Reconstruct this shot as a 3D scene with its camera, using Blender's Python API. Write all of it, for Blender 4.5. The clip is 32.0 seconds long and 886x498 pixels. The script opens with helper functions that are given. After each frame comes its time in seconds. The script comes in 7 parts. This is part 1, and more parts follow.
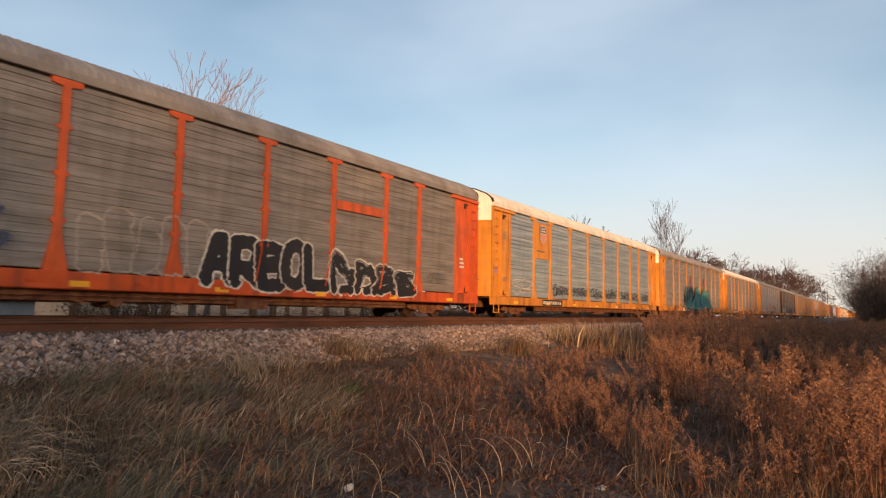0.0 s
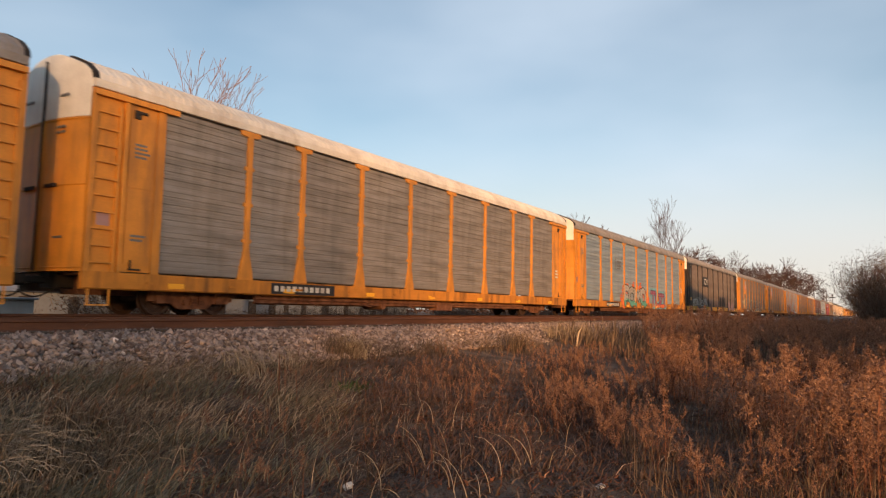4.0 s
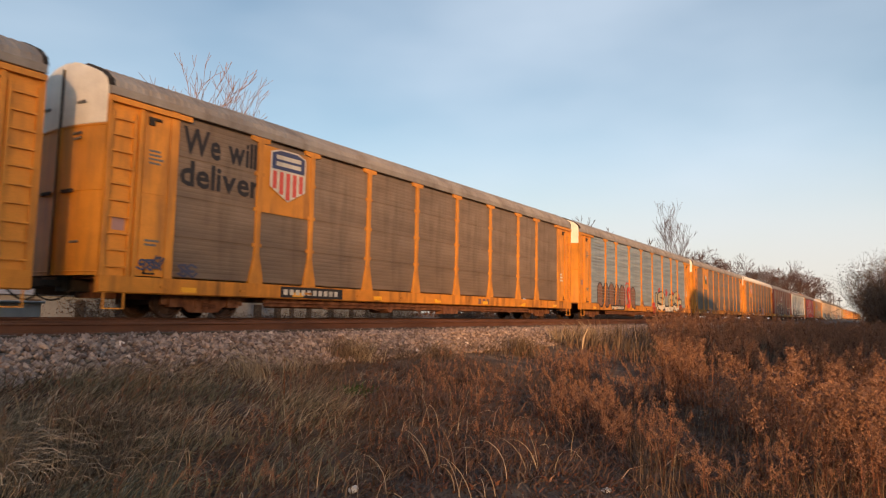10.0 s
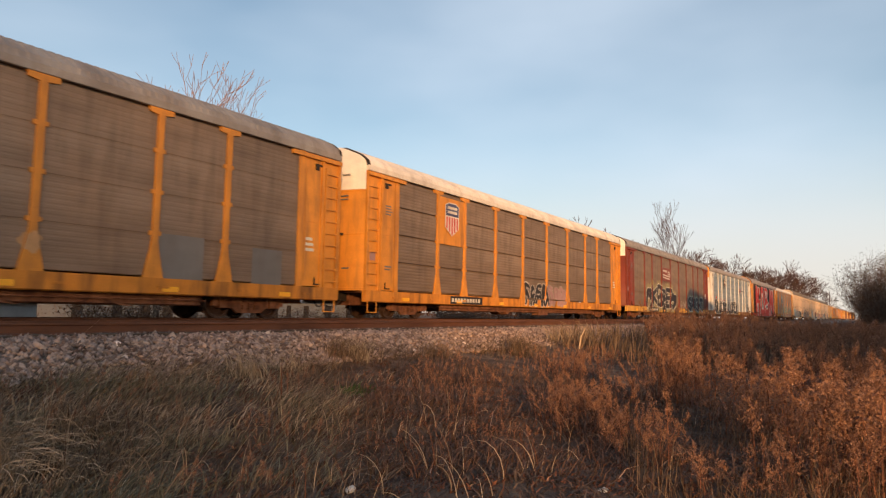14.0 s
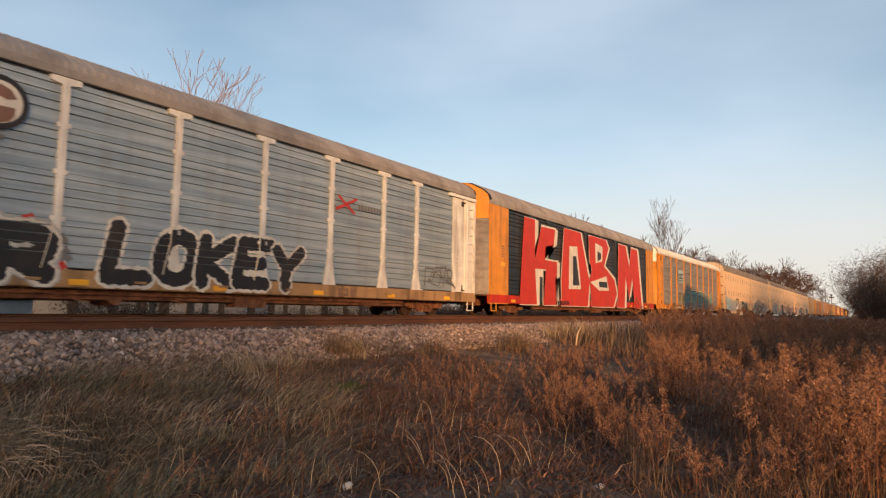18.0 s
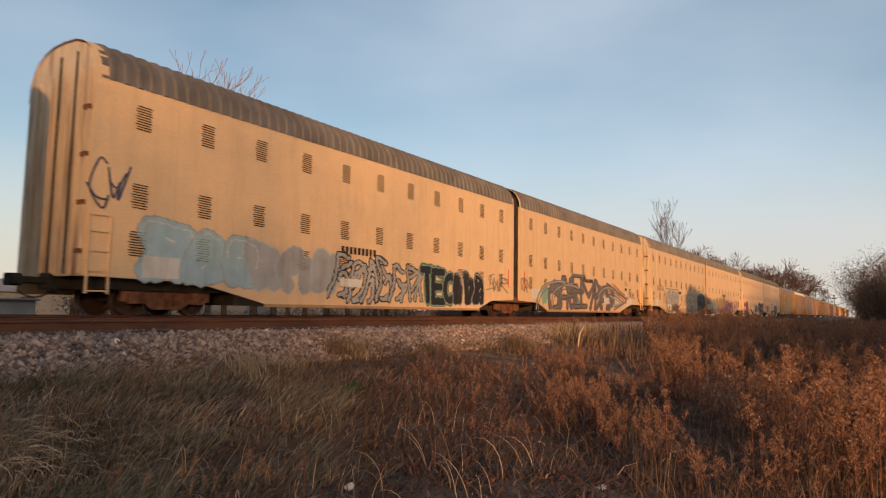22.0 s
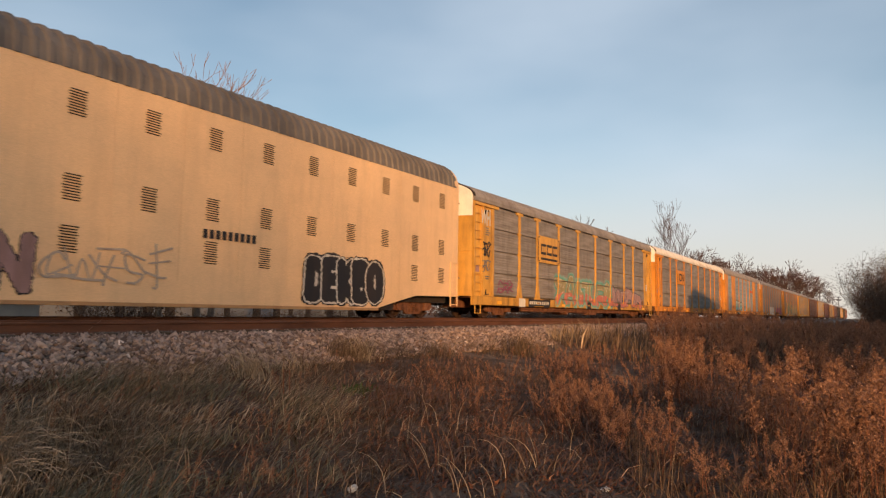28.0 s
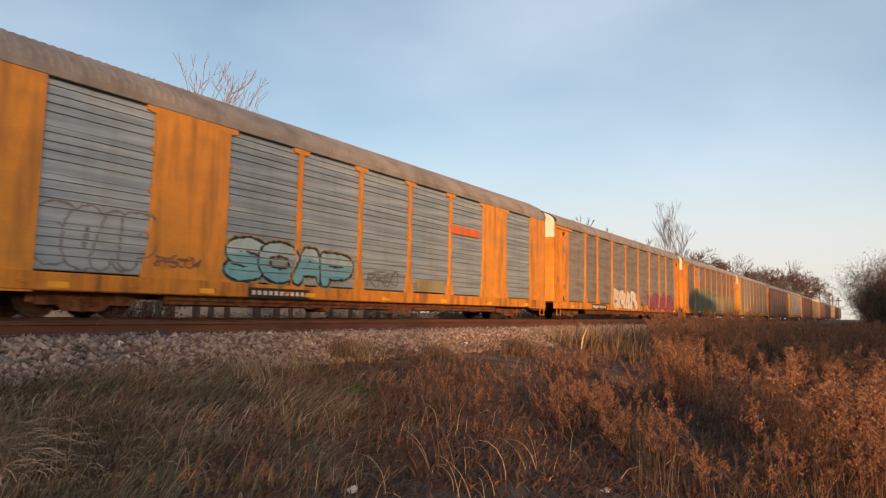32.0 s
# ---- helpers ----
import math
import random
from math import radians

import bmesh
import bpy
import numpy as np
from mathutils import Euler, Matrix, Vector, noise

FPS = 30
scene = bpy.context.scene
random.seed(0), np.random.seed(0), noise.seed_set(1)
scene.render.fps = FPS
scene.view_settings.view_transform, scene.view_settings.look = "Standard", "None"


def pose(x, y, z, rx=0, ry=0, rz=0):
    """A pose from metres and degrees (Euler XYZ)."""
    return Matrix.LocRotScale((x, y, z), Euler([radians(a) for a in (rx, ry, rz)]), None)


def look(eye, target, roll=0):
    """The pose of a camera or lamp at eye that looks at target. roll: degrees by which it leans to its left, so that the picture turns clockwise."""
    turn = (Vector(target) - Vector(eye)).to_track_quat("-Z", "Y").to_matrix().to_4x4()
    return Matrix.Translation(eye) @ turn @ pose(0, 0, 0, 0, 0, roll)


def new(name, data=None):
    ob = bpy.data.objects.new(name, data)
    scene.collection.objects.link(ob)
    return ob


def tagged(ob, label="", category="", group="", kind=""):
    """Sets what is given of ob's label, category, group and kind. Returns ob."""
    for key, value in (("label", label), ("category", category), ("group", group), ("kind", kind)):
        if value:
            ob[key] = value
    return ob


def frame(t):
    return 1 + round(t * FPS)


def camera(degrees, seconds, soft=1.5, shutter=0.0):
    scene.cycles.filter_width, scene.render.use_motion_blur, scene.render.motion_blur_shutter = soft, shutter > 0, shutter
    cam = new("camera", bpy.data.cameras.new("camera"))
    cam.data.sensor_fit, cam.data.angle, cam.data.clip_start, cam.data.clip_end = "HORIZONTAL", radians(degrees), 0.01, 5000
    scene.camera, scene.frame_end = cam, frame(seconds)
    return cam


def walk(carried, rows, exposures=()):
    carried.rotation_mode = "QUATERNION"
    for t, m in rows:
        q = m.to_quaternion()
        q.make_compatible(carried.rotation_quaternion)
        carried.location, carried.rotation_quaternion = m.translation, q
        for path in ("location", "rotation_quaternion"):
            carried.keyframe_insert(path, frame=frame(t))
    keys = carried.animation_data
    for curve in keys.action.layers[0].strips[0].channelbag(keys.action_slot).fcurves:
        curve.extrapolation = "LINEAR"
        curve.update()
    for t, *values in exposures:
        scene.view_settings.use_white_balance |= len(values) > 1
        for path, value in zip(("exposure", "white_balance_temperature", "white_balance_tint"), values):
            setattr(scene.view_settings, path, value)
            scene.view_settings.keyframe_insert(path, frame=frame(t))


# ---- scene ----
# ---- camera ----
# x runs along the track, y across it away from the camera, z = 0 at the rail tops
EYE = Vector((0.0, 0.0, 0.244))


def aim(yaw, pitch):
    way = Vector((math.cos(radians(yaw)) * math.cos(radians(pitch)), math.sin(radians(yaw)) * math.cos(radians(pitch)), math.sin(radians(pitch))))
    return look(EYE, EYE + way * 10, 0.88)


cam = camera(68.54, 32.0, soft=1.2, shutter=0.12)
walk(cam, [(t, aim(a, b)) for t, a, b in
    [(0, 33.36, 5.48), (0.5, 33.43, 5.56), (1, 33.53, 5.63), (1.5, 33.50, 5.56), (2, 33.40, 5.48), (2.5, 33.53, 5.56), (3, 33.40, 5.41), 
    (3.5, 33.29, 5.34), (5.5, 33.36, 5.48), (6, 33.43, 5.56), (6.5, 33.57, 5.56), (7, 33.85, 5.63), (7.5, 33.95, 5.63), (8, 33.95, 5.78), 
    (8.5, 33.95, 5.86), (9, 33.92, 5.86), (9.5, 33.74, 5.71), (10, 33.74, 5.63), (10.5, 33.67, 5.56), (11, 33.71, 5.56), (11.5, 33.57, 5.48), 
    (12, 33.43, 5.41), (12.5, 33.50, 5.48), (13, 33.50, 5.48), (13.5, 33.50, 5.56), (14, 33.50, 5.63), (14.5, 33.47, 5.71), (16.5, 33.40, 5.48), 
    (17, 33.29, 5.41), (17.5, 33.22, 5.34), (18, 33.22, 5.34), (18.5, 33.43, 5.41), (19, 33.33, 5.41), (19.5, 33.40, 5.41), (20, 33.67, 5.63), 
    (20.5, 33.81, 5.63), (21, 33.67, 5.56), (21.5, 33.53, 5.48), (22, 33.40, 5.41), (22.5, 33.60, 5.48), (23, 33.88, 5.56), (23.5, 33.64, 5.48), 
    (24, 33.60, 5.41), (24.5, 33.95, 5.56), (25, 33.81, 5.48), (25.5, 33.54, 5.41), (27.5, 33.47, 5.48), (28, 33.67, 5.56), (28.5, 33.74, 5.63), 
    (29, 33.74, 5.71), (29.5, 33.71, 5.75), (30, 33.74, 5.78), (30.5, 33.85, 5.71), (31, 33.85, 5.71), (31.5, 33.92, 5.78), (32, 33.67, 5.63)]],
    [(0, 0.25), (20.3, 0.25), (21, 0.18), (22, 0.02), (23, -0.05), (25.5, -0.03), (27.5, 0.0), (28.2, 0.14), (29, 0.34), (30, 0.36), (31, 0.28), (32, 0.25)])

# ---- light ----
SUN_WAY = Vector((0.74, 0.67, -0.145)).normalized()
world = bpy.data.worlds.new("sky")
scene.world = world
world.use_nodes = True
wn, wl = world.node_tree.nodes, world.node_tree.links
sky = wn.new("ShaderNodeTexSky")
sky.sky_type, sky.sun_disc = "NISHITA", False
sky.sun_elevation = math.asin(-SUN_WAY.z)
sky.sun_rotation = math.atan2(-SUN_WAY.x, -SUN_WAY.y)
sky.air_density, sky.dust_density, sky.ozone_density = 1.0, 0.7, 1.4
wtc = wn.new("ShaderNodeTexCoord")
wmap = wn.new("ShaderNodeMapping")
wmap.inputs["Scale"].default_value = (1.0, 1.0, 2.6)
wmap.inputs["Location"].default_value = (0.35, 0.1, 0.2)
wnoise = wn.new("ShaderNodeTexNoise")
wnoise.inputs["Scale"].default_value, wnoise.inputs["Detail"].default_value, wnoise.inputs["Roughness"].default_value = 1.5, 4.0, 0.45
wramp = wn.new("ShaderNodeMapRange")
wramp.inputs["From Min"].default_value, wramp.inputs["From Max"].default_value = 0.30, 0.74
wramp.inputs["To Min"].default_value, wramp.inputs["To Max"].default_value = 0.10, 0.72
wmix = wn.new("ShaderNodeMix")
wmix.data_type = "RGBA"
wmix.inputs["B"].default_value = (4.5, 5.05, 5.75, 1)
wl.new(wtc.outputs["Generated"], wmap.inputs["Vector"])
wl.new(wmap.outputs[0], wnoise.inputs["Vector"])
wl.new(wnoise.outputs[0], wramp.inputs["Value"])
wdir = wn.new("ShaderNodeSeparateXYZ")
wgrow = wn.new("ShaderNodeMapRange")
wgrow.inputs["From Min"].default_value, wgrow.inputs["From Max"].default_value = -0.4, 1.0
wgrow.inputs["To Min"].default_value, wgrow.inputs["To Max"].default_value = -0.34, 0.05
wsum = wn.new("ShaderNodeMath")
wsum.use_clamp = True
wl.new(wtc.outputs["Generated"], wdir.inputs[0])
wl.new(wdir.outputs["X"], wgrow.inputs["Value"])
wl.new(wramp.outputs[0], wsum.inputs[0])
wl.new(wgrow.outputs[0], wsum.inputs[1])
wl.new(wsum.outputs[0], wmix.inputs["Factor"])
wl.new(sky.outputs[0], wmix.inputs["A"])
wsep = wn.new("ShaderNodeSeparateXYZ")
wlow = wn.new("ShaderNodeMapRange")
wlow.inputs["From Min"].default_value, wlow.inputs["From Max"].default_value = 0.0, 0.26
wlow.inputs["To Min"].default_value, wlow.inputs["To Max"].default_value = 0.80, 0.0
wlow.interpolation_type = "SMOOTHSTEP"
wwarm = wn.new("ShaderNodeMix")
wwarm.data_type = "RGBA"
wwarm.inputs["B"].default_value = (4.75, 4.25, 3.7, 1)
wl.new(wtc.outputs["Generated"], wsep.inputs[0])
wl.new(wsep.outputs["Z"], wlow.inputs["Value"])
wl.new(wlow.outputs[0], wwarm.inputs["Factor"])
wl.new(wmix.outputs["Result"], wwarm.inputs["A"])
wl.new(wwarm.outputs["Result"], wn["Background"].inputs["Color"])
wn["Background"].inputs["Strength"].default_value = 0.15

sun = new("sun", bpy.data.lights.new("sun", "SUN"))
sun.data.energy, sun.data.angle, sun.data.color = 4.5, radians(1.0), (1.0, 0.52, 0.205)
sun.matrix_world = look((0, 0, 30), Vector((0, 0, 30)) + SUN_WAY)


# ---- materials ----
def material(name, colors, rough=0.7, metal=0.0, scale=4.0, stretch=(1, 1, 1), grain=40.0, bump=0.15, depth=0.01, vary=0.0, island=False, stain=None, stain_amount=0.5, spec=0.4):
    """A worn surface: two or three tones mixed by broad noise, fine grain on top, a stain that streaks, and relief."""
    m = bpy.data.materials.new(name)
    m.use_nodes = True
    n, l = m.node_tree.nodes, m.node_tree.links
    b = n["Principled BSDF"]
    tc = n.new("ShaderNodeTexCoord")
    mp = n.new("ShaderNodeMapping")
    mp.inputs["Scale"].default_value = stretch
    l.new(tc.outputs["Object"], mp.inputs["Vector"])
    n1 = n.new("ShaderNodeTexNoise")
    n1.inputs["Scale"].default_value, n1.inputs["Detail"].default_value = scale, 6
    l.new(mp.outputs[0], n1.inputs["Vector"])
    ramp = n.new("ShaderNodeValToRGB")
    els = ramp.color_ramp.elements
    els[0].position, els[1].position = 0.32, 0.68
    els[0].color, els[1].color = (*colors[0], 1), (*colors[-1], 1)
    if len(colors) == 3:
        els.new(0.5).color = (*colors[1], 1)
    if vary or island:
        if island:
            r = n.new("ShaderNodeNewGeometry").outputs["Random Per Island"]
        else:
            r = n.new("ShaderNodeObjectInfo").outputs["Random"]
    if island:
        l.new(r, ramp.inputs["Fac"])
        els[0].position, els[1].position = 0.0, 1.0
    else:
        l.new(n1.outputs[0], ramp.inputs["Fac"])
    n2 = n.new("ShaderNodeTexNoise")
    n2.inputs["Scale"].default_value, n2.inputs["Detail"].default_value = grain, 3
    l.new(mp.outputs[0], n2.inputs["Vector"])
    mr = n.new("ShaderNodeMapRange")
    mr.inputs["To Min"].default_value, mr.inputs["To Max"].default_value = 0.78, 1.18
    l.new(n2.outputs[0], mr.inputs["Value"])
    hsv = n.new("ShaderNodeHueSaturation")
    l.new(ramp.outputs[0], hsv.inputs["Color"])
    l.new(mr.outputs[0], hsv.inputs["Value"])
    col = hsv.outputs[0]
    if vary:
        mv = n.new("ShaderNodeMapRange")
        mv.inputs["To Min"].default_value, mv.inputs["To Max"].default_value = 1 - vary, 1 + vary
        l.new(r, mv.inputs["Value"])
        h2 = n.new("ShaderNodeHueSaturation")
        l.new(mv.outputs[0], h2.inputs["Value"])
        l.new(col, h2.inputs["Color"])
        col = h2.outputs[0]
    if stain:
        n3 = n.new("ShaderNodeTexNoise")
        n3.inputs["Scale"].default_value, n3.inputs["Detail"].default_value = 1.0, 7
        m3 = n.new("ShaderNodeMapping")
        m3.inputs["Scale"].default_value = (3.0, 3.0, 0.45)
        l.new(tc.outputs["Object"], m3.inputs["Vector"])
        l.new(m3.outputs[0], n3.inputs["Vector"])
        r3 = n.new("ShaderNodeMapRange")
        r3.inputs["From Min"].default_value, r3.inputs["From Max"].default_value = 0.48, 0.75
        r3.inputs["To Max"].default_value = stain_amount
        l.new(n3.outputs[0], r3.inputs["Value"])
        mx = n.new("ShaderNodeMix")
        mx.data_type = "RGBA"
        l.new(r3.outputs[0], mx.inputs["Factor"])
        l.new(col, mx.inputs["A"])
        mx.inputs["B"].default_value = (*stain, 1)
        col = mx.outputs["Result"]
    l.new(col, b.inputs["Base Color"])
    b.inputs["Roughness"].default_value, b.inputs["Metallic"].default_value = rough, metal
    b.inputs["Specular IOR Level"].default_value = spec
    if bump:
        bp = n.new("ShaderNodeBump")
        bp.inputs["Strength"].default_value, bp.inputs["Distance"].default_value = bump, depth
        l.new(n2.outputs[0], bp.inputs["Height"])
        l.new(bp.outputs[0], b.inputs["Normal"])
    return m


def tone(c, k):
    return tuple(min(1.0, v * k) for v in c)


def paint(name, c, rough=0.55, stain=(0.12, 0.065, 0.035), amount=0.6, uneven=0.11):
    return material(name, [tone(c, 1 - uneven), c, tone(c, 1 + 0.7 * uneven)], rough, 0.0, 1.3, (1, 1, 1.6), 30, 0.06, 0.004, 0.07, False, stain, amount)


MAT = {
    "yellow": paint("yellow_paint", (0.66, 0.27, 0.035)),
    "gold": paint("gold_paint", (0.66, 0.36, 0.07)),
    "orange": paint("orange_paint", (0.62, 0.105, 0.02)),
    "maroon": paint("maroon_paint", (0.22, 0.045, 0.028)),
    "black": paint("black_paint", (0.030, 0.027, 0.025)),
    "white": paint("white_paint", (0.74, 0.72, 0.68)),
    "endwhite": paint("end_white_paint", (0.80, 0.78, 0.74), amount=0.2),
    "cream": paint("cream_paint", (0.76, 0.52, 0.30), amount=0.12, uneven=0.04),
    "endcream": paint("rust_streaked_cream", (0.66, 0.52, 0.36), stain=(0.17, 0.065, 0.03), amount=0.95, uneven=0.08),
    "navy": paint("navy_paint", (0.022, 0.032, 0.045)),
    "rustbrown": paint("rust_brown_paint", (0.26, 0.09, 0.045)),
    "galv": material("galvanized_steel", [(0.225, 0.285, 0.335), (0.31, 0.375, 0.425), (0.41, 0.465, 0.505)], 0.5, 0.25, 1.6, (0.25, 1, 3.2), 60, 0.08, 0.003, 0.08, False, (0.20, 0.16, 0.12), 0.28),
    "taupe": material("dusty_steel", [(0.185, 0.130, 0.092), (0.235, 0.168, 0.120), (0.285, 0.210, 0.154)], 0.6, 0.2, 1.1, (0.4, 1, 1.6), 60, 0.08, 0.003, 0.08, False, (0.11, 0.075, 0.05), 0.5),
    "slate": material("grey_steel", [(0.21, 0.185, 0.165), (0.275, 0.245, 0.22), (0.34, 0.305, 0.28)], 0.6, 0.2, 1.6, (0.5, 1, 3), 60, 0.08, 0.003, 0.08, False, (0.10, 0.085, 0.07), 0.4),
    "roof": material("roof_steel", [(0.22, 0.195, 0.18), (0.29, 0.26, 0.24), (0.34, 0.31, 0.285)], 0.65, 0.15, 1.2, (1, 1, 1), 40, 0.08, 0.004, 0.08, False, (0.13, 0.095, 0.07), 0.4),
    "roofwhite": material("white_roof", [(0.60, 0.54, 0.48), (0.70, 0.65, 0.58), (0.78, 0.73, 0.66)], 0.6, 0.0, 1.2, (1, 1, 1), 40, 0.08, 0.004, 0.05, False, (0.30, 0.22, 0.15), 0.35),
    "roofmax": material("brown_grey_roof", [(0.13, 0.115, 0.105), (0.17, 0.15, 0.135), (0.21, 0.185, 0.165)], 0.65, 0.1, 1.0, (1, 1, 1), 40, 0.08, 0.004, 0.05),
    "dark": material("dark_steel", [(0.018, 0.014, 0.012), (0.032, 0.025, 0.02), (0.05, 0.035, 0.026)], 0.8, 0.1, 3.0),
    "rust": material("rusty_steel", [(0.09, 0.036, 0.02), (0.17, 0.07, 0.036), (0.25, 0.115, 0.06)], 0.85, 0.1, 4.0, (1, 1, 1), 50, 0.3, 0.006),
    "wheel": material("wheel_steel", [(0.06, 0.035, 0.025), (0.10, 0.06, 0.045)], 0.6, 0.4, 5.0),
    "rail": material("rail_steel", [(0.085, 0.036, 0.020), (0.13, 0.055, 0.03), (0.17, 0.075, 0.042)], 0.75, 0.2, 3.0, (0.3, 1, 1), 40, 0.2, 0.004),
    "tie": material("weathered_tie", [(0.06, 0.045, 0.035), (0.11, 0.085, 0.065)], 0.95, 0.0, 4.0, (0.3, 3, 3), 40, 0.5, 0.01),
    "reflector": paint("reflective_yellow", (0.85, 0.42, 0.03), 0.3, amount=0.2),
    "red": paint("red_paint", (0.60, 0.035, 0.018), amount=0.25),
    "pwhite": paint("spray_white", (0.66, 0.63, 0.57), 0.7, amount=0.35),
    "pblack": paint("spray_black", (0.022, 0.02, 0.022), 0.6, amount=0.15),
    "pgrey": paint("spray_grey", (0.17, 0.165, 0.16), 0.6, amount=0.3),
    "pfaint": paint("faded_spray", (0.42, 0.36, 0.31), 0.7, amount=0.5),
    "pteal": paint("spray_teal", (0.10, 0.33, 0.275), 0.6, amount=0.25),
    "pdteal": paint("dark_teal", (0.02, 0.07, 0.065), 0.6, amount=0.25),
    "pblue": paint("spray_blue", (0.17, 0.42, 0.52), 0.6, amount=0.25),
    "pdblue": paint("spray_dark_blue", (0.07, 0.075, 0.13), 0.6, amount=0.4),
    "plblue": paint("spray_light_blue", (0.38, 0.52, 0.57), 0.6, amount=0.3),
    "plgrey": paint("spray_silver", (0.40, 0.39, 0.38), 0.5, amount=0.3),
    "pchar": paint("spray_umber", (0.22, 0.165, 0.13), 0.6, amount=0.3),
    "pcream": paint("spray_cream", (0.50, 0.46, 0.32), 0.7, amount=0.35),
    "pcoral": paint("spray_coral", (0.52, 0.17, 0.12), 0.6, amount=0.4),
    "pmint": paint("spray_mint", (0.22, 0.37, 0.33), 0.6, amount=0.35),
    "shade": paint("shaded_blue_grey_wall", (0.15, 0.165, 0.19), 0.8, amount=0.3),
    "ppink": paint("spray_pink", (0.36, 0.22, 0.22), 0.6, amount=0.55),
    "pmag": paint("spray_magenta", (0.30, 0.07, 0.14), 0.6, amount=0.4),
    "pred": paint("spray_red", (0.52, 0.038, 0.022), 0.6, amount=0.25),
    "porange": paint("spray_orange", (0.70, 0.16, 0.045), 0.6, amount=0.2),
    "pgreen": paint("spray_green", (0.12, 0.19, 0.12), 0.6, amount=0.5),
    "pyellow": paint("spray_yellow", (0.33, 0.29, 0.15), 0.6, amount=0.6),
    "pbrown": paint("spray_brown", (0.22, 0.12, 0.085), 0.6, amount=0.3),
    "ptan": paint("buff_paint", (0.46, 0.27, 0.13), 0.7, amount=0.3),
    "flagred": paint("sign_red", (0.60, 0.09, 0.07), 0.5, amount=0.2),
    "flagblue": paint("sign_blue", (0.05, 0.065, 0.16), 0.5, amount=0.2),
    "flaggreen": paint("sign_green", (0.03, 0.09, 0.05), 0.5, amount=0.2),
    "stone": material("ballast_stone", [(0.13, 0.080, 0.062), (0.50, 0.37, 0.30), (0.95, 0.79, 0.68)], 0.9, 0.0, 3.0, island=True, bump=0.4),
    "bed": material("ballast_bed", [(0.09, 0.065, 0.05), (0.17, 0.13, 0.105), (0.30, 0.24, 0.20)], 0.95, 0.0, 14.0, grain=60, bump=0.9, depth=0.03),
    "soil": material("litter_soil", [(0.055, 0.037, 0.027), (0.11, 0.072, 0.052), (0.20, 0.14, 0.10)], 1.0, 0.0, 2.2, grain=45, bump=0.9, depth=0.03),
    "straw": material("dry_grass", [(0.06, 0.04, 0.026), (0.23, 0.155, 0.10), (0.68, 0.53, 0.37)], 0.85, 0.0, 3.0, island=True, bump=0),
    "dullstraw": material("grey_brown_thatch", [(0.045, 0.030, 0.023), (0.19, 0.127, 0.093), (0.64, 0.47, 0.36)], 0.9, 0.0, 3.0, island=True, bump=0),
    "palestraw": material("pale_dry_blades", [(0.25, 0.185, 0.125), (0.54, 0.42, 0.30), (0.88, 0.73, 0.55)], 0.75, 0.0, 3.0, island=True, bump=0),
    "olive": material("olive_grass", [(0.075, 0.066, 0.040), (0.285, 0.245, 0.160), (0.80, 0.70, 0.53)], 0.85, 0.0, 3.0, island=True, bump=0),
    "russet": material("russet_weed", [(0.06, 0.025, 0.016), (0.225, 0.094, 0.054), (0.56, 0.30, 0.18)], 0.9, 0.0, 3.0, island=True, bump=0),
    "fluff": material("seed_fluff", [(0.19, 0.094, 0.056), (0.39, 0.21, 0.13), (0.86, 0.58, 0.39)], 0.95, 0.0, 3.0, island=True, bump=0),
    "greenleaf": material("green_leaf", [(0.03, 0.055, 0.015), (0.07, 0.12, 0.035)], 0.7, 0.0, 3.0, island=True, bump=0),
    "bark": material("bare_bark", [(0.10, 0.065, 0.045), (0.17, 0.115, 0.08), (0.24, 0.17, 0.12)], 0.95, 0.0, 6.0, (1, 1, 0.3), 40, 0.4, 0.01),
    "twig": material("bare_twigs", [(0.18, 0.105, 0.075), (0.30, 0.19, 0.14)], 0.95, 0.0, 4.0, bump=0),
    "darktwig": material("dark_twigs", [(0.06, 0.033, 0.024), (0.12, 0.068, 0.047)], 0.95, 0.0, 4.0, bump=0),
    "umber": material("umber_undergrowth", [(0.06, 0.034, 0.024), (0.215, 0.122, 0.085), (0.60, 0.41, 0.29)], 0.9, 0.0, 3.0, island=True, bump=0),
    "brush": material("brush_leaves", [(0.06, 0.029, 0.017), (0.14, 0.068, 0.038), (0.28, 0.15, 0.085)], 0.95, 0.0, 3.0, island=True, bump=0),
    "wall": paint("pale_wall", (0.62, 0.60, 0.56), 0.8, amount=0.2),
    "pole": material("pole_wood", [(0.06, 0.045, 0.035), (0.12, 0.09, 0.07)], 0.95, 0.0, 5.0, (3, 3, 0.2)),
    "zinc": material("zinc_steel", [(0.30, 0.31, 0.32), (0.42, 0.43, 0.44)], 0.5, 0.5, 5.0),
}

for key, c in (("yellow", (0.60, 0.235, 0.03)), ("gold", (0.60, 0.32, 0.06)), ("orange", (0.56, 0.09, 0.018)), ("maroon", (0.20, 0.04, 0.025)), ("black", (0.03, 0.027, 0.025)), ("white", (0.6, 0.58, 0.54)),
               ("ptan", (0.42, 0.25, 0.12)), ("red", (0.55, 0.03, 0.016)), ("rustbrown", (0.24, 0.08, 0.04))):
    MAT["sill_" + key] = paint(key + "_grimy_sill", c, 0.75, (0.055, 0.032, 0.02), 0.85, 0.16)

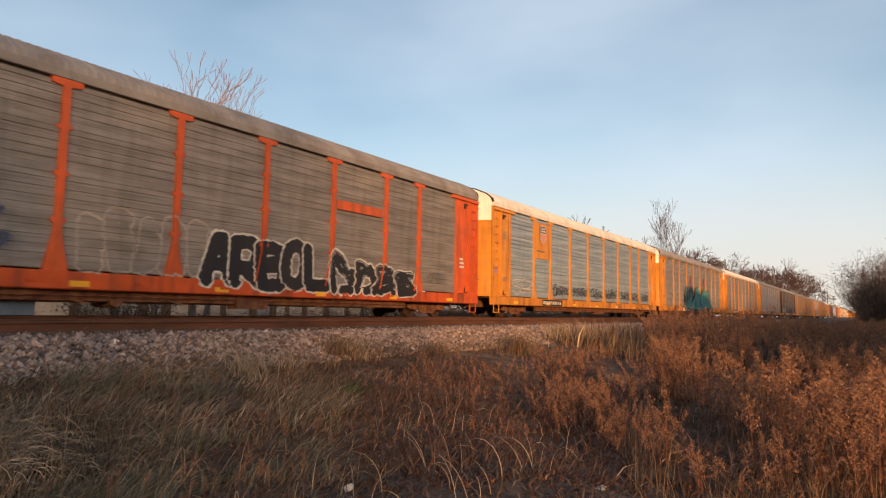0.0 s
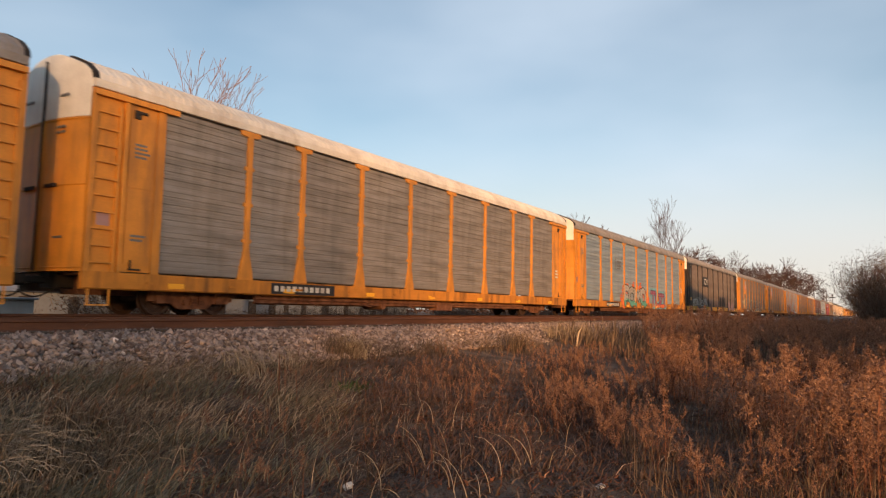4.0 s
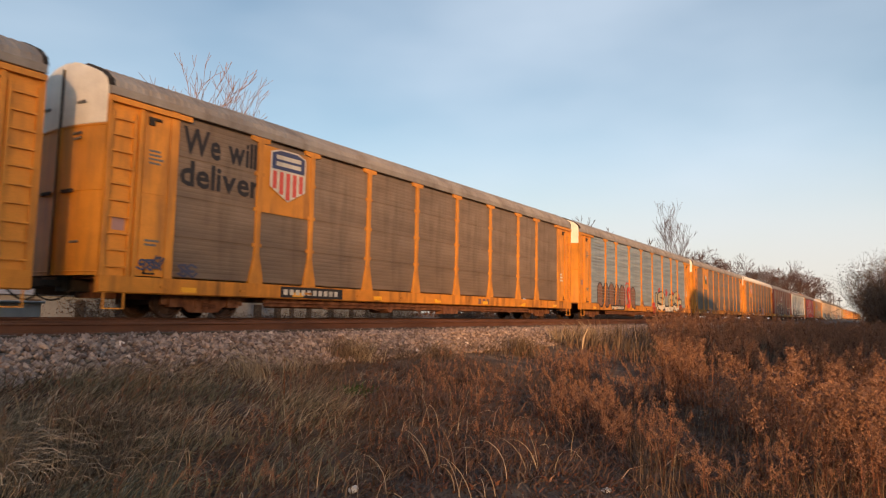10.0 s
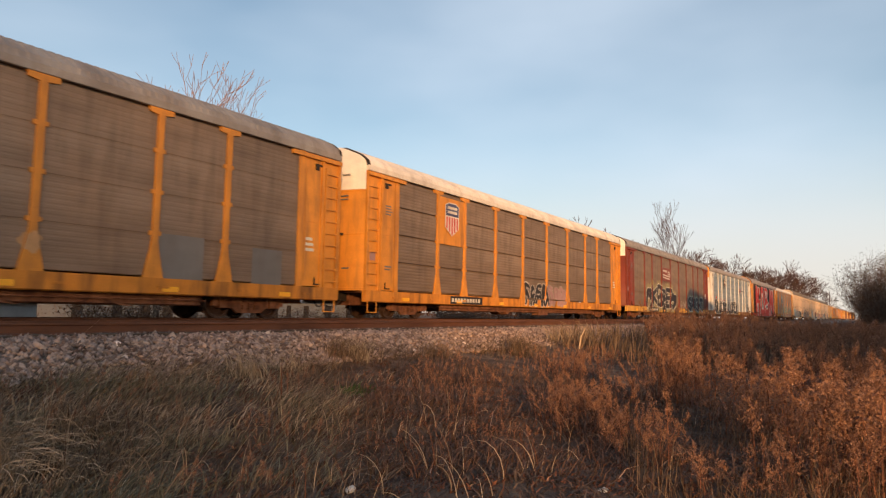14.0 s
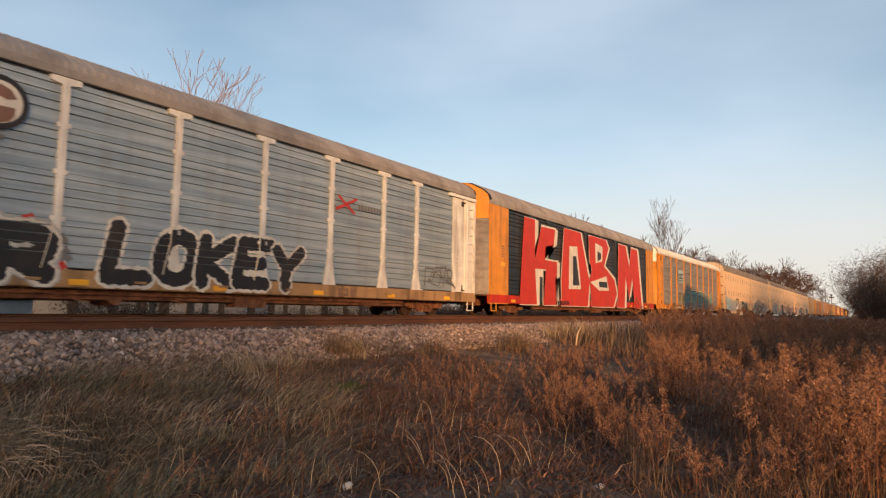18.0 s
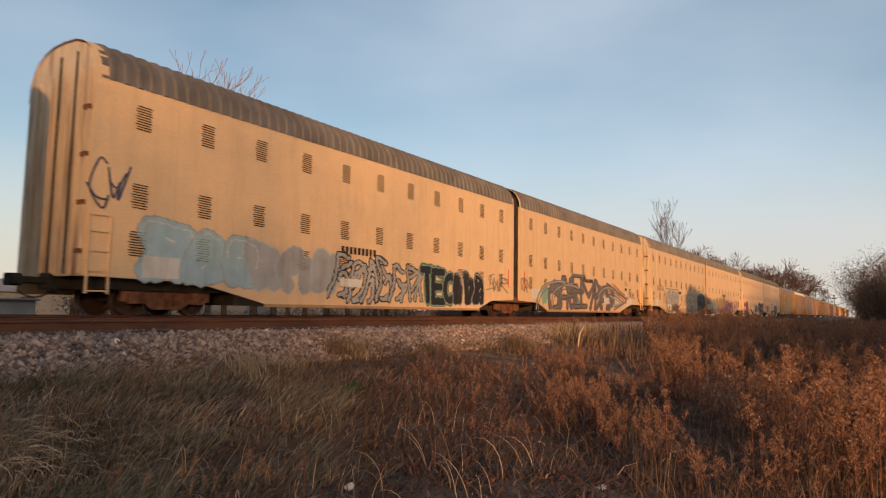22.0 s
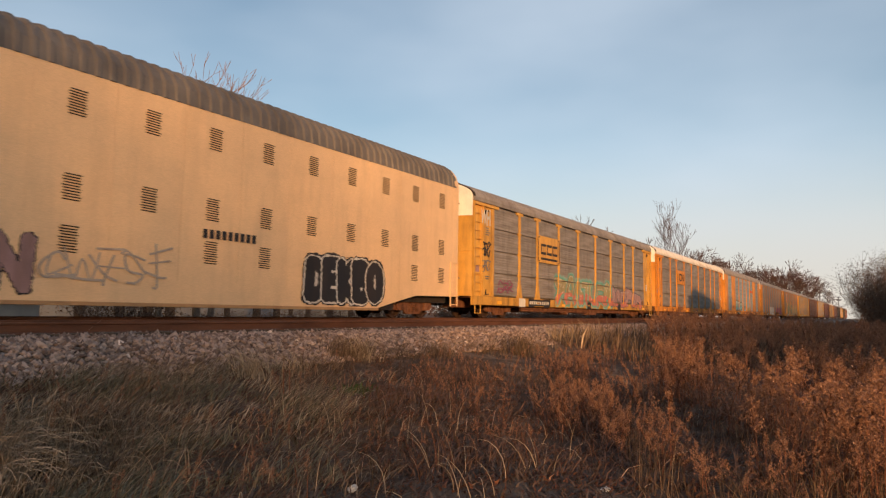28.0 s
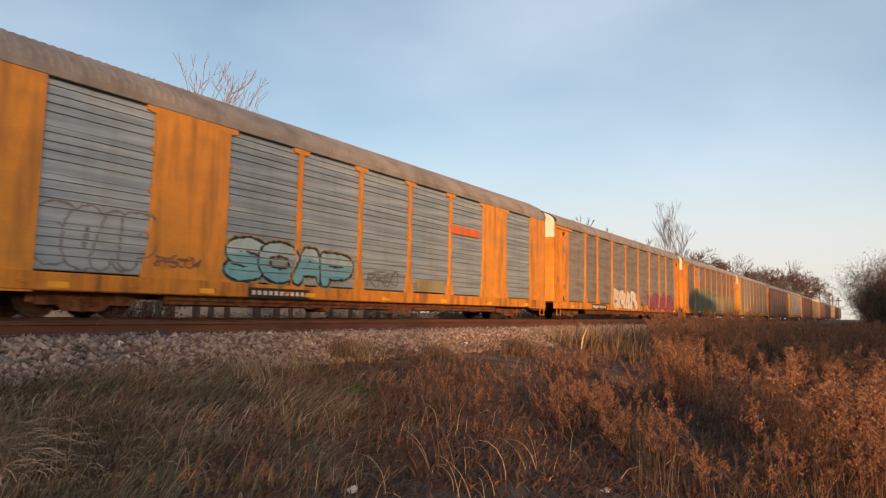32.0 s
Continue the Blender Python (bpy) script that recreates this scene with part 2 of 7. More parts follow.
# ---- mesh tools ----
class Shape:
    """Gathers vertices and faces for one mesh."""

    def __init__(self):
        self.v, self.f = [], []

    def add(self, verts, faces):
        k = len(self.v)
        self.v += [tuple(p) for p in verts]
        self.f += [tuple(i + k for i in q) for q in faces]
        return self

    def box(self, x0, x1, y0, y1, z0, z1, c=0.0):
        """A box, its long edges along x chamfered by c."""
        if c:
            prof = [(y0, z0 + c), (y0 + c, z0), (y1 - c, z0), (y1, z0 + c), (y1, z1 - c), (y1 - c, z1), (y0 + c, z1), (y0, z1 - c)]
            return self.extrude([(p[0], p[1]) for p in prof], x0, x1)
        return self.add([(x, y, z) for x in (x0, x1) for y in (y0, y1) for z in (z0, z1)],
                        [(0, 1, 3, 2), (4, 6, 7, 5), (0, 4, 5, 1), (2, 3, 7, 6), (0, 2, 6, 4), (1, 5, 7, 3)])

    def extrude(self, prof, x0, x1):
        """A closed profile of (y, z) drawn out along x."""
        n = len(prof)
        return self.add([(x0, *p) for p in prof] + [(x1, *p) for p in prof],
                        [(i, (i + 1) % n, n + (i + 1) % n, n + i) for i in range(n)] + [tuple(range(n))[::-1], tuple(range(n, 2 * n))])

    def plate(self, pts, y0, y1):
        """A closed outline of (x, z) drawn out along y."""
        n = len(pts)
        return self.add([(p[0], y0, p[1]) for p in pts] + [(p[0], y1, p[1]) for p in pts],
                        [(i, (i + 1) % n, n + (i + 1) % n, n + i) for i in range(n)] + [tuple(range(n))[::-1], tuple(range(n, 2 * n))])

    def tube(self, a, b, r0, r1, n=5, cap=False):
        a, b = Vector(a), Vector(b)
        q = (b - a).to_track_quat("Z", "Y").to_matrix()
        ring = [q @ Vector((math.cos(2 * math.pi * i / n), math.sin(2 * math.pi * i / n), 0)) for i in range(n)]
        f = [(i, (i + 1) % n, n + (i + 1) % n, n + i) for i in range(n)]
        if cap:
            f += [tuple(range(n))[::-1], tuple(range(n, 2 * n))]
        return self.add([a + p * r0 for p in ring] + [b + p * r1 for p in ring], f)

    def lathe_y(self, prof, cx, cz, n=20):
        """A profile of (radius, y) turned about the y axis through (cx, cz)."""
        m = len(prof)
        v = [(cx + r * math.cos(2 * math.pi * i / n), y, cz + r * math.sin(2 * math.pi * i / n)) for i in range(n) for r, y in prof]
        return self.add(v, [(i * m + j, i * m + j + 1, ((i + 1) % n) * m + j + 1, ((i + 1) % n) * m + j) for i in range(n) for j in range(m - 1)])

    def mesh(self, name, mat, smooth=False):
        me = bpy.data.meshes.new(name)
        me.from_pydata(self.v, [], self.f)
        bm = bmesh.new()
        bm.from_mesh(me)
        bmesh.ops.recalc_face_normals(bm, faces=bm.faces)
        bm.to_mesh(me)
        bm.free()
        me.materials.append(mat)
        if smooth:
            me.polygons.foreach_set("use_smooth", [True] * len(me.polygons))
        return me


def part(name, mesh, parent, label="", at=None):
    """Links a mesh as one part of a thing."""
    ob = new(name, mesh)
    ob.parent = parent
    if at:
        ob.location = at
    if label:
        ob["label"] = label
    return ob


def thing(name, label, category, group="", kind="", mesh=None, at=(0, 0, 0), turn=0.0):
    ob = new(name, mesh)
    ob.location = at
    ob.rotation_euler = (0, 0, turn)
    return tagged(ob, label, category, group, kind)


def soup(name, verts, tris, mat):
    """One mesh from arrays of corners and triangles."""
    me = bpy.data.meshes.new(name)
    me.vertices.add(len(verts))
    me.vertices.foreach_set("co", np.asarray(verts, dtype=np.float32).ravel())
    me.loops.add(tris.size)
    me.polygons.add(len(tris))
    me.loops.foreach_set("vertex_index", np.asarray(tris, dtype=np.int32).ravel())
    me.polygons.foreach_set("loop_start", np.arange(0, tris.size, tris.shape[1], dtype=np.int32))
    me.update(calc_edges=True)
    me.validate()
    me.materials.append(mat)
    return me


# ---- ground ----
PROFILE_Y = np.array([-900, -20, 0, 4.5, 6.5, 8.2, 9.4, 9.8, 18.4, 19.6, 22, 40, 80, 1500.0])
PROFILE_Z = np.array([-1.2, -1.3, -1.30, -1.24, -1.0, -0.66, -0.30, -0.24, -0.24, -0.7, -1.0, -1.1, -1.2, -1.2])


def ground_z(x, y):
    return float(np.interp(y, PROFILE_Y, PROFILE_Z))


def rough_z(x, y):
    z = np.interp(y, PROFILE_Y, PROFILE_Z)
    near = np.clip((8.8 - y) / 2.5, 0, 1) * np.clip((60 - np.abs(x)) / 30, 0, 1)
    return z + near * (0.06 * np.sin(0.9 * x + 1.3 * y) + 0.05 * np.sin(2.1 * x - 1.7 * y + 1) + 0.02 * np.sin(5.3 * x + 4.1 * y))


gx = np.concatenate([[-900, -300, -100, -50, -30, -20, -14, -10], np.arange(-8, 40, 0.4), np.arange(40, 120, 4), [140, 180, 240, 320, 450, 700, 1200, 3000]])
gy = np.concatenate([[-900, -200, -60, -30, -20, -14, -10, -7], np.arange(-5, 12, 0.35), [13, 15, 18.4, 19.6, 22, 28, 40, 60, 80, 120, 200, 400, 900, 1500]])
GX, GY = np.meshgrid(gx, gy, indexing="ij")
GZ = rough_z(GX, GY) - 0.03
gi = np.arange(len(gx) * len(gy)).reshape(len(gx), len(gy))
gq = np.stack([gi[:-1, :-1], gi[1:, :-1], gi[1:, 1:], gi[:-1, 1:]], -1).reshape(-1, 4)
ground = thing("ground", "dark earth with dead leaves and thatch beside the railway", "ground", kind="structure",
               mesh=soup("ground", np.stack([GX, GY, GZ], -1).reshape(-1, 3), gq, MAT["soil"]))

bed = Shape().extrude([(8.3, -0.80), (8.3, -0.66), (9.4, -0.30), (9.9, -0.245), (18.2, -0.245), (19.4, -0.66), (19.4, -0.80)], -120, 800)
ballast_bed = thing("ballast_bed", "grey crushed stone bed under the tracks", "ballast", kind="structure", mesh=bed.mesh("ballast_bed", MAT["bed"]))

# loose stones on the shoulder of the ballast
rng = np.random.default_rng(5)


def stones(name, n, xs, ys, size, label):
    base = np.array([[1, 0, 0], [-1, 0, 0], [0, 1, 0], [0, -1, 0], [0, 0, 1], [0, 0, -1.0]])
    tri = np.array([[0, 2, 4], [2, 1, 4], [1, 3, 4], [3, 0, 4], [2, 0, 5], [1, 2, 5], [3, 1, 5], [0, 3, 5]])
    p = np.stack([rng.uniform(*xs, n), rng.uniform(*ys, n), np.zeros(n)], 1)
    zz = np.interp(p[:, 1], [8.0, 8.3, 9.4, 9.9, 18.2], [-0.72, -0.66, -0.30, -0.245, -0.245])
    s = rng.uniform(size * 0.55, size * 1.3, n)
    v = base[None] * rng.uniform(0.55, 1.25, (n, 6, 1)) * s[:, None, None] + rng.uniform(-0.35, 0.35, (n, 6, 3)) * s[:, None, None]
    a = rng.uniform(0, 6.28, n)
    ca, sa = np.cos(a)[:, None], np.sin(a)[:, None]
    v = np.stack([v[..., 0] * ca - v[..., 1] * sa, v[..., 0] * sa + v[..., 1] * ca, v[..., 2] * 0.8], -1)
    p[:, 2] = zz + s * rng.uniform(0.1, 0.6, n)
    v = v + p[:, None]
    t = (tri[None] + 6 * np.arange(n)[:, None, None]).reshape(-1, 3)
    return thing(name, label, "ballast stones", kind="stuff", mesh=soup(name, v.reshape(-1, 3), t, MAT["stone"]))


stones("ballast_stones", 28000, (0, 34), (8.15, 10.55), 0.056, "loose angular pale grey crushed ballast stones")
stones("ballast_stones", 14000, (34, 110), (8.3, 10.6), 0.05, "loose angular pale grey crushed ballast stones")
stones("ballast_stones", 9000, (0, 40), (10.7, 14.6), 0.045, "loose crushed stones between the tracks")


# ---- tracks ----
def rail_profile(y):
    return [(y - 0.07, -0.185), (y + 0.07, -0.185), (y + 0.07, -0.17), (y + 0.012, -0.145), (y + 0.010, -0.045), (y + 0.036, -0.032), (y + 0.036, -0.004), (y + 0.028, 0.0),
            (y - 0.028, 0.0), (y - 0.036, -0.004), (y - 0.036, -0.032), (y - 0.010, -0.045), (y - 0.012, -0.145), (y - 0.07, -0.17)]


tie_mesh = Shape().add([(x, y, z) for x in (-0.115, 0.115) for y in (-1.3, 1.3) for z in (-0.33, -0.165)],
                       [(0, 1, 3, 2), (4, 6, 7, 5), (0, 4, 5, 1), (2, 3, 7, 6), (0, 2, 6, 4), (1, 5, 7, 3)]).mesh("tie", MAT["tie"])
plate_mesh = Shape().box(-0.09, 0.09, -0.14, 0.14, -0.19, -0.172).mesh("tie_plate", MAT["rust"])
for name, cy, label in (("near_track", 11.35, "empty rusty railway track on wooden ties"), ("train_track", 16.10, "railway track under the freight train")):
    tr = thing(name, label, "railway track", kind="structure")
    for s in (-0.7525, 0.7525):
        part("rail", Shape().extrude(rail_profile(cy + s), -120, 800).mesh("rail", MAT["rail"]), tr, "rusty steel rail")
    for i in range(70):
        part("tie", tie_mesh, tr, at=(0.3 + 0.5 * i + 0.03 * math.sin(i * 7.7), cy, 0.006 * math.sin(i * 3.1)))
        if cy < 12:
            part("tie_plate", plate_mesh, tr, at=(0.3 + 0.5 * i, cy - 0.7525, 0))


# ---- grass and weeds ----
def in_view(n, a0, a1, r0, r1, power=1.0):
    """Points spread over a wedge of ground before the eye."""
    a = np.radians(rng.uniform(a0, a1, n))
    r = r0 + (r1 - r0) * rng.uniform(0, 1, n) ** power
    return np.stack([r * np.cos(a), r * np.sin(a)], 1)


def blades(name, pts, h0, h1, width, lean, mat, label, wind=(0.3, -0.2), category="grass"):
    """Bent tapering blades, three triangles each."""
    n = len(pts)
    h = rng.uniform(h0, h1, n) * rng.uniform(0.6, 1.0, n)
    a = rng.uniform(0, 6.28, n)
    ln = rng.uniform(0.2, 1.0, n) * lean
    d = np.stack([np.cos(a) * ln + wind[0] * lean, np.sin(a) * ln + wind[1] * lean], 1) * h[:, None]
    b = rng.uniform(0, 6.28, n)
    w = np.stack([np.cos(b), np.sin(b)], 1) * (width * rng.uniform(0.6, 1.4, n))[:, None]
    base = np.concatenate([pts, (rough_z(pts[:, 0], pts[:, 1]) - 0.04)[:, None]], 1)
    out = np.zeros((n, 5, 3))
    for k, (s, wd) in enumerate(((0.0, 1), (0.0, -1), (0.55, 0.75), (0.55, -0.75), (1.0, 0))):
        out[:, k, :2] = base[:, :2] + d * s ** 2 + w * wd
        out[:, k, 2] = base[:, 2] + h * s * (1 - 0.25 * ln * s)
    t = (np.array([[0, 1, 2], [1, 3, 2], [2, 3, 4]])[None] + 5 * np.arange(n)[:, None, None]).reshape(-1, 3)
    return thing(name, label, category, kind="stuff", mesh=soup(name, out.reshape(-1, 3), t, mat))


def keep(p, y0, y1, x0=-3, x1=200):
    return p[(p[:, 1] > y0) & (p[:, 1] < y1) & (p[:, 0] > x0) & (p[:, 0] < x1)]


def faded(p, a0, a1):
    """Thins points out from the bearing a1 down to a0."""
    a = np.degrees(np.arctan2(p[:, 1], p[:, 0])) + 3 * np.sin(p[:, 0] * 2.2) + 2 * np.sin(p[:, 1] * 3.1)
    return p[rng.uniform(0, 1, len(p)) < np.clip((a - a0) / (a1 - a0), 0, 1)]


def clumped(p, scale, cut):
    """Thins points so that they stand in clumps."""
    v = np.sin(p[:, 0] * scale + 2.1 * np.sin(p[:, 1] * scale * 0.7)) + np.sin(p[:, 1] * scale * 1.3 + 1.7 * np.sin(p[:, 0] * scale * 0.6))
    return p[v + rng.normal(0, 0.5, len(p)) > cut]


blades("thatch", keep(in_view(44000, -3, 78, 4.0, 15, 0.8), -1.5, 8.5), 0.03, 0.16, 0.0095, 3.4, MAT["dullstraw"], "matted grey-brown dead grass", (0.1, 0.0))
ring = np.stack([rng.uniform(-14, 14, 26000), rng.uniform(-6, 6, 26000)], 1)
ring = ring[(np.hypot(ring[:, 0], ring[:, 1]) > 0.5) & ~((np.arctan2(ring[:, 1], ring[:, 0]) > -0.05) & (np.arctan2(ring[:, 1], ring[:, 0]) < 1.35) & (np.hypot(ring[:, 0], ring[:, 1]) > 4.1))]
blades("thatch", ring, 0.03, 0.18, 0.009, 2.6, MAT["dullstraw"], "matted dead grass where the camera stands", (0.1, 0.0))
blades("leaf_litter", keep(in_view(30000, -3, 58, 4.2, 13, 0.8), -1.0, 8.3), 0.02, 0.10, 0.013, 3.0, MAT["russet"], "russet leaf litter and broken stems", (0.1, 0.0))
blades("olive_grass", clumped(faded(keep(in_view(40000, 36, 78, 4.4, 11, 0.8), 0, 8.2), 38, 62), 2.6, 0.2), 0.10, 0.34, 0.0065, 1.7, MAT["olive"], "faded olive grass bent by the wind", (0.35, -0.1))
blades("fallen_straw", clumped(keep(in_view(6000, 40, 78, 4.4, 12, 0.8), 0, 8.6), 1.7, 0.2), 0.10, 0.30, 0.004, 3.2, MAT["straw"], "fallen pale grass stalks", (0.3, -0.1))
edge = np.stack([rng.uniform(0, 30, 9000), 8.25 + 0.45 * rng.normal(0, 0.6, 9000)], 1)
edge = edge[edge[:, 1] < 8.75 + 0.35 * np.sin(edge[:, 0] * 0.9) + 0.025 * edge[:, 0]]
blades("dry_grass", clumped(edge, 2.3, 0.0), 0.08, 0.34, 0.008, 1.3, MAT["straw"], "ragged dry grass at the foot of the ballast", (0.4, -0.2))
blades("dry_grass", clumped(keep(in_view(7000, 38, 75, 5.2, 12, 0.7), 0, 8.3), 1.9, 0.2), 0.12, 0.38, 0.0065, 1.6, MAT["straw"], "dry straw-coloured grass along the ballast", (0.5, -0.2))
blades("dry_grass", clumped(faded(keep(in_view(14000, 36, 77, 7.2, 11.5, 0.9), 0, 8.45), 38, 60), 2.4, -0.3), 0.10, 0.36, 0.0055, 1.5, MAT["palestraw"], "pale dry grass below the ballast", (0.45, -0.45))
blades("tall_straw", clumped(keep(in_view(3600, 44, 78, 4.6, 12, 0.8), 0, 8.9), 2.2, 0.5), 0.30, 0.70, 0.0042, 1.7, MAT["straw"], "tall pale dry grass stalks", (0.5, -0.2))
blades("dry_grass", clumped(keep(in_view(13000, -3, 40, 6, 30, 1.2), -2, 8.4), 1.3, 0.2), 0.12, 0.42, 0.005, 1.5, MAT["umber"], "red-brown dead grass among the weeds")
blades("undergrowth", clumped(keep(in_view(24000, -3, 40, 6.2, 19, 0.9), -2, 7.4), 1.7, 0.2), 0.08, 0.30, 0.0085, 1.9, MAT["umber"], "tangled red-brown dead undergrowth", (0.2, 0.0))
blades("pale_stems", clumped(keep(in_view(2400, -3, 18, 4.8, 10.5, 1.0), -2, 7), 2.1, 0.1), 0.25, 0.68, 0.0034, 0.45, MAT["straw"], "thin pale upright stems among the weeds", (0.1, 0.0))
blades("far_grass", keep(in_view(16000, -2, 24, 20, 110, 1.3), -3, 8.8), 0.35, 0.95, 0.02, 0.5, MAT["straw"], "distant dry grass along the track")
for (tx, ty, hh, nn) in ((9.3, 8.35, 0.62, 420), (15.2, 7.7, 0.85, 520), (12.0, 8.1, 0.5, 260), (3.5, 6.5, 0.62, 380), (2.6, 6.0, 0.5, 260), (3.2, 5.6, 0.45, 200)):
    q = np.stack([rng.normal(tx, 0.22, nn), rng.normal(ty, 0.18, nn)], 1)
    blades("grass_tuft", q, hh * 0.5, hh, 0.005, 0.75, MAT["straw"], "tall tuft of pale dry grass", category="grass tuft")
q = np.stack([rng.normal(7.75, 0.16, 160), rng.normal(6.75, 0.14, 160)], 1)
blades("green_weed", q, 0.06, 0.2, 0.012, 0.8, MAT["greenleaf"], "small patch of green weed in dead grass", category="weed")


def stalks(name, pts, length, arch, width, mat, label, toward=0.0, spread=1.2, rise=(62, 88)):
    """Long stalks that rise and bow over, in six straight pieces."""
    n, m = len(pts), 7
    a = toward + rng.normal(0, spread, n)
    ln = length * rng.uniform(0.55, 1.2, n)
    up = np.radians(rng.uniform(*rise, n))
    bow = np.radians(arch) * rng.uniform(0.5, 1.3, n)
    pos = np.concatenate([pts, (rough_z(pts[:, 0], pts[:, 1]) - 0.03)[:, None]], 1)
    side = np.stack([-np.sin(a), np.cos(a), np.zeros(n)], 1) * 0.4 + np.array([0.45, -0.55, 0.5])
    side /= np.linalg.norm(side, axis=1)[:, None]
    rows = []
    for k in range(m):
        w = width * (1 - 0.8 * k / (m - 1))
        rows += [pos - side * w, pos + side * w]
        e = up - bow * (k / (m - 1)) ** 1.3
        pos = pos + (ln / (m - 1))[:, None] * np.stack([np.cos(e) * np.cos(a), np.cos(e) * np.sin(a), np.sin(e)], 1)
    v = np.stack(rows, 1)
    q = np.array([[2 * k, 2 * k + 1, 2 * k + 3, 2 * k + 2] for k in range(m - 1)])
    t = (q[None] + 2 * m * np.arange(n)[:, None, None]).reshape(-1, 4)
    return thing(name, label, "grass", kind="stuff", mesh=soup(name, v.reshape(-1, 3), t, mat))


stalks("bent_grass", clumped(keep(in_view(650, 50, 76, 4.3, 9.5, 0.8), 0, 8.4), 2.0, 0.1), 0.62, 115, 0.0056, MAT["palestraw"], "long pale grass blades bowed over", -0.3)
stalks("dark_stalks", clumped(keep(in_view(420, 20, 74, 4.6, 10, 0.8), 0, 8.4), 1.8, 0.2), 0.5, 40, 0.0045, MAT["russet"], "thin dark dead stalks", 0.0, 3.0)
stalks("bent_grass", clumped(keep(in_view(300, 22, 50, 4.8, 10.5, 0.8), 0, 8.4), 2.0, 0.2), 0.5, 110, 0.0055, MAT["palestraw"], "scattered pale grass blades bowed over", -0.3)
for cx, cy, n, ln in ((2.3, 5.45, 210, 0.66), (2.45, 5.9, 150, 0.62), (2.05, 5.2, 120, 0.6), (2.75, 5.3, 50, 0.5), (2.9, 6.6, 70, 0.55), (3.3, 6.2, 60, 0.5), (6.6, 7.7, 90, 0.6), (20.4, 8.3, 120, 0.8), (21.6, 8.2, 140, 0.9), (19.2, 8.4, 90, 0.7), (9.6, 8.2, 110, 0.62), (7.6, 7.9, 50, 0.5)):
    stalks("grass_tuft", np.stack([rng.normal(cx, 0.13, n), rng.normal(cy, 0.13, n)], 1), ln, 105, 0.0075, MAT["palestraw"], "tuft of long pale bowed grass", 0.0, 3.0)
stalks("leaning_stalks", keep(in_view(75, 44, 74, 5.2, 8.8, 0.9), 0, 8.2), 1.0, 18, 0.0060, MAT["palestraw"], "long thin pale stalks leaning over", -0.94, 0.25, (34, 58))
stalks("leaning_stalks", clumped(faded(keep(in_view(2000, 38, 77, 4.6, 9.2, 0.8), 0, 8.4), 40, 62), 2.3, 0.1), 0.55, 35, 0.0042, MAT["olive"], "greyish olive grass leaning in the wind", -0.8, 0.45, (30, 62))
stalks("leaning_stalks", keep(in_view(26, -2, 16, 4.9, 6.5, 0.9), -1, 6), 0.75, 50, 0.0036, MAT["straw"], "thin pale stalks before the weeds", -2.4, 1.2, (50, 85))
strip = np.stack([rng.uniform(1.5, 8, 3000), rng.normal(8.05, 0.22, 3000)], 1)
blades("leaf_litter", strip, 0.04, 0.14, 0.012, 2.6, MAT["russet"], "red-brown dead leaves at the foot of the ballast", (0.1, 0.0))
stalks("dead_stalk", np.array([[6.05, 6.5], [6.12, 6.46], [6.0, 6.56]]), 0.62, 12, 0.012, MAT["russet"], "stout dark red-brown dead stalk", 0.0, 3.0)


def weed_kind(seed, height, plume):
    """Corners and triangles of one dead goldenrod: a stem, side twigs and a feathery head; the index past which fluff begins."""
    r = np.random.default_rng(seed)
    v, t = [], []

    def strip(a, b, w):
        k = len(v)
        side = np.array([w, w * 0.6, 0])
        v.extend([a - side, a + side, b])
        t.append((k, k + 1, k + 2))

    def speck(c, s):
        k = len(v)
        for _ in range(3):
            v.append(c + r.normal(0, s, 3))
        t.append((k, k + 1, k + 2))

    bend = r.normal(0, 0.20, 2)
    pt = lambda s: np.array([bend[0] * s * s, bend[1] * s * s, s]) * height
    for i in range(4):
        strip(pt(i / 4.2), pt((i + 1.3) / 4.2), 0.0065)
    for i in range(16):
        s = r.uniform(0.15, 0.70)
        a = r.uniform(0, 6.28)
        tip = pt(s) + np.array([math.cos(a) * 0.09, math.sin(a) * 0.09, r.uniform(-0.05, 0.05)])
        strip(pt(s), tip, 0.006)
    stem = len(t)
    for i in range(20):
        s = 1.0 - 0.36 * r.uniform(0, 1) ** 1.3
        a = r.uniform(0, 6.28)
        reach = plume * (1.10 - s) * 2.1
        tip = pt(s) + np.array([math.cos(a) * reach, math.sin(a) * reach, r.uniform(0.01, 0.09)])
        for j in range(15):
            q0 = pt(s) + (tip - pt(s)) * r.uniform(0.0, 1.05)
            speck(q0 + r.normal(0, 0.006, 3), 0.0068)
    return np.array(v), np.array(t), stem


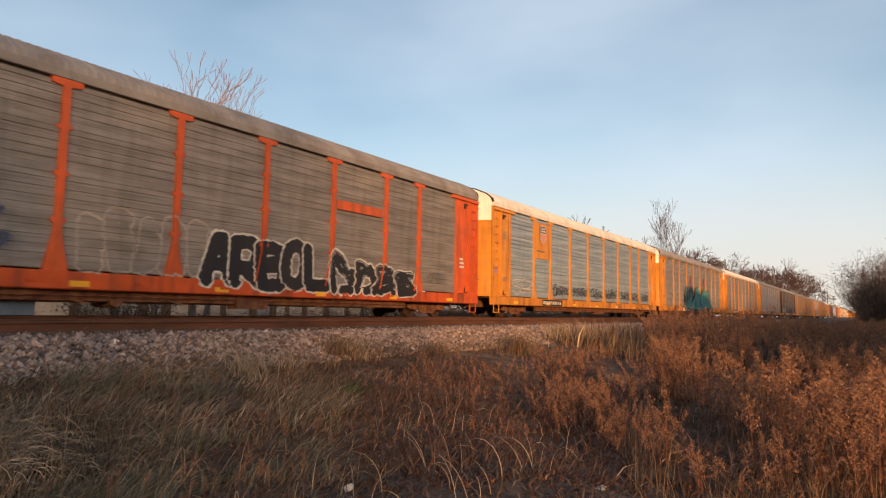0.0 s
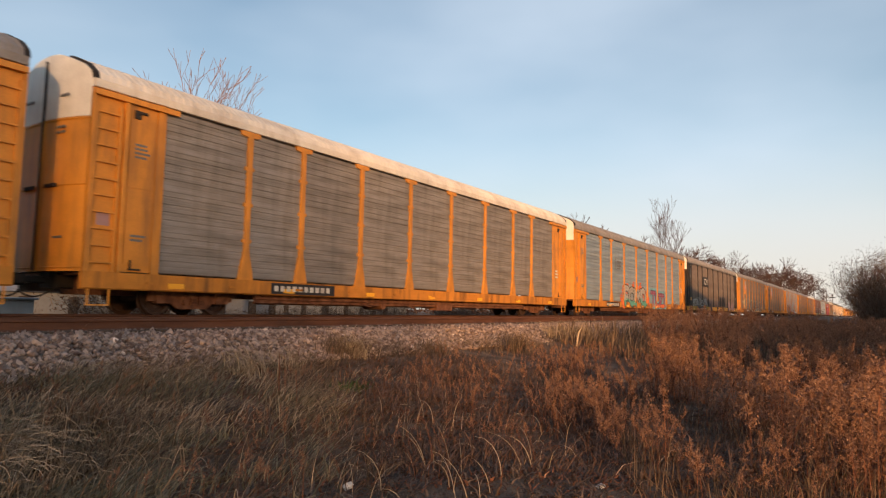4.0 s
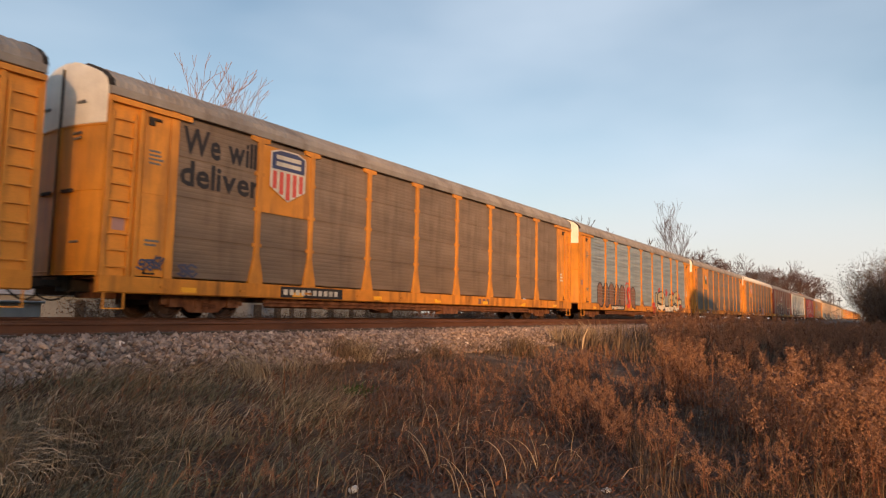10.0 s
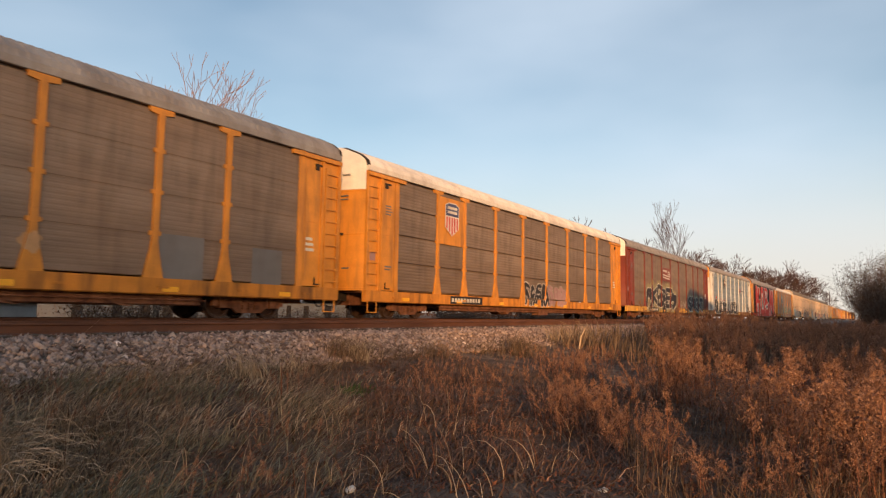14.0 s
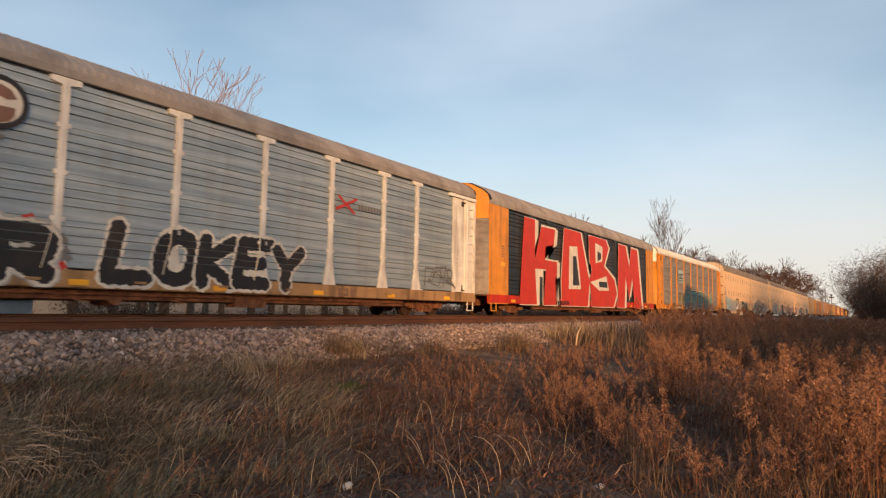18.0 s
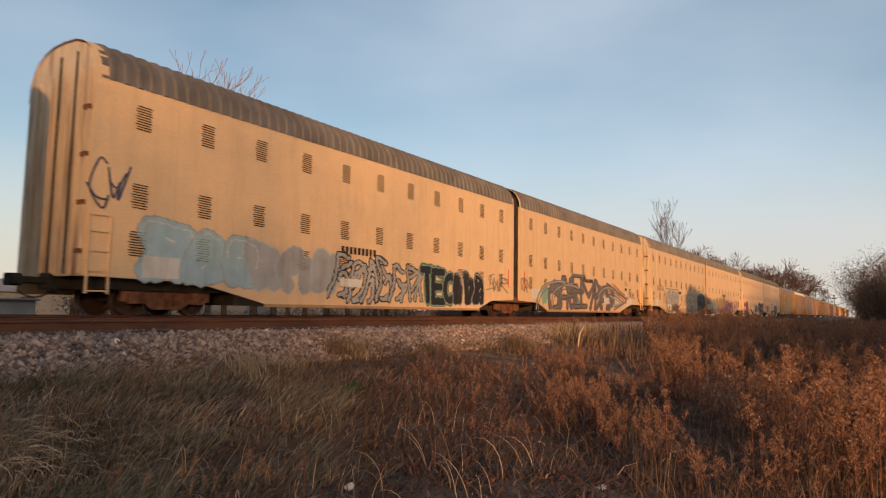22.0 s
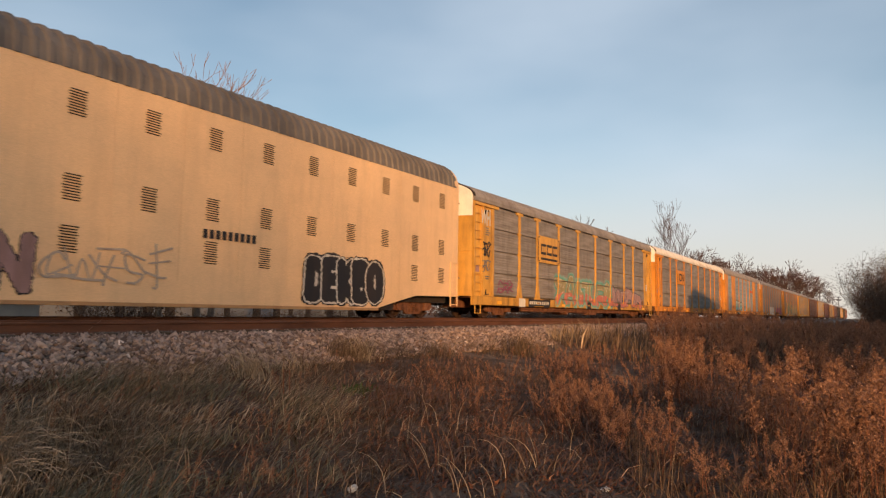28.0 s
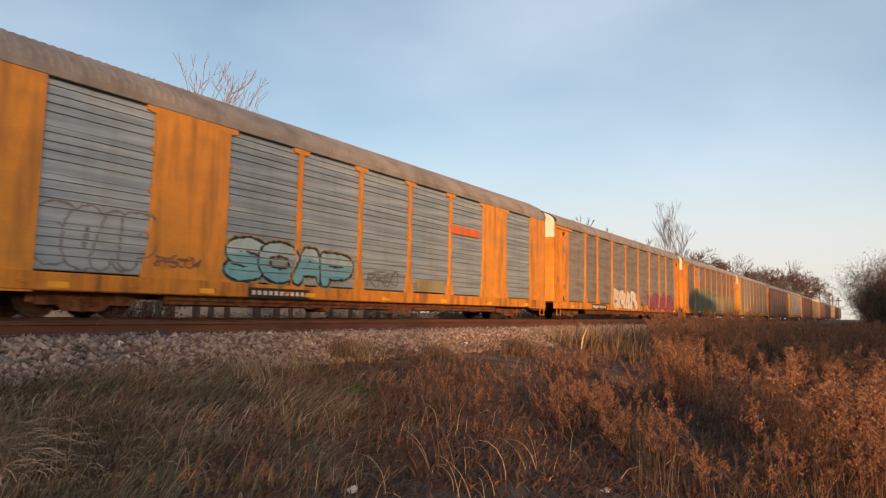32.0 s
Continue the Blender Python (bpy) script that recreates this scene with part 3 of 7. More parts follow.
def weeds(pts, kinds, lo, hi, label):
    """Sows weeds at the points: one mesh of stems, one of seed heads."""
    n = len(pts)
    which = rng.integers(0, len(kinds), n)
    sv = []
    for k, (v, t, stem) in enumerate(kinds):
        p = pts[which == k]
        m = len(p)
        if not m:
            continue
        a, s = rng.uniform(0, 6.28, m), rng.uniform(lo, hi, m)
        ca, sa = np.cos(a)[:, None], np.sin(a)[:, None]
        w = np.stack([(v[None, :, 0] * ca - v[None, :, 1] * sa), (v[None, :, 0] * sa + v[None, :, 1] * ca), np.repeat(v[None, :, 2], m, 0)], -1) * s[:, None, None]
        w += np.concatenate([p, rough_z(p[:, 0], p[:, 1])[:, None] - 0.03], 1)[:, None]
        tt = t[None] + (np.arange(m) * len(v))[:, None, None]
        sv.append((w.reshape(-1, 3), tt[:, :stem].reshape(-1, 3), tt[:, stem:].reshape(-1, 3)))
    off, vs, ts, hs = 0, [], [], []
    for v, a, b in sv:
        vs.append(v), ts.append(a + off), hs.append(b + off)
        off += len(v)
    v, a, b = np.concatenate(vs), np.concatenate(ts), np.concatenate(hs)
    for nm, tri, mat, lb in (("weed_stems", a, MAT["russet"], label + ", bare stems"), ("seed_heads", b, MAT["fluff"], label + ", feathery seed heads")):
        used, inv = np.unique(tri.ravel(), return_inverse=True)
        thing(nm, lb, "weeds", kind="stuff", mesh=soup(nm, v[used], inv.reshape(-1, 3), mat))


KINDS = [weed_kind(i, 0.62 + 0.05 * (i % 4), 0.095 + 0.016 * (i % 3)) for i in range(7)]
weeds(clumped(keep(in_view(2600, -3, 15.5, 6.4, 24, 1.0), -2, 6.2), 1.9, 0.75), KINDS, 0.5, 1.5, "dead russet goldenrod")
weeds(clumped(keep(in_view(900, 14, 25, 8.2, 18, 1.0), -2, 6.8), 1.9, 0.75), KINDS, 0.35, 0.85, "low dead goldenrod")
low = clumped(keep(in_view(2200, -3, 36, 5.2, 20, 1.0), -2, 7.0), 1.9, 0.15)
low = low[(np.degrees(np.arctan2(low[:, 1], low[:, 0])) < 20) | (np.hypot(low[:, 0], low[:, 1]) > 8.6)]
weeds(low, KINDS, 0.25, 0.8, "low tangle of dead weeds")
weeds(clumped(keep(in_view(1000, 18, 52, 7.2, 16, 1.0), 2, 8.2), 1.6, 0.3), KINDS, 0.18, 0.5, "dead brown weeds")
weeds(clumped(keep(in_view(500, 45, 75, 5.0, 11, 1.0), 2, 7.8), 1.6, 0.3), KINDS, 0.2, 0.5, "dead grey-brown weeds")
weeds(keep(in_view(1500, -2, 16, 22, 75, 1.2), -3, 8.6), KINDS, 1.0, 2.0, "dead brown weeds by the track")

# two pale stones in the grass
for sx, sy, sr in ((5.5, 1.98, 0.045), (4.22, 3.68, 0.04), (5.65, 6.85, 0.045)):
    st = Shape()
    st.lathe_y([(0.001, -sr), (sr * 0.8, -sr * 0.8), (sr, 0), (sr * 0.55, sr * 0.8), (0.001, sr * 1.2)], 0, 0, 6)
    st.v = [(a * 1.2 + 0.3 * c, b, c * 0.75 + 0.2 * a) for a, b, c in st.v]
    thing("stone", "small pale stone lying in the dead grass", "stone", "stones in the grass", mesh=st.mesh("stone", MAT["wall"]), at=(sx, sy, ground_z(sx, sy) + 0.03))


# ---- trees and brush ----
def tree_mesh(seed, height, spread=0.5, levels=5, fork=3, trunk_r=None, droop=0.0, rise=0.04, straight=1.0, twig="twig", thin=0.011):
    """Trunk and crown of a bare tree as two shapes."""
    r = random.Random(seed)
    trunk, crown = Shape(), Shape()

    def grow(p, d, ln, rad, lv):
        steps = 3 if lv < 2 else 2
        for i in range(steps):
            d2 = (d + Vector((r.gauss(0, 0.10) * straight, r.gauss(0, 0.10) * straight, r.gauss(rise, 0.06) - droop * lv * 0.03))).normalized()
            q = p + d2 * (ln / steps)
            r2 = rad * (1 - 0.34 / steps * 1.0)
            (trunk if lv < 2 else crown).tube(p, q, max(rad, thin), max(r2, thin * 0.8), 6 if lv < 2 else 3)
            p, d, rad = q, d2, r2
            if 1 <= lv < levels and i < steps - 1 and r.random() < 0.75:
                side(p, d, ln * 0.62, rad * 0.55, lv + 1)
        if lv < levels:
            for _ in range(fork if lv else fork + 1):
                side(p, d, ln * r.uniform(0.60, 0.82), rad * r.uniform(0.55, 0.72), lv + 1)

    def side(p, d, ln, rad, lv):
        a = r.uniform(0, 6.28)
        u = d.orthogonal().normalized()
        w = d.cross(u)
        k = spread * r.uniform(0.55, 1.25)
        grow(p, (d + (u * math.cos(a) + w * math.sin(a)) * k).normalized(), ln, rad, lv)

    grow(Vector((0, 0, -0.3)), Vector((0, 0, 1)), height * 0.30, trunk_r or height * 0.016, 0)
    k = height / max(v[2] for v in crown.v)
    for s in (trunk, crown):
        s.v = [(a * k, b * k, c * k) for a, b, c in s.v]
    return trunk.mesh("trunk", MAT["bark"]), crown.mesh("crown", MAT[twig])


TREES = {"elm": tree_mesh(8, 14.0, 0.50, 6, 2, twig="darktwig", thin=0.026), "round": tree_mesh(14, 14.0, 0.72, 5, 3, droop=0.4, twig="darktwig", thin=0.030), "slim": tree_mesh(5, 14.0, 0.46, 6, 2, 0.15, 0.0, 0.13, 0.4, "darktwig"), "upright": tree_mesh(21, 15.0, 0.52, 6, 2, 0.20, 0.0, 0.16, 0.7, thin=0.013), "upright_b": tree_mesh(27, 15.0, 0.56, 6, 2, 0.20, 0.0, 0.14, 0.8, thin=0.013)}


def tree(kind, x, y, size, turn, label):
    t = thing("tree", label, "tree", "bare trees beyond the railway", at=(x, y, ground_z(x, y)), turn=turn)
    t.scale = (size, size, size)
    part("trunk", TREES[kind][0], t)
    part("crown", TREES[kind][1], t, "bare brown twigs")
    return t


def brush_mesh(seed, rad, height, n, leaf):
    """A thicket: thin stems and a cloud of small dead leaves with gaps."""
    r = np.random.default_rng(seed)
    stems = Shape()
    tips = []
    for i in range(n // 80):
        a, q = r.uniform(0, 6.28), rad * 0.6 * math.sqrt(r.uniform(0, 1))
        p = Vector((q * math.cos(a), q * math.sin(a), -0.1))
        d = Vector((math.cos(a) * 0.25, math.sin(a) * 0.25, 1)).normalized()
        ln = height * r.uniform(0.55, 1.0)
        for j in range(4):
            d = (d + Vector(r.normal(0, 0.14, 3))).normalized()
            nx = p + d * ln / 4
            stems.tube(p, nx, 0.03 * (1 - j * 0.22), 0.03 * (0.8 - j * 0.2), 3)
            p = nx
            tips.append(p)
            for _ in range(2):
                e = p + Vector(r.normal(0, 1, 3)) * ln * 0.11 + Vector((0, 0, ln * 0.06))
                stems.tube(p, e, 0.012, 0.005, 3)
                tips.append(e)
    tips = np.array([tuple(t) for t in tips])
    c = tips[r.integers(0, len(tips), n)] + r.normal(0, rad * 0.10, (n, 3))
    v = (c[:, None] + r.normal(0, leaf, (n, 3, 3))).reshape(-1, 3)
    v[:, 2] = np.maximum(v[:, 2], -0.1)
    return stems.mesh("branchwork", MAT["bark"]), soup("leaves", v, np.arange(3 * n).reshape(-1, 3), MAT["brush"])


BRUSH = [brush_mesh(31, 2.6, 6.4, 15000, 0.030), brush_mesh(32, 2.0, 3.4, 5500, 0.034), brush_mesh(33, 3.0, 4.6, 11000, 0.031), brush_mesh(34, 2.6, 6.4, 5700, 0.030)]


def brush(kind, x, y, size, turn, label="dense leafless brush with dead brown leaves", tall=1.0):
    t = thing("thicket", label, "bush", "brush by the railway", at=(x, y, ground_z(x, y)), turn=turn)
    t.scale = (size, size, size * tall)
    part("branchwork", BRUSH[kind][0], t)
    part("leaves", BRUSH[kind][1], t, "dry brown leaves")


tree("upright", 23.6, 36.4, 1.13, 0.4, "tall bare tree standing behind the tracks")
tree("upright", 26.6, 37.0, 1.10, 3.3, "tall bare tree standing behind the tracks")
tree("upright_b", 28.3, 38.0, 1.20, 2.0, "tall bare tree standing behind the tracks")
tree("slim", 89.0, 21.9, 1.25, 2.7, "slender bare tree standing behind the train")
tree("round", 112.0, 25.6, 0.93, 0.7, "low wide bare tree behind the train")
tree("round", 113.5, 23.2, 0.86, 2.9, "low wide bare tree behind the train")
tree("elm", 70.0, 26.9, 0.87, 2.2, "bare treetop just above the train")
tree("round", 86.0, 26.3, 0.84, 4.0, "bare treetop just above the train")
for i, (x, y, s, k) in enumerate(((171, 24.2, 1.22, "elm"), (175, 24.0, 1.05, "round"), (185, 24.2, 1.0, "round"), (250, 24.2, 1.55, "elm"), (262, 23.9, 1.35, "round"), (241, 24.6, 1.3, "round"), (275, 23.5, 1.2, "round"),
                                 (269, 21.0, 1.22, "round"), (300, 21.0, 1.15, "elm"), (339, 20.8, 1.10, "round"), (380, 20.8, 0.95, "elm"), (188, 30, 1.0, "round"), (255, 26, 1.2, "elm"))):
    tree(k, x, y, s, i * 1.7, "bare tree in the far row beyond the train")
# the thicket on the near side of the line
for x, y, s, k in ((58, -1.6, 0.92, 0), (63, -1.2, 0.92, 0), (70, -2.0, 1.0, 0), (79, -1.2, 1.05, 2), (88, -1.2, 1.2, 0), (56, -4.6, 1.1, 0), (66, -4.0, 1.2, 0), (100, -1.6, 1.2, 2), (120, -1.2, 1.3, 0), (150, -1.2, 1.4, 2), (52, -7.0, 1.0, 2)):
    brush(k, x, y, s, x * 1.3)
# a row out of view, added to keep the sun off the far cars
for i in range(19):
    brush(0, 72 + 14.5 * i, -26 + 1.5 * math.sin(i * 2.1), 2.45 + 0.3 * math.sin(i * 1.3), i * 1.1, "unseen tall thicket added to shade the far cars")
# low brush beyond the train, seen under the cars
for i in range(30):
    low = 0.38 if 19 < 9 + 4.0 * i < 37 else 0.6
    brush(1, 9 + 4.0 * i + 1.0 * math.sin(i * 2.3), 30 + 4.0 * math.sin(i * 1.9), 0.95 + 0.2 * math.sin(i * 4.1), i * 2.1, "low leafless brush beyond the tracks", low)
# unseen brush, added behind the camera to shade the foreground and the nearest cars
for i, (x, y, s, k) in enumerate(((-27, -7, 0.8, 1), (-20, -6.6, 0.75, 1), (-14, -7, 0.6, 1), (-8.5, -6.8, 0.5, 1),
                                 (7.5, -8.5, 1.0, 2), (11, -8.3, 1.1, 2), (14.5, -8, 1.1, 2), (19, -8, 1.25, 2), (24, -8, 1.3, 2), (30, -8, 1.2, 2), (36, -8, 1.2, 2))):
    brush(k, x, y, s, i * 1.9, "unseen brush added to shade the foreground")
for i, (x, y, s) in enumerate(((-55.5, -43, 2.9), (-62, -44, 3.0), (-69, -45, 3.1), (-76, -46, 3.1), (-66, -50, 3.1), (-83, -49, 3.2))):
    brush(3, x, y, s, i * 1.7, "unseen tall thicket added to dim the sun on the left", 1.3)


# ---- distance ----
r4 = np.random.default_rng(44)
wn4 = 30000
wx = r4.uniform(-40, 420, wn4)
wtop = 4.2 + 1.6 * np.sin(wx * 0.11) + 1.2 * np.sin(wx * 0.29 + 1) + 0.7 * np.sin(wx * 0.83)
wp = np.stack([wx, 128 + r4.uniform(-6, 6, wn4), -1.2 + wtop * r4.uniform(0, 1, wn4) ** 0.8], 1)
thing("far_woods", "low dark line of distant bare woods", "woods", kind="stuff",
      mesh=soup("far_woods", (wp[:, None] + r4.normal(0, 0.26, (wn4, 3, 3))).reshape(-1, 3), np.arange(3 * wn4).reshape(-1, 3), MAT["brush"]))
# an unseen barn-like slab, added and outlined so that its shadow falls on the train
barn = thing("barn", "unseen barn-like slab added to shade the train", "barn", at=(0, 0, -1.3))
part("wall", Shape().plate([(37.6, 0), (48, 0), (48, 6.4), (46.8, 8.4), (39.5, 9.2), (37.6, 8.0)], -11.0, -9.0).mesh("wall", MAT["pole"]), barn, "slab cut to the outline of the wanted shadow")
part("roof", Shape().plate([(48.3, 6.3), (46.9, 8.55), (39.4, 9.35), (37.4, 8.0), (37.4, 7.8), (39.5, 9.2), (46.8, 8.4), (48.0, 6.2)], -11.3, -8.7).mesh("roof", MAT["roof"]), barn, "roof strip along the shade slab")
shed = thing("long_shed", "long low building beyond the tracks, coloured as if in shade", "building", at=(0, 0, 0))
# the shade beyond the train is put into the wall's dark blue-grey
part("wall", Shape().box(20, 84, 62, 74, -1.3, 1.3).mesh("wall", MAT["shade"]), shed, "wall whose dark blue-grey stands for shade")
part("roof", Shape().extrude([(61.6, 1.3), (74.4, 1.3), (68, 2.6)], 19.6, 84.4).mesh("roof", MAT["roof"]), shed)
# dark posts at uneven spacing before the wall
for i in range(18):
    part("door", Shape().box(21 + 3.4 * i + 0.8 * math.sin(i * 5.1), 21.7 + 3.4 * i + 0.8 * math.sin(i * 5.1) + 0.5 * math.sin(i * 2.3) ** 2, 61.95, 62.02, -1.2, 0.9).mesh("door", MAT["dark"]), shed, "dark upright post")
box = thing("equipment_box", "low pale metal equipment box beside the track", "cabinet", at=(8.6, 24.5, -1.0))
part("body", Shape().box(-1.9, 2.3, -0.8, 0.8, 0, 1.36, 0.03).mesh("body", MAT["wall"]), box)
part("lid", Shape().box(-2.0, 2.4, -0.9, 0.9, 1.36, 1.44, 0.02).mesh("lid", MAT["zinc"]), box)
for x, y, h, arms in ((330, 20.6, 13.5, 1), (433, 20.9, 17.0, 0), (505, 20.8, 15.5, 2)):
    po = thing("utility_pole" if arms < 2 else "signal_mast", "dark wooden pole beyond the train" if arms < 2 else "slim signal mast with two heads", "pole", at=(x, y, -1))
    part("pole", Shape().tube((0, 0, 0), (0, 0, h), 0.24, 0.17, 8, True).mesh("pole", MAT["pole"]), po)
    if arms == 1:
        part("crossarm", Shape().box(-0.08, 0.08, -1.4, 1.4, h - 1.0, h - 0.8).mesh("crossarm", MAT["pole"]), po)
    if arms == 2:
        part("signal_head", Shape().box(-0.3, 0.3, -1.6, 1.6, h - 2.4, h - 1.8, 0.1).mesh("signal_head", MAT["dark"]), po)
        part("signal_head", Shape().box(-0.3, 0.3, -0.5, 0.5, h - 0.9, h, 0.1).mesh("signal_head", MAT["dark"]), po)


# ---- the train ----
SPEED = 19.086
SIDE = 1.545          # half the width of a car
TRACK_Y = 16.10
LENGTH = 27.1
BAYS = [1.8, 4.45, 6.52, 9.28, 12.12, 14.98, 17.82, 20.58, 22.65, 25.3]
CACHE = {}


def cached(key, make):
    if key not in CACHE:
        CACHE[key] = make()
    return CACHE[key]


def roof_arc(eave, apex, k=10, half=SIDE):
    """Points (y, z) over a rounded roof from the near eave to the far one."""
    out = []
    for i in range(k + 1):
        a = math.pi * i / k
        c, s = math.cos(a), math.sin(a)
        out.append((-half * math.copysign(abs(c) ** 0.80, c), eave + (apex - eave) * s ** 0.80))
    return out


RACK_EAVE = 5.38


def rack_arc(apex, grow=0.0):
    """Points (y, z) over the faceted roof of an auto carrier."""
    side = [(1.0, 0.0), (0.955, 0.24), (0.75, 0.57), (0.33, 0.945), (0.0, 1.0)]
    half = [(-(SIDE + grow) * u, RACK_EAVE + (apex - RACK_EAVE) * w + grow * (0.3 + w)) for u, w in side]
    return half + [(-y, z) for y, z in half[-2::-1]]


def rack_top(y, apex):
    pts = rack_arc(apex)
    return float(np.interp(y, [p[0] for p in pts], [p[1] for p in pts]))


def roof_mesh(length, arc, pitch, rise, mat, x0=0.0):
    s = Shape()
    eave = arc[0][1]
    n = int(length / pitch)
    xs = []
    for i in range(n):
        b = i * length / n
        xs += [(b, 0), (b + pitch * 0.50, 0), (b + pitch * 0.60, rise), (b + pitch * 0.90, rise)]
    xs.append((length, 0))
    m = len(arc)
    v = []
    for x, h in xs:
        for i, (y, z) in enumerate(arc):
            k = 1 + h / 1.6
            v.append((x0 + x, y * k, eave + (z - eave) * k + (h if 0 < i < m - 1 else 0)))
    s.add(v, [(i * m + j, (i + 1) * m + j, (i + 1) * m + j + 1, i * m + j + 1) for i in range(len(xs) - 1) for j in range(m - 1)])
    return s.mesh("roof", mat)


BOARD = 1.0275
SLOTS = (0.31, 0.505, 0.70, 0.895)


def screen_mesh(width, style, mat, z0=1.03, z1=5.14):
    """A ribbed steel side screen of four boards. style: four open slots in each board, dark joints between boards, or fine ribs."""
    prof = []
    for b in range(4):
        zb = z0 + b * BOARD
        if style == "joints":
            prof += [(0.13, zb), (0.13, zb + 0.040), (0.0, zb + 0.044)]
        else:
            prof += [(0.012, zb), (0.0, zb + 0.02)]
        if style in ("slots", "soft"):
            deep = 0.05 if style == "slots" else 0.022
            for k, f in enumerate(SLOTS):
                zs = zb + f
                lo = zb + 0.03 if k == 0 else zb + SLOTS[k - 1] + 0.03
                if style == "soft":
                    prof += [(0.0, (lo + zs) / 2 - 0.02), (0.005, (lo + zs) / 2), (0.0, (lo + zs) / 2 + 0.02)]
                prof += [(0.0, zs - 0.022), (deep, zs - 0.014), (deep, zs + 0.012), (0.0, zs + 0.020)]
        else:
            st, deep = (BOARD - 0.08) / 8, 0.004 if style == "fine" else 0.007
            for i in range(8):
                z = zb + 0.06 + st * i
                prof += [(0.0, z), (0.0, z + st * 0.55), (deep, z + st * 0.62), (deep, z + st * 0.92)]
        prof.append((0.0, zb + BOARD - 0.006))
    prof.append((0.07, z1))
    m = len(prof)
    s = Shape()
    s.v, s.f = [(x, -SIDE + 0.055 + d, z) for x in (0.0, width) for d, z in prof], [(i, i + 1, m + i + 1, m + i) for i in range(m - 1)]
    s.box(0, width, -SIDE + 0.14, -SIDE + 0.17, z0, z1 + 0.1)
    return s.mesh("screen", mat)


def post_mesh(mat, wide=0.17):
    """A side post with a flared foot and a flat cap."""
    w = wide / 2
    pts = [(-0.27, 0.95), (0.27, 0.95), (0.24, 1.12), (w + 0.02, 1.75), (w, 1.9), (w, 5.03), (0.33, 5.07), (0.33, 5.195), (-0.33, 5.195), (-0.33, 5.07), (-w, 5.03), (-w, 1.9), (-w - 0.02, 1.75), (-0.24, 1.12)]
    s = Shape().plate(pts, -SIDE, -SIDE + 0.09)
    for z in (2.08, 3.10, 4.13):
        for d in (-1, 1):
            s.box(d * (w + 0.035) - 0.035, d * (w + 0.035) + 0.035, -SIDE + 0.005, -SIDE + 0.06, z - 0.05, z + 0.05)
    return s.mesh("post", mat)


def ladder_mesh(mat):
    s = Shape()
    for x in (0.10, 0.66):
        s.box(x - 0.03, x + 0.03, -SIDE - 0.005, -SIDE + 0.05, 0.98, 4.86)
    return s.mesh("ladder", mat)


def corner_mesh(mat):
    """The closed corner of a car: a recessed panel behind the ladder and a raised door post."""
    s = Shape()
    s.box(0.0, 0.80, -SIDE + 0.06, -SIDE + 0.10, 0.98, 5.20)
    return s.mesh("corner_panel", mat)


def side_door_mesh(mat):
    s = Shape()
    s.box(0.86, 1.60, -SIDE + 0.045, -SIDE + 0.09, 1.02, 5.10)
    s.box(0.92, 1.54, -SIDE + 0.030, -SIDE + 0.046, 1.20, 2.90)
    s.box(0.92, 1.54, -SIDE + 0.030, -SIDE + 0.046, 3.02, 4.70)
    s.box(1.60, 1.83, -SIDE + 0.015, -SIDE + 0.10, 0.98, 5.20)
    return s.mesh("side_door", mat)


def smooth_corner_mesh(mat):
    s = Shape()
    s.box(0.0, 1.80, -SIDE, -SIDE + 0.08, 0.56, 5.20)
    s.box(0.62, 0.65, -SIDE - 0.012, -SIDE, 0.9, 5.15)
    return s.mesh("corner_panel", mat)


def leaf_x(y):
    """How far the bowed end doors stand out at y."""
    return -0.30 * (1 - (y / 1.45) ** 2) if y < 0 else -0.30


def leaf_shape(ys, z0, tops):
    """A bowed sheet over the stations ys, from z0 up to tops, closed above."""
    s = Shape()
    n = len(ys)
    v = [(leaf_x(y), y, z0) for y in ys] + [(leaf_x(y), y, z) for y, z in zip(ys, tops)] + [(0.14, y, z) for y, z in zip(ys, tops)]
    s.add(v, [(i, i + 1, n + i + 1, n + i) for i in range(n - 1)] + [(n + i, n + i + 1, 2 * n + i + 1, 2 * n + i) for i in range(n - 1)])
    return s


def end_leaf_mesh(mat, side):
    """One of the two bowed end doors, with its folded edge."""
    ys = [side * (0.025 + 1.44 * i / 8) for i in range(9)]
    s = leaf_shape(ys, 0.98, [4.52] * 9)
    s.box(leaf_x(0) - 0.025, leaf_x(0) + 0.06, min(side * 0.03, side * 0.10), max(side * 0.03, side * 0.10), 1.0, 4.5)
    for z in (1.05, 2.93, 4.46):
        for i in range(8):
            a, b = sorted((ys[i], ys[i + 1]))
            s.add([(leaf_x(y) - d, y, q) for y in (a, b) for d, q in ((0.0, z), (0.018, z + 0.006), (0.018, z + 0.03), (0.0, z + 0.036))], [(0, 1, 5, 4), (1, 2, 6, 5), (2, 3, 7, 6)])
    return s.mesh("end_door", mat, True)


def cap_mesh(mat, apex):
    ys = [-1.45 + 2.9 * i / 20 for i in range(21)]
    return leaf_shape(ys, 4.525, [rack_top(y, apex) - 0.03 for y in ys]).mesh("end_cap", mat)


def rim_mesh(apex):
    """The dark edge of the roof over the end door."""
    a, b = rack_arc(apex, 0.02), rack_arc(apex, -0.05)
    m = len(a)
    s = Shape()
    s.add([(x, *p) for x in (-0.02, 0.10) for p in a] + [(-0.02, *p) for p in b],
          [(j, m + j, m + j + 1, j + 1) for j in range(m - 1)] + [(2 * m + j, j, j + 1, 2 * m + j + 1) for j in range(m - 1)])
    return s.mesh("roof_rim", MAT["dark"])


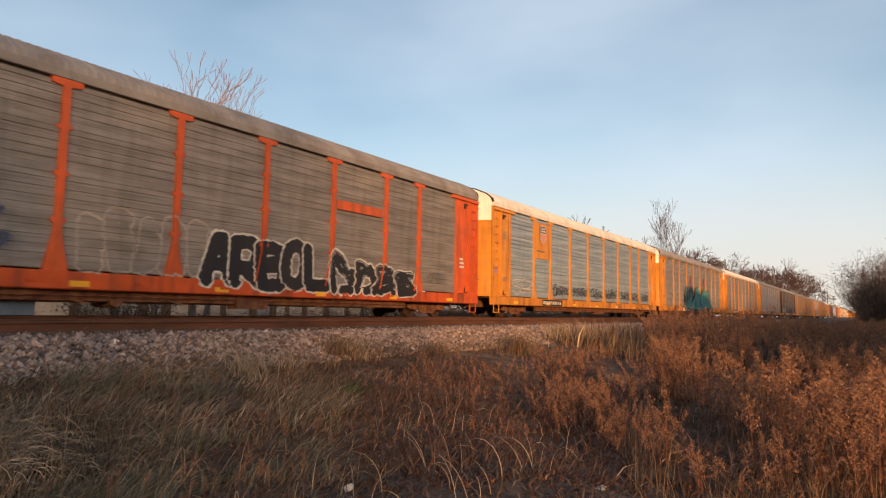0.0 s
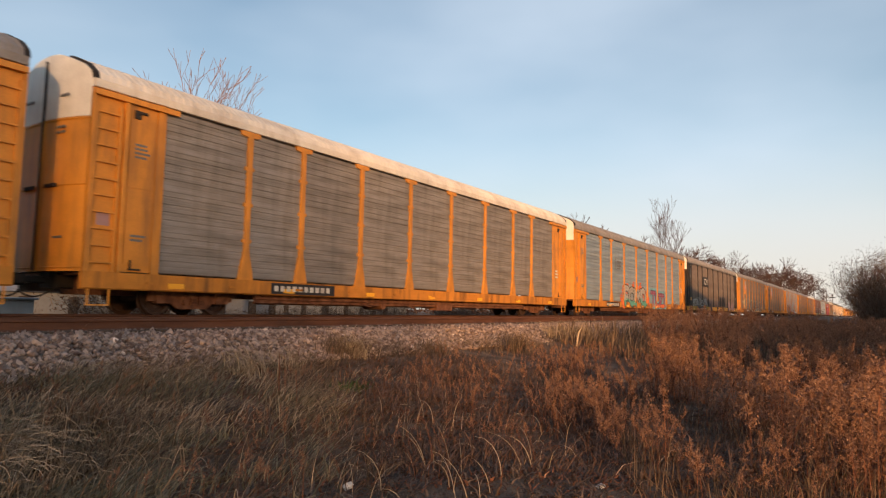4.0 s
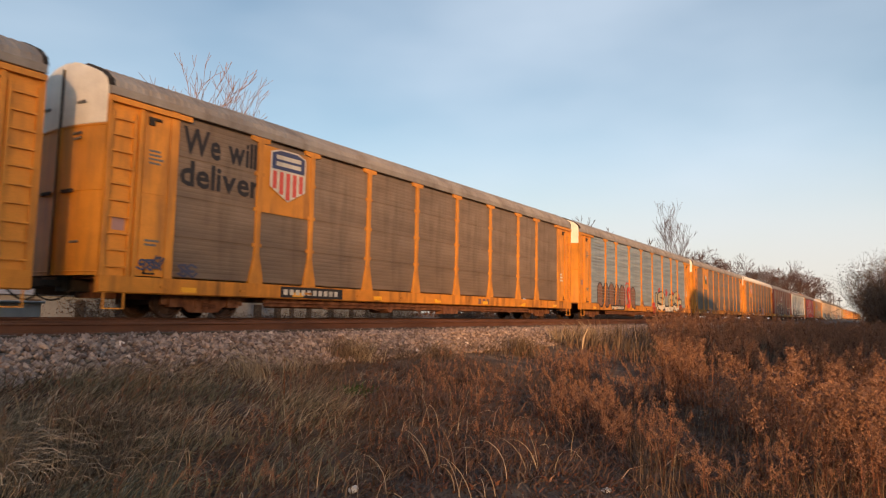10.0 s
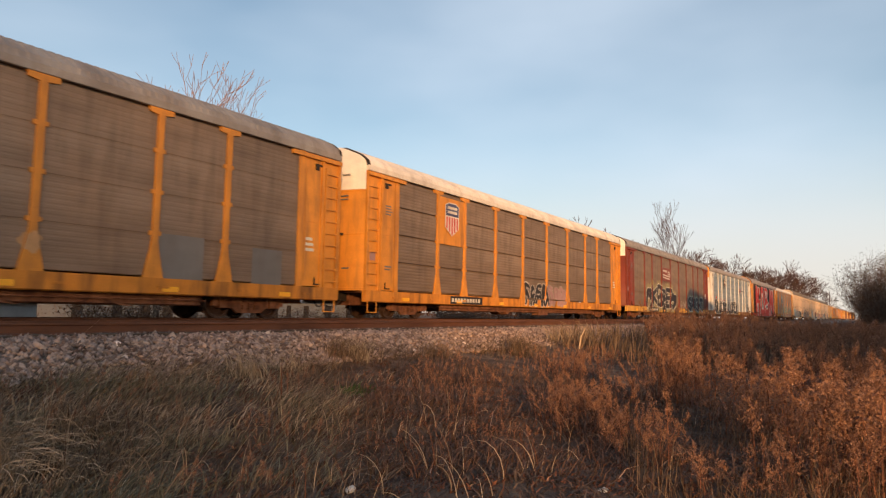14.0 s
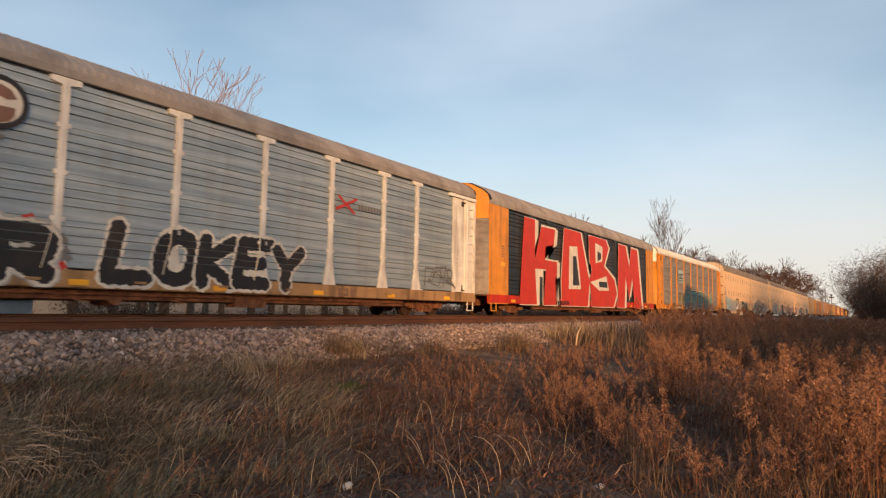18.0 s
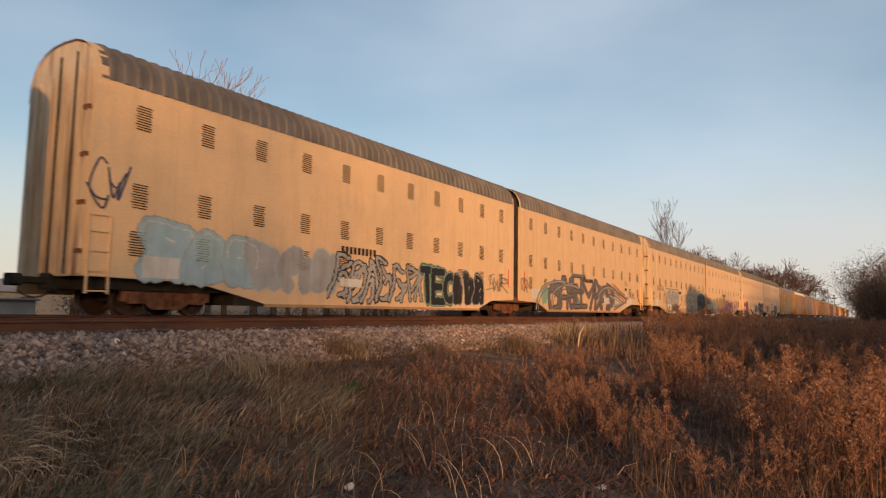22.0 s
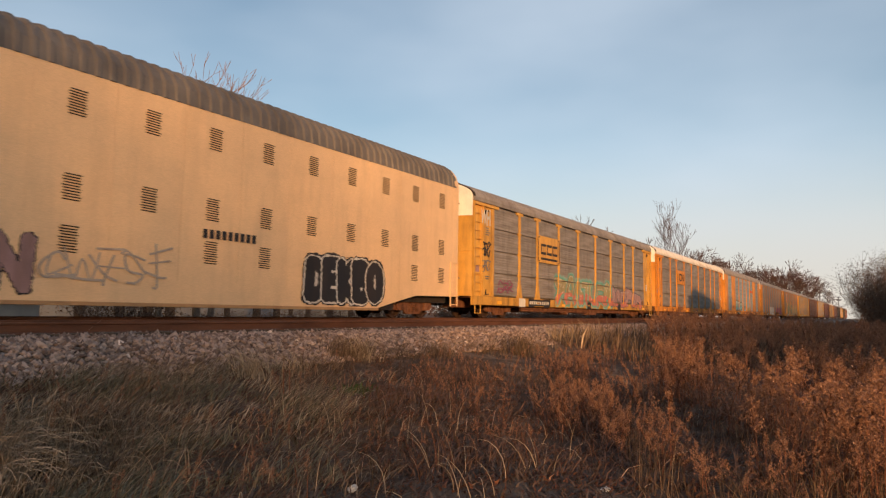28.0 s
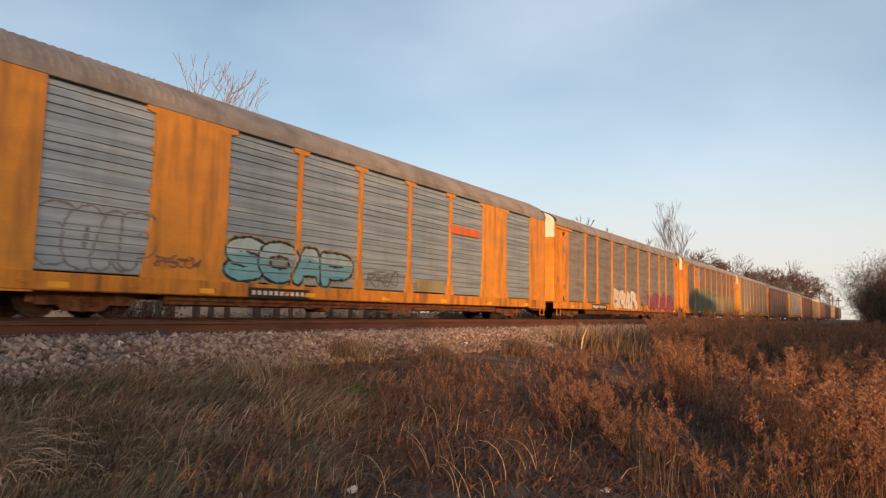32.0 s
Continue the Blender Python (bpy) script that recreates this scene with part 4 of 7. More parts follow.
def bogie_mesh():
    s = Shape()
    pts = [(-1.25, 0.62), (-1.25, 0.36), (-0.60, 0.30), (-0.42, 0.16), (0.42, 0.16), (0.60, 0.30), (1.25, 0.36), (1.25, 0.62), (0.72, 0.72), (0.35, 0.80), (-0.35, 0.80), (-0.72, 0.72)]
    for y in (-1.06, 0.96):
        s.plate(pts, y, y + 0.10)
        for x in (-0.89, 0.89):
            s.box(x - 0.19, x + 0.19, y - 0.06, y + 0.14, 0.30, 0.60)
        for x in (-0.22, 0.0, 0.22):
            for k in range(4):
                s.box(x - 0.075, x + 0.075, y - 0.05, y + 0.13, 0.27 + 0.075 * k, 0.31 + 0.075 * k)
    s.box(-0.22, 0.22, -1.1, 1.1, 0.52, 0.74)
    return s.mesh("bogie", MAT["rust"])


def wheelset_mesh():
    s = Shape()
    for y in (-0.80, 0.66):
        sg = 1 if y > 0 else -1
        c = y + 0.07
        s.lathe_y([(0.07, c - 0.07), (0.14, c - 0.08), (0.17, c - 0.03), (0.33, c - 0.015), (0.36, c - 0.07), (0.42, c - 0.07), (0.425, c + 0.0), (0.42, c + 0.07), (0.36, c + 0.07), (0.33, c + 0.03), (0.17, c + 0.05), (0.14, c + 0.08), (0.07, c + 0.07)], 0, 0, 24)
        s.lathe_y([(0.42, c - sg * 0.045), (0.448, c - sg * 0.055), (0.448, c - sg * 0.07), (0.36, c - sg * 0.075)], 0, 0, 24)
        for k in range(5):
            a = 2 * math.pi * k / 5
            s.box(0.25 * math.cos(a) - 0.03, 0.25 * math.cos(a) + 0.03, c - 0.045, c + 0.055, 0.25 * math.sin(a) - 0.03, 0.25 * math.sin(a) + 0.03)
    s.lathe_y([(0.001, -1.06), (0.075, -1.06), (0.085, -0.7), (0.085, 0.7), (0.075, 1.06), (0.001, 1.06)], 0, 0, 10)
    return s.mesh("wheelset", MAT["wheel"])


def coupler_mesh():
    s = Shape()
    s.box(-0.75, 0.1, -0.09, 0.09, 0.72, 0.88, 0.03)
    s.box(-0.85, -0.60, -0.17, 0.17, 0.66, 0.94, 0.05)
    s.box(-0.05, 0.5, -0.25, 0.25, 0.62, 0.98)
    return s.mesh("coupler", MAT["dark"])


def hose_mesh():
    s = Shape()
    p = Vector((0.05, -0.45, 0.70))
    for i in range(1, 8):
        q = Vector((0.05 - 0.11 * i, -0.45 + 0.03 * i, 0.70 - 0.30 * math.sin(i / 8 * 3.0)))
        s.tube(p, q, 0.022, 0.022, 6)
        p = q
    return s.mesh("air_hose", MAT["dark"])


def step_mesh(mat):
    s = Shape()
    for x in (0.14, 0.62):
        s.box(x - 0.018, x + 0.018, -SIDE, -SIDE + 0.03, 0.24, 0.60)
    s.box(0.12, 0.64, -SIDE, -SIDE + 0.05, 0.22, 0.25)
    return s.mesh("stirrup_step", mat)


def sill_mesh(mat):
    s = Shape()
    s.extrude([(-SIDE - 0.02, 0.62), (-SIDE + 0.02, 0.59), (-SIDE + 0.16, 0.59), (-SIDE + 0.16, 0.99), (-SIDE - 0.02, 0.99)], 0.0, LENGTH)
    for i in range(11):
        s.box(1.5 + 2.4 * i, 1.8 + 2.4 * i, -SIDE - 0.05, -SIDE - 0.02, 0.74, 0.80)
    return s.mesh("side_sill", mat)


def frame_mesh():
    s = Shape()
    s.box(0.5, LENGTH - 0.5, -0.40, 0.40, 0.48, 0.94)
    s.box(0.1, LENGTH - 0.1, -SIDE + 0.16, SIDE - 0.02, 0.92, 0.98)
    for i in range(9):
        x = 5.2 + 2.05 * i
        s.box(x, x + 0.12, -SIDE + 0.17, SIDE - 0.1, 0.55, 0.92)
    s.extrude([(-0.42, 0.48), (-0.42, 0.32), (0.42, 0.32), (0.42, 0.48)], 6.5, LENGTH - 6.5)
    s.extrude([(-SIDE + 0.22, 0.58), (-SIDE + 0.22, 0.36), (-SIDE + 0.30, 0.33), (-SIDE + 0.30, 0.58)], 5.0, LENGTH - 5.0)
    s.tube((4.9, -SIDE + 0.16, 0.47), (LENGTH - 4.9, -SIDE + 0.16, 0.47), 0.022, 0.022, 6)
    s.lathe_y([(0.001, -1.35), (0.17, -1.35), (0.19, -1.2), (0.19, -0.5), (0.001, -0.45)], 10.8, 0.40, 12)
    s.box(14.2, 15.3, -1.40, -1.0, 0.22, 0.50)
    return s.mesh("underframe", MAT["rust"])


def brace_mesh():
    """A slanting strut under the side sill."""
    return Shape().plate([(-0.9, 0.54), (-0.7, 0.54), (0.55, 0.30), (0.35, 0.30)], -SIDE + 0.2, -SIDE + 0.26).mesh("brace", MAT["rust"])


# letters of the built-in font, gathered once
LETTERS = {}


def letter(ch, bold):
    if (ch, bold) not in LETTERS:
        cu = bpy.data.curves.new("letter", "FONT")
        cu.body, cu.offset, cu.resolution_u, cu.fill_mode = ch, bold, 2, "FRONT"
        ob = bpy.data.objects.new("letter", cu)
        scene.collection.objects.link(ob)
        bpy.context.view_layer.update()
        me = bpy.data.meshes.new_from_object(ob.evaluated_get(bpy.context.evaluated_depsgraph_get()))
        v = np.array([tuple(p.co) for p in me.vertices])
        f = [tuple(p.vertices) for p in me.polygons]
        bpy.data.objects.remove(ob)
        bpy.data.curves.remove(cu)
        bpy.data.meshes.remove(me)
        LETTERS[(ch, bold)] = (v, f)
    return LETTERS[(ch, bold)]


FRONT = -SIDE - 0.024


def word_shapes(text, x0, x1, z0, z1, bold=0.0, y=FRONT, wild=0.0, squeeze=1.0, seed=1):
    """A word stretched into a box on the side of a car; wild: how far its letters sway and swell."""
    r = random.Random(seed)
    out = []
    wide = [0.30 if ch == " " else float(np.ptp(letter(ch, 0.0)[0][:, 0])) + (0.10 if not wild else 0.02) for ch in text]
    unit = (x1 - x0) / sum(wide)
    at = x0
    for ch, wd in zip(text, wide):
        st = wd * unit
        at += st
        if ch == " ":
            continue
        v, f = letter(ch, bold)
        base = letter(ch, 0.0)[0]
        lo, hi = base.min(0), base.max(0)
        if not wild:
            lo[1], hi[1] = 0.0, 0.72
        k = 1 + wild * r.uniform(-0.12, 0.22)
        tilt = wild * r.uniform(-0.18, 0.18)
        dz = wild * r.uniform(-0.05, 0.08) * (z1 - z0)
        u = (v[:, 0] - lo[0]) / max(1e-6, hi[0] - lo[0])
        w = (v[:, 1] - lo[1]) / max(1e-6, hi[1] - lo[1])
        x = at - st * 0.5 + (u - 0.5) * st * squeeze * k + tilt * (w - 0.5) * st
        if not wild:
            x = at - st * 0.5 + (v[:, 0] - (lo[0] + hi[0]) / 2) * unit
        z = z0 + (z1 - z0) * (0.5 + (w - 0.5) * k) + dz + wild * 0.10 * (u - 0.5) * (z1 - z0) * r.uniform(-1, 1)
        out.append(Shape().add(np.stack([x, np.full(len(x), y - 0.0003 * len(out)), z], 1), f))
    return out


def word_mesh(text, x0, x1, z0, z1, mat, bold=0.0, y=FRONT, wild=0.0, squeeze=1.0, seed=1):
    s = Shape()
    for q in word_shapes(text, x0, x1, z0, z1, bold, y, wild, squeeze, seed):
        s.add(q.v, q.f)
    return s.mesh("lettering", mat)


def ribbon(s, pts, w, y):
    """A line of width w as one strip, which climbs a little so that it may cross itself."""
    n = len(pts)
    v = []
    for i in range(n):
        (xa, za), (xb, zb) = pts[max(0, i - 1)], pts[min(n - 1, i + 1)]
        ln = math.hypot(xb - xa, zb - za) or 1
        nx, nz = -(zb - za) / ln * w / 2, (xb - xa) / ln * w / 2
        ex, ez = ((xb - xa) / ln * w * 0.3 * (-1 if i == 0 else 1), (zb - za) / ln * w * 0.3 * (-1 if i == 0 else 1)) if i in (0, n - 1) else (0, 0)
        x, z = pts[i][0] + ex, pts[i][1] + ez
        v += [(x + nx, y - 0.00015 * i, z + nz), (x - nx, y - 0.00015 * i, z - nz)]
    s.add(v, [(2 * i, 2 * i + 1, 2 * i + 3, 2 * i + 2) for i in range(n - 1)])


def bend(pts, k=5):
    """A smooth line through the points."""
    p = [pts[0], *pts, pts[-1]]
    out = []
    for i in range(1, len(p) - 2):
        for j in range(k):
            t = j / k
            out.append(tuple(0.5 * (2 * p[i][c] + (p[i + 1][c] - p[i - 1][c]) * t + (2 * p[i - 1][c] - 5 * p[i][c] + 4 * p[i + 1][c] - p[i + 2][c]) * t * t
                                    + (3 * p[i][c] - p[i - 1][c] - 3 * p[i + 1][c] + p[i + 2][c]) * t ** 3) for c in (0, 1)))
    return out + [tuple(pts[-1])]


def scrawl_mesh(x0, x1, z0, z1, mat, seed, w=0.05, y=FRONT - 0.004):
    """Quick spray strokes that cannot be read."""
    r = random.Random(seed)
    s = Shape()
    n = max(2, round((x1 - x0) / (z1 - z0) / 0.72))
    st, hh = (x1 - x0) / n, z1 - z0
    lift = 0.0
    for i in range(n):
        a, tall = x0 + st * i, r.uniform(0.7, 1.0)
        at = lambda u, q: (a + st * u, z0 + hh * tall * q)
        kind = r.randrange(5)
        lines_of = {0: [[(0.1, 0.0), (0.2, 1.0)], [(0.2, 0.95), (0.8, 0.85), (0.75, 0.5), (0.25, 0.45), (0.95, 0.0)]],
                    1: [[(0.9, 0.85), (0.5, 1.0), (0.1, 0.6), (0.2, 0.1), (0.6, 0.0), (0.95, 0.3)]],
                    2: [[(0.05, 1.0), (0.25, 0.05), (0.5, 0.7), (0.7, 0.0), (1.0, 1.0)]],
                    3: [[(0.1, 0.95), (0.95, 1.0)], [(0.5, 1.0), (0.45, 0.1), (0.2, 0.0)], [(0.2, 0.5), (0.8, 0.55)]],
                    4: [[(0.8, 0.95), (0.2, 0.85), (0.3, 0.55), (0.85, 0.35), (0.6, 0.0), (0.1, 0.15)]]}[kind]
        for ln in lines_of + [[(r.uniform(-0.2, 0.4), r.uniform(0, 1)), (r.uniform(0.2, 0.8), r.uniform(0, 1)), (r.uniform(0.6, 1.2), r.uniform(0, 1))]]:
            pts = bend([at(u * 1.25 - 0.12 + r.uniform(-0.2, 0.2), q + r.uniform(-0.14, 0.14)) for u, q in ln])
            lift += 0.0004
            ribbon(s, pts, w * r.uniform(0.75, 1.15), y - lift)
    return s.mesh("graffiti", mat)


def blob(s, cx, cz, w, h, y, r, n=18, square=0.75):
    k1, k2, p = r.uniform(-0.08, 0.08), r.uniform(-0.08, 0.08), r.uniform(0, 6.28)
    pts = []
    for i in range(n):
        a = 2 * math.pi * i / n
        c, d = math.cos(a), math.sin(a)
        m = 1 + k1 * math.sin(2 * a + p) + k2 * math.sin(3 * a)
        pts.append((cx + w / 2 * math.copysign(abs(c) ** square, c) * m, y, cz + h / 2 * math.copysign(abs(d) ** square, d) * m))
    s.add(pts, [tuple(range(n))])


# a plain alphabet of strokes on a grid of nine by nine: two digits a point, a wave before a curved stroke
GLYPHS = {"A": "00385880 1363", "B": "0008 ~0868864504 ~0474826000", "C": "~87582704215081", "D": "0008 ~084886824000", "E": "88080080 0464", "F": "880800 0464",
          "G": "~87582704215081 818454", "H": "0008 8088 0484", "I": "4048", "K": "0008 880480", "L": "080080", "M": "0008438880", "N": "00088088", "O": "~481704114071847748",
          "P": "0008 ~0868866303", "R": "0008 ~0868866303 3380", "S": "~8758171573713001", "T": "0888 4840", "U": "~08031140718388", "W": "0820466088", "Y": "084488 4440",
          "Z": "08880080", "#": "4147", "-": "1484"}
WIDTHS = {"I": 0.55, "M": 1.3, "W": 1.3, "-": 0.6}
STYLES = {}
LAYERS = {}


def glyph_lines(ch, r):
    """The strokes of a letter in the unit square; a question mark gives a tangle of its own."""
    if ch == "?":
        out = [bend([(r.choice((0.0, 0.25)), 0.0), (r.uniform(0, 0.3), 0.5), (r.uniform(0.0, 0.4), 1.0), (r.uniform(0.5, 1.0), r.uniform(0.75, 1.0))])]
        for _ in range(2):
            out.append(bend([(r.uniform(0.1, 0.5), r.uniform(0.3, 0.8)), (r.uniform(0.4, 1.0), r.uniform(0.4, 0.9)), (r.uniform(0.6, 1.0), r.uniform(0.1, 0.5)), (r.uniform(0.2, 1.0), 0.0)]))
        return out
    out = []
    for w in GLYPHS[ch].split():
        wave = w[0] == "~"
        w = w.lstrip("~")
        pts = [(int(w[k]) / 8, int(w[k + 1]) / 8) for k in range(0, len(w), 2)]
        out.append(bend(pts, 4) if wave else pts)
    return out


def line_distance(X, Z, pts, square):
    """How far each place of the grid lies from a line: round, or with cut corners."""
    best = np.full(X.shape, 9.0)
    for (xa, za), (xb, zb) in zip(pts, pts[1:]):
        dx, dz = xb - xa, zb - za
        t = np.clip(((X - xa) * dx + (Z - za) * dz) / max(1e-9, dx * dx + dz * dz), 0, 1)
        ex, ez = np.abs(X - xa - t * dx), np.abs(Z - za - t * dz)
        d = np.hypot(ex, ez)
        if square:
            d = (1 - square) * d + square * np.maximum(np.maximum(ex, ez), (ex + ez) * 0.72)
        best = np.minimum(best, d)
    return best


def post_half(z):
    return float(np.interp(z, [1.0, 1.12, 1.75, 1.9], [0.27, 0.24, 0.105, 0.087]))


def coat(car, name, field, xs, zs, mat, label="", lift=0):
    """Paint where the field is below nought: strips that follow the screens, posts and sill of the car, and leave its slots open."""
    style = STYLES.get(car.name, "wall")
    step = zs[1] - zs[0]
    s = Shape()
    LAYERS[car.name] = LAYERS.get(car.name, 0) + 1
    up = lift * 0.0022 + LAYERS[car.name] * 0.00012
    inside = np.pad(field < 0, ((0, 0), (1, 1)))
    full = np.pad(field, ((0, 0), (1, 1)), constant_values=0.05)
    gx = np.concatenate([[xs[0] - 0.01], xs, [xs[-1] + 0.01]])
    for j, z in enumerate(zs):
        turn = np.nonzero(inside[j, 1:] != inside[j, :-1])[0]
        if not len(turn):
            continue
        f0, f1 = full[j, turn], full[j, turn + 1]
        cross = gx[turn] + (gx[turn + 1] - gx[turn]) * f0 / (f0 - f1)
        if style != "wall":
            b = (z - 1.03) % BOARD
            slot = z > 1.03 and ((style == "slots" and min(abs(b - q) for q in SLOTS) < 0.017) or (style == "joints" and b < 0.045))
        for a, e in zip(cross[::2], cross[1::2]):
            if e - a < 0.004:
                continue
            if style == "wall":
                pieces = [(a, e, -SIDE - 0.013)]
            elif z < 1.0:
                pieces = [(a, e, -SIDE - 0.0225)]
            else:
                pieces, at, hw = [], a, post_half(z)
                for p in BAYS[1:9]:
                    lo, hi = p - hw, p + hw
                    if hi <= at or lo >= e:
                        continue
                    if lo > at and not slot:
                        pieces.append((at, lo, -SIDE + 0.050))
                    pieces.append((max(lo, at), min(hi, e), -SIDE - 0.003))
                    at = hi
                if at < e and not slot:
                    pieces.append((at, e, -SIDE + 0.050))
            for p, q, y in pieces:
                s.add([(p, y - up, z - step / 2), (q, y - up, z - step / 2), (q, y - up, z + step / 2), (p, y - up, z + step / 2)], [(0, 1, 2, 3)])
    if s.v:
        me = bpy.data.meshes.new(name)
        me.from_pydata(s.v, [], s.f)
        me.materials.append(MAT[mat])
        part(name, me, car, label)


def spray(car, text, x0, x1, z0, z1, fill, edge, seed, label="", fat=0.19, rim=0.05, glow=None, glow_w=0.10, low=None, low_at=0.4, shine=None, wild=0.4, lean=0.0, square=0.0, over=1.12, fall=0.0):
    """A sprayed word: each letter has a fill and an edge and covers the one before it; glow lies round them all, low is a second colour below."""
    r = random.Random(seed)
    pad = fat * 0.4 + glow_w + 0.12
    xs = np.arange(x0 - pad, x1 + pad, 0.028)
    zs = np.arange(max(0.60 if STYLES.get(car.name) else 0.40, z0 - pad), z1 + pad, 0.024)
    X, Z = np.meshgrid(xs, zs)
    grain = 0.010 * (np.sin(X * 23 + 3 * np.sin(Z * 17 + seed)) + np.sin(Z * 29 + 2 * np.sin(X * 13)))
    wide = [WIDTHS.get(ch, 1.0) * (1 + wild * r.uniform(-0.15, 0.15)) for ch in text]
    unit = (x1 - x0) / sum(wide)
    at, dist = x0, []
    for k, ch in enumerate(text):
        st = wide[k] * unit
        hh = (z1 - z0) * (1 - fall * (k + 0.5) / len(text)) * (1 + wild * r.uniform(-0.14, 0.10))
        base = z0 + wild * r.uniform(-0.04, 0.06) * (z1 - z0)
        half, tilt = max(0.05, st * over / 2 - fat * 0.85), lean + wild * r.uniform(-0.12, 0.12)
        cx = at + st / 2
        at += st
        d = np.full(X.shape, 9.0)
        for ln in glyph_lines(ch, r):
            pts = [(cx + (u - 0.5) * 2 * half + tilt * (w - 0.5) * hh + wild * r.uniform(-0.03, 0.03), base + fat + w * max(0.1, hh - 2 * fat) + wild * r.uniform(-0.03, 0.03)) for u, w in ln]
            d = np.minimum(d, line_distance(X, Z, pts, square))
        dist.append(d + grain)
    cover = np.full(X.shape, 9.0)
    split = z0 + low_at * (z1 - z0) + 0.06 * np.sin(X * 2.1 + seed) + 0.04 * np.sin(X * 5.3)
    for d in dist[::-1]:
        body = np.maximum(d - (fat - rim), -cover)
        ring = np.maximum(np.maximum(d - fat, -(d - (fat - rim))), -cover)
        if fill:
            coat(car, "graffiti_letter", np.maximum(body, split - Z) if low else body, xs, zs, fill, label)
        if fill and low:
            coat(car, "graffiti_base", np.maximum(body, Z - split), xs, zs, low)
        coat(car, "graffiti_outline", ring, xs, zs, edge)
        if shine:
            coat(car, "graffiti_shine", np.maximum(np.maximum(np.abs(d - (fat - rim) * 0.62) - 0.013, -cover - fat * 0.2), (z0 + z1) / 2 - Z + 0.5 * np.sin(X * 7 + seed)), xs, zs, shine, lift=1)
        cover = np.minimum(cover, d - fat)
    if glow:
        rag = 0.05 * (np.sin(X * 5.1 + seed) * np.sin(Z * 6.3 + 2 * np.sin(X * 2.3)) + 0.6 * np.sin(X * 11 + 3 * Z))
        coat(car, "graffiti_glow", np.maximum(cover - glow_w + rag * glow_w * 8, -cover), xs, zs, glow)


def blots(car, spots, mat, label):
    """Ragged round patches of spray, each (x, z, radius)."""
    for x, z, q in spots:
        xs, zs = np.arange(x - 1.4 * q, x + 1.4 * q, 0.028), np.arange(z - 1.4 * q, z + 1.4 * q, 0.024)
        X, Z = np.meshgrid(xs, zs)
        coat(car, "graffiti_blot", np.hypot(X - x, Z - z) - q * (1 + 0.13 * np.sin(3 * np.arctan2(Z - z, X - x) + 7 * x) + 0.10 * np.sin(7 * np.arctan2(Z - z, X - x) + 3 * z)), xs, zs, mat, label, lift=-1)


def swell(pts, k):
    """The outline moved outwards by about k."""
    out = []
    n = len(pts)
    area = sum(pts[i][0] * pts[(i + 1) % n][1] - pts[(i + 1) % n][0] * pts[i][1] for i in range(n))
    sg = 1 if area > 0 else -1
    for i in range(n):
        a, b, d = Vector(pts[i - 1]), Vector(pts[i]), Vector(pts[(i + 1) % n])
        u, w = (b - a).normalized(), (d - b).normalized()
        nm = Vector((u.y + w.y, -u.x - w.x)) * sg
        nm = nm.normalized() if nm.length > 1e-4 else Vector((u.y, -u.x)) * sg
        q = b + nm * k * 1.15
        out.append((q.x, min(5.05, max(0.54, q.y))))
    return out


def poly_mesh(name, pts, mat, y):
    bm = bmesh.new()
    f = bm.faces.new([bm.verts.new((x, y, z)) for x, z in pts])
    bmesh.ops.triangulate(bm, faces=[f])
    me = bpy.data.meshes.new(name)
    bm.to_mesh(me)
    bm.free()
    me.materials.append(mat)
    return me


def flat(parent, name, pts, mat, label="", y=FRONT):
    return part(name, Shape().add([(x, y, z) for x, z in pts], [tuple(range(len(pts)))]).mesh(name, MAT[mat]), parent, label)


def rect(parent, name, x0, x1, z0, z1, mat, label="", y=FRONT):
    return flat(parent, name, [(x0, z0), (x1, z0), (x1, z1), (x0, z1)], mat, label, y)


def bars(parent, x0, x1, z0, z1, n, mat, y=FRONT - 0.006, name="marking"):
    """Plain upright bars in place of a number."""
    s = Shape()
    st = (x1 - x0) / n
    for i in range(n):
        a = x0 + st * i
        s.add([(a, y, z0), (a + st * 0.66, y, z0), (a + st * 0.66, y, z1), (a, y, z1)], [(0, 1, 2, 3)])
    return part(name, s.mesh(name, MAT[mat]), parent)


def lines(parent, x0, x1, z0, z1, n, mat, y=FRONT - 0.006):
    """Small lines of unreadable lettering."""
    s = Shape()
    st = (z1 - z0) / n
    r = random.Random(int(x0 * 100))
    for i in range(n):
        e = x1 - r.uniform(0, 0.35) * (x1 - x0)
        s.add([(x0, y, z0 + st * i), (e, y, z0 + st * i), (e, y, z0 + st * (i + 0.55)), (x0, y, z0 + st * (i + 0.55))], [(0, 1, 2, 3)])
    return part("marking", s.mesh("marking", MAT[mat]), parent)


def number_plate(car, x0=5.35, x1=8.0, z0=0.63, z1=0.95, n=10):
    p = rect(car, "number_plate", x0, x1, z0, z1, "pblack", "black plate with white characters", FRONT - 0.004)
    bars(car, x0 + 0.12, x1 - 0.15, z0 + 0.08, z1 - 0.08, n, "pwhite", FRONT - 0.009, "plate_marking")


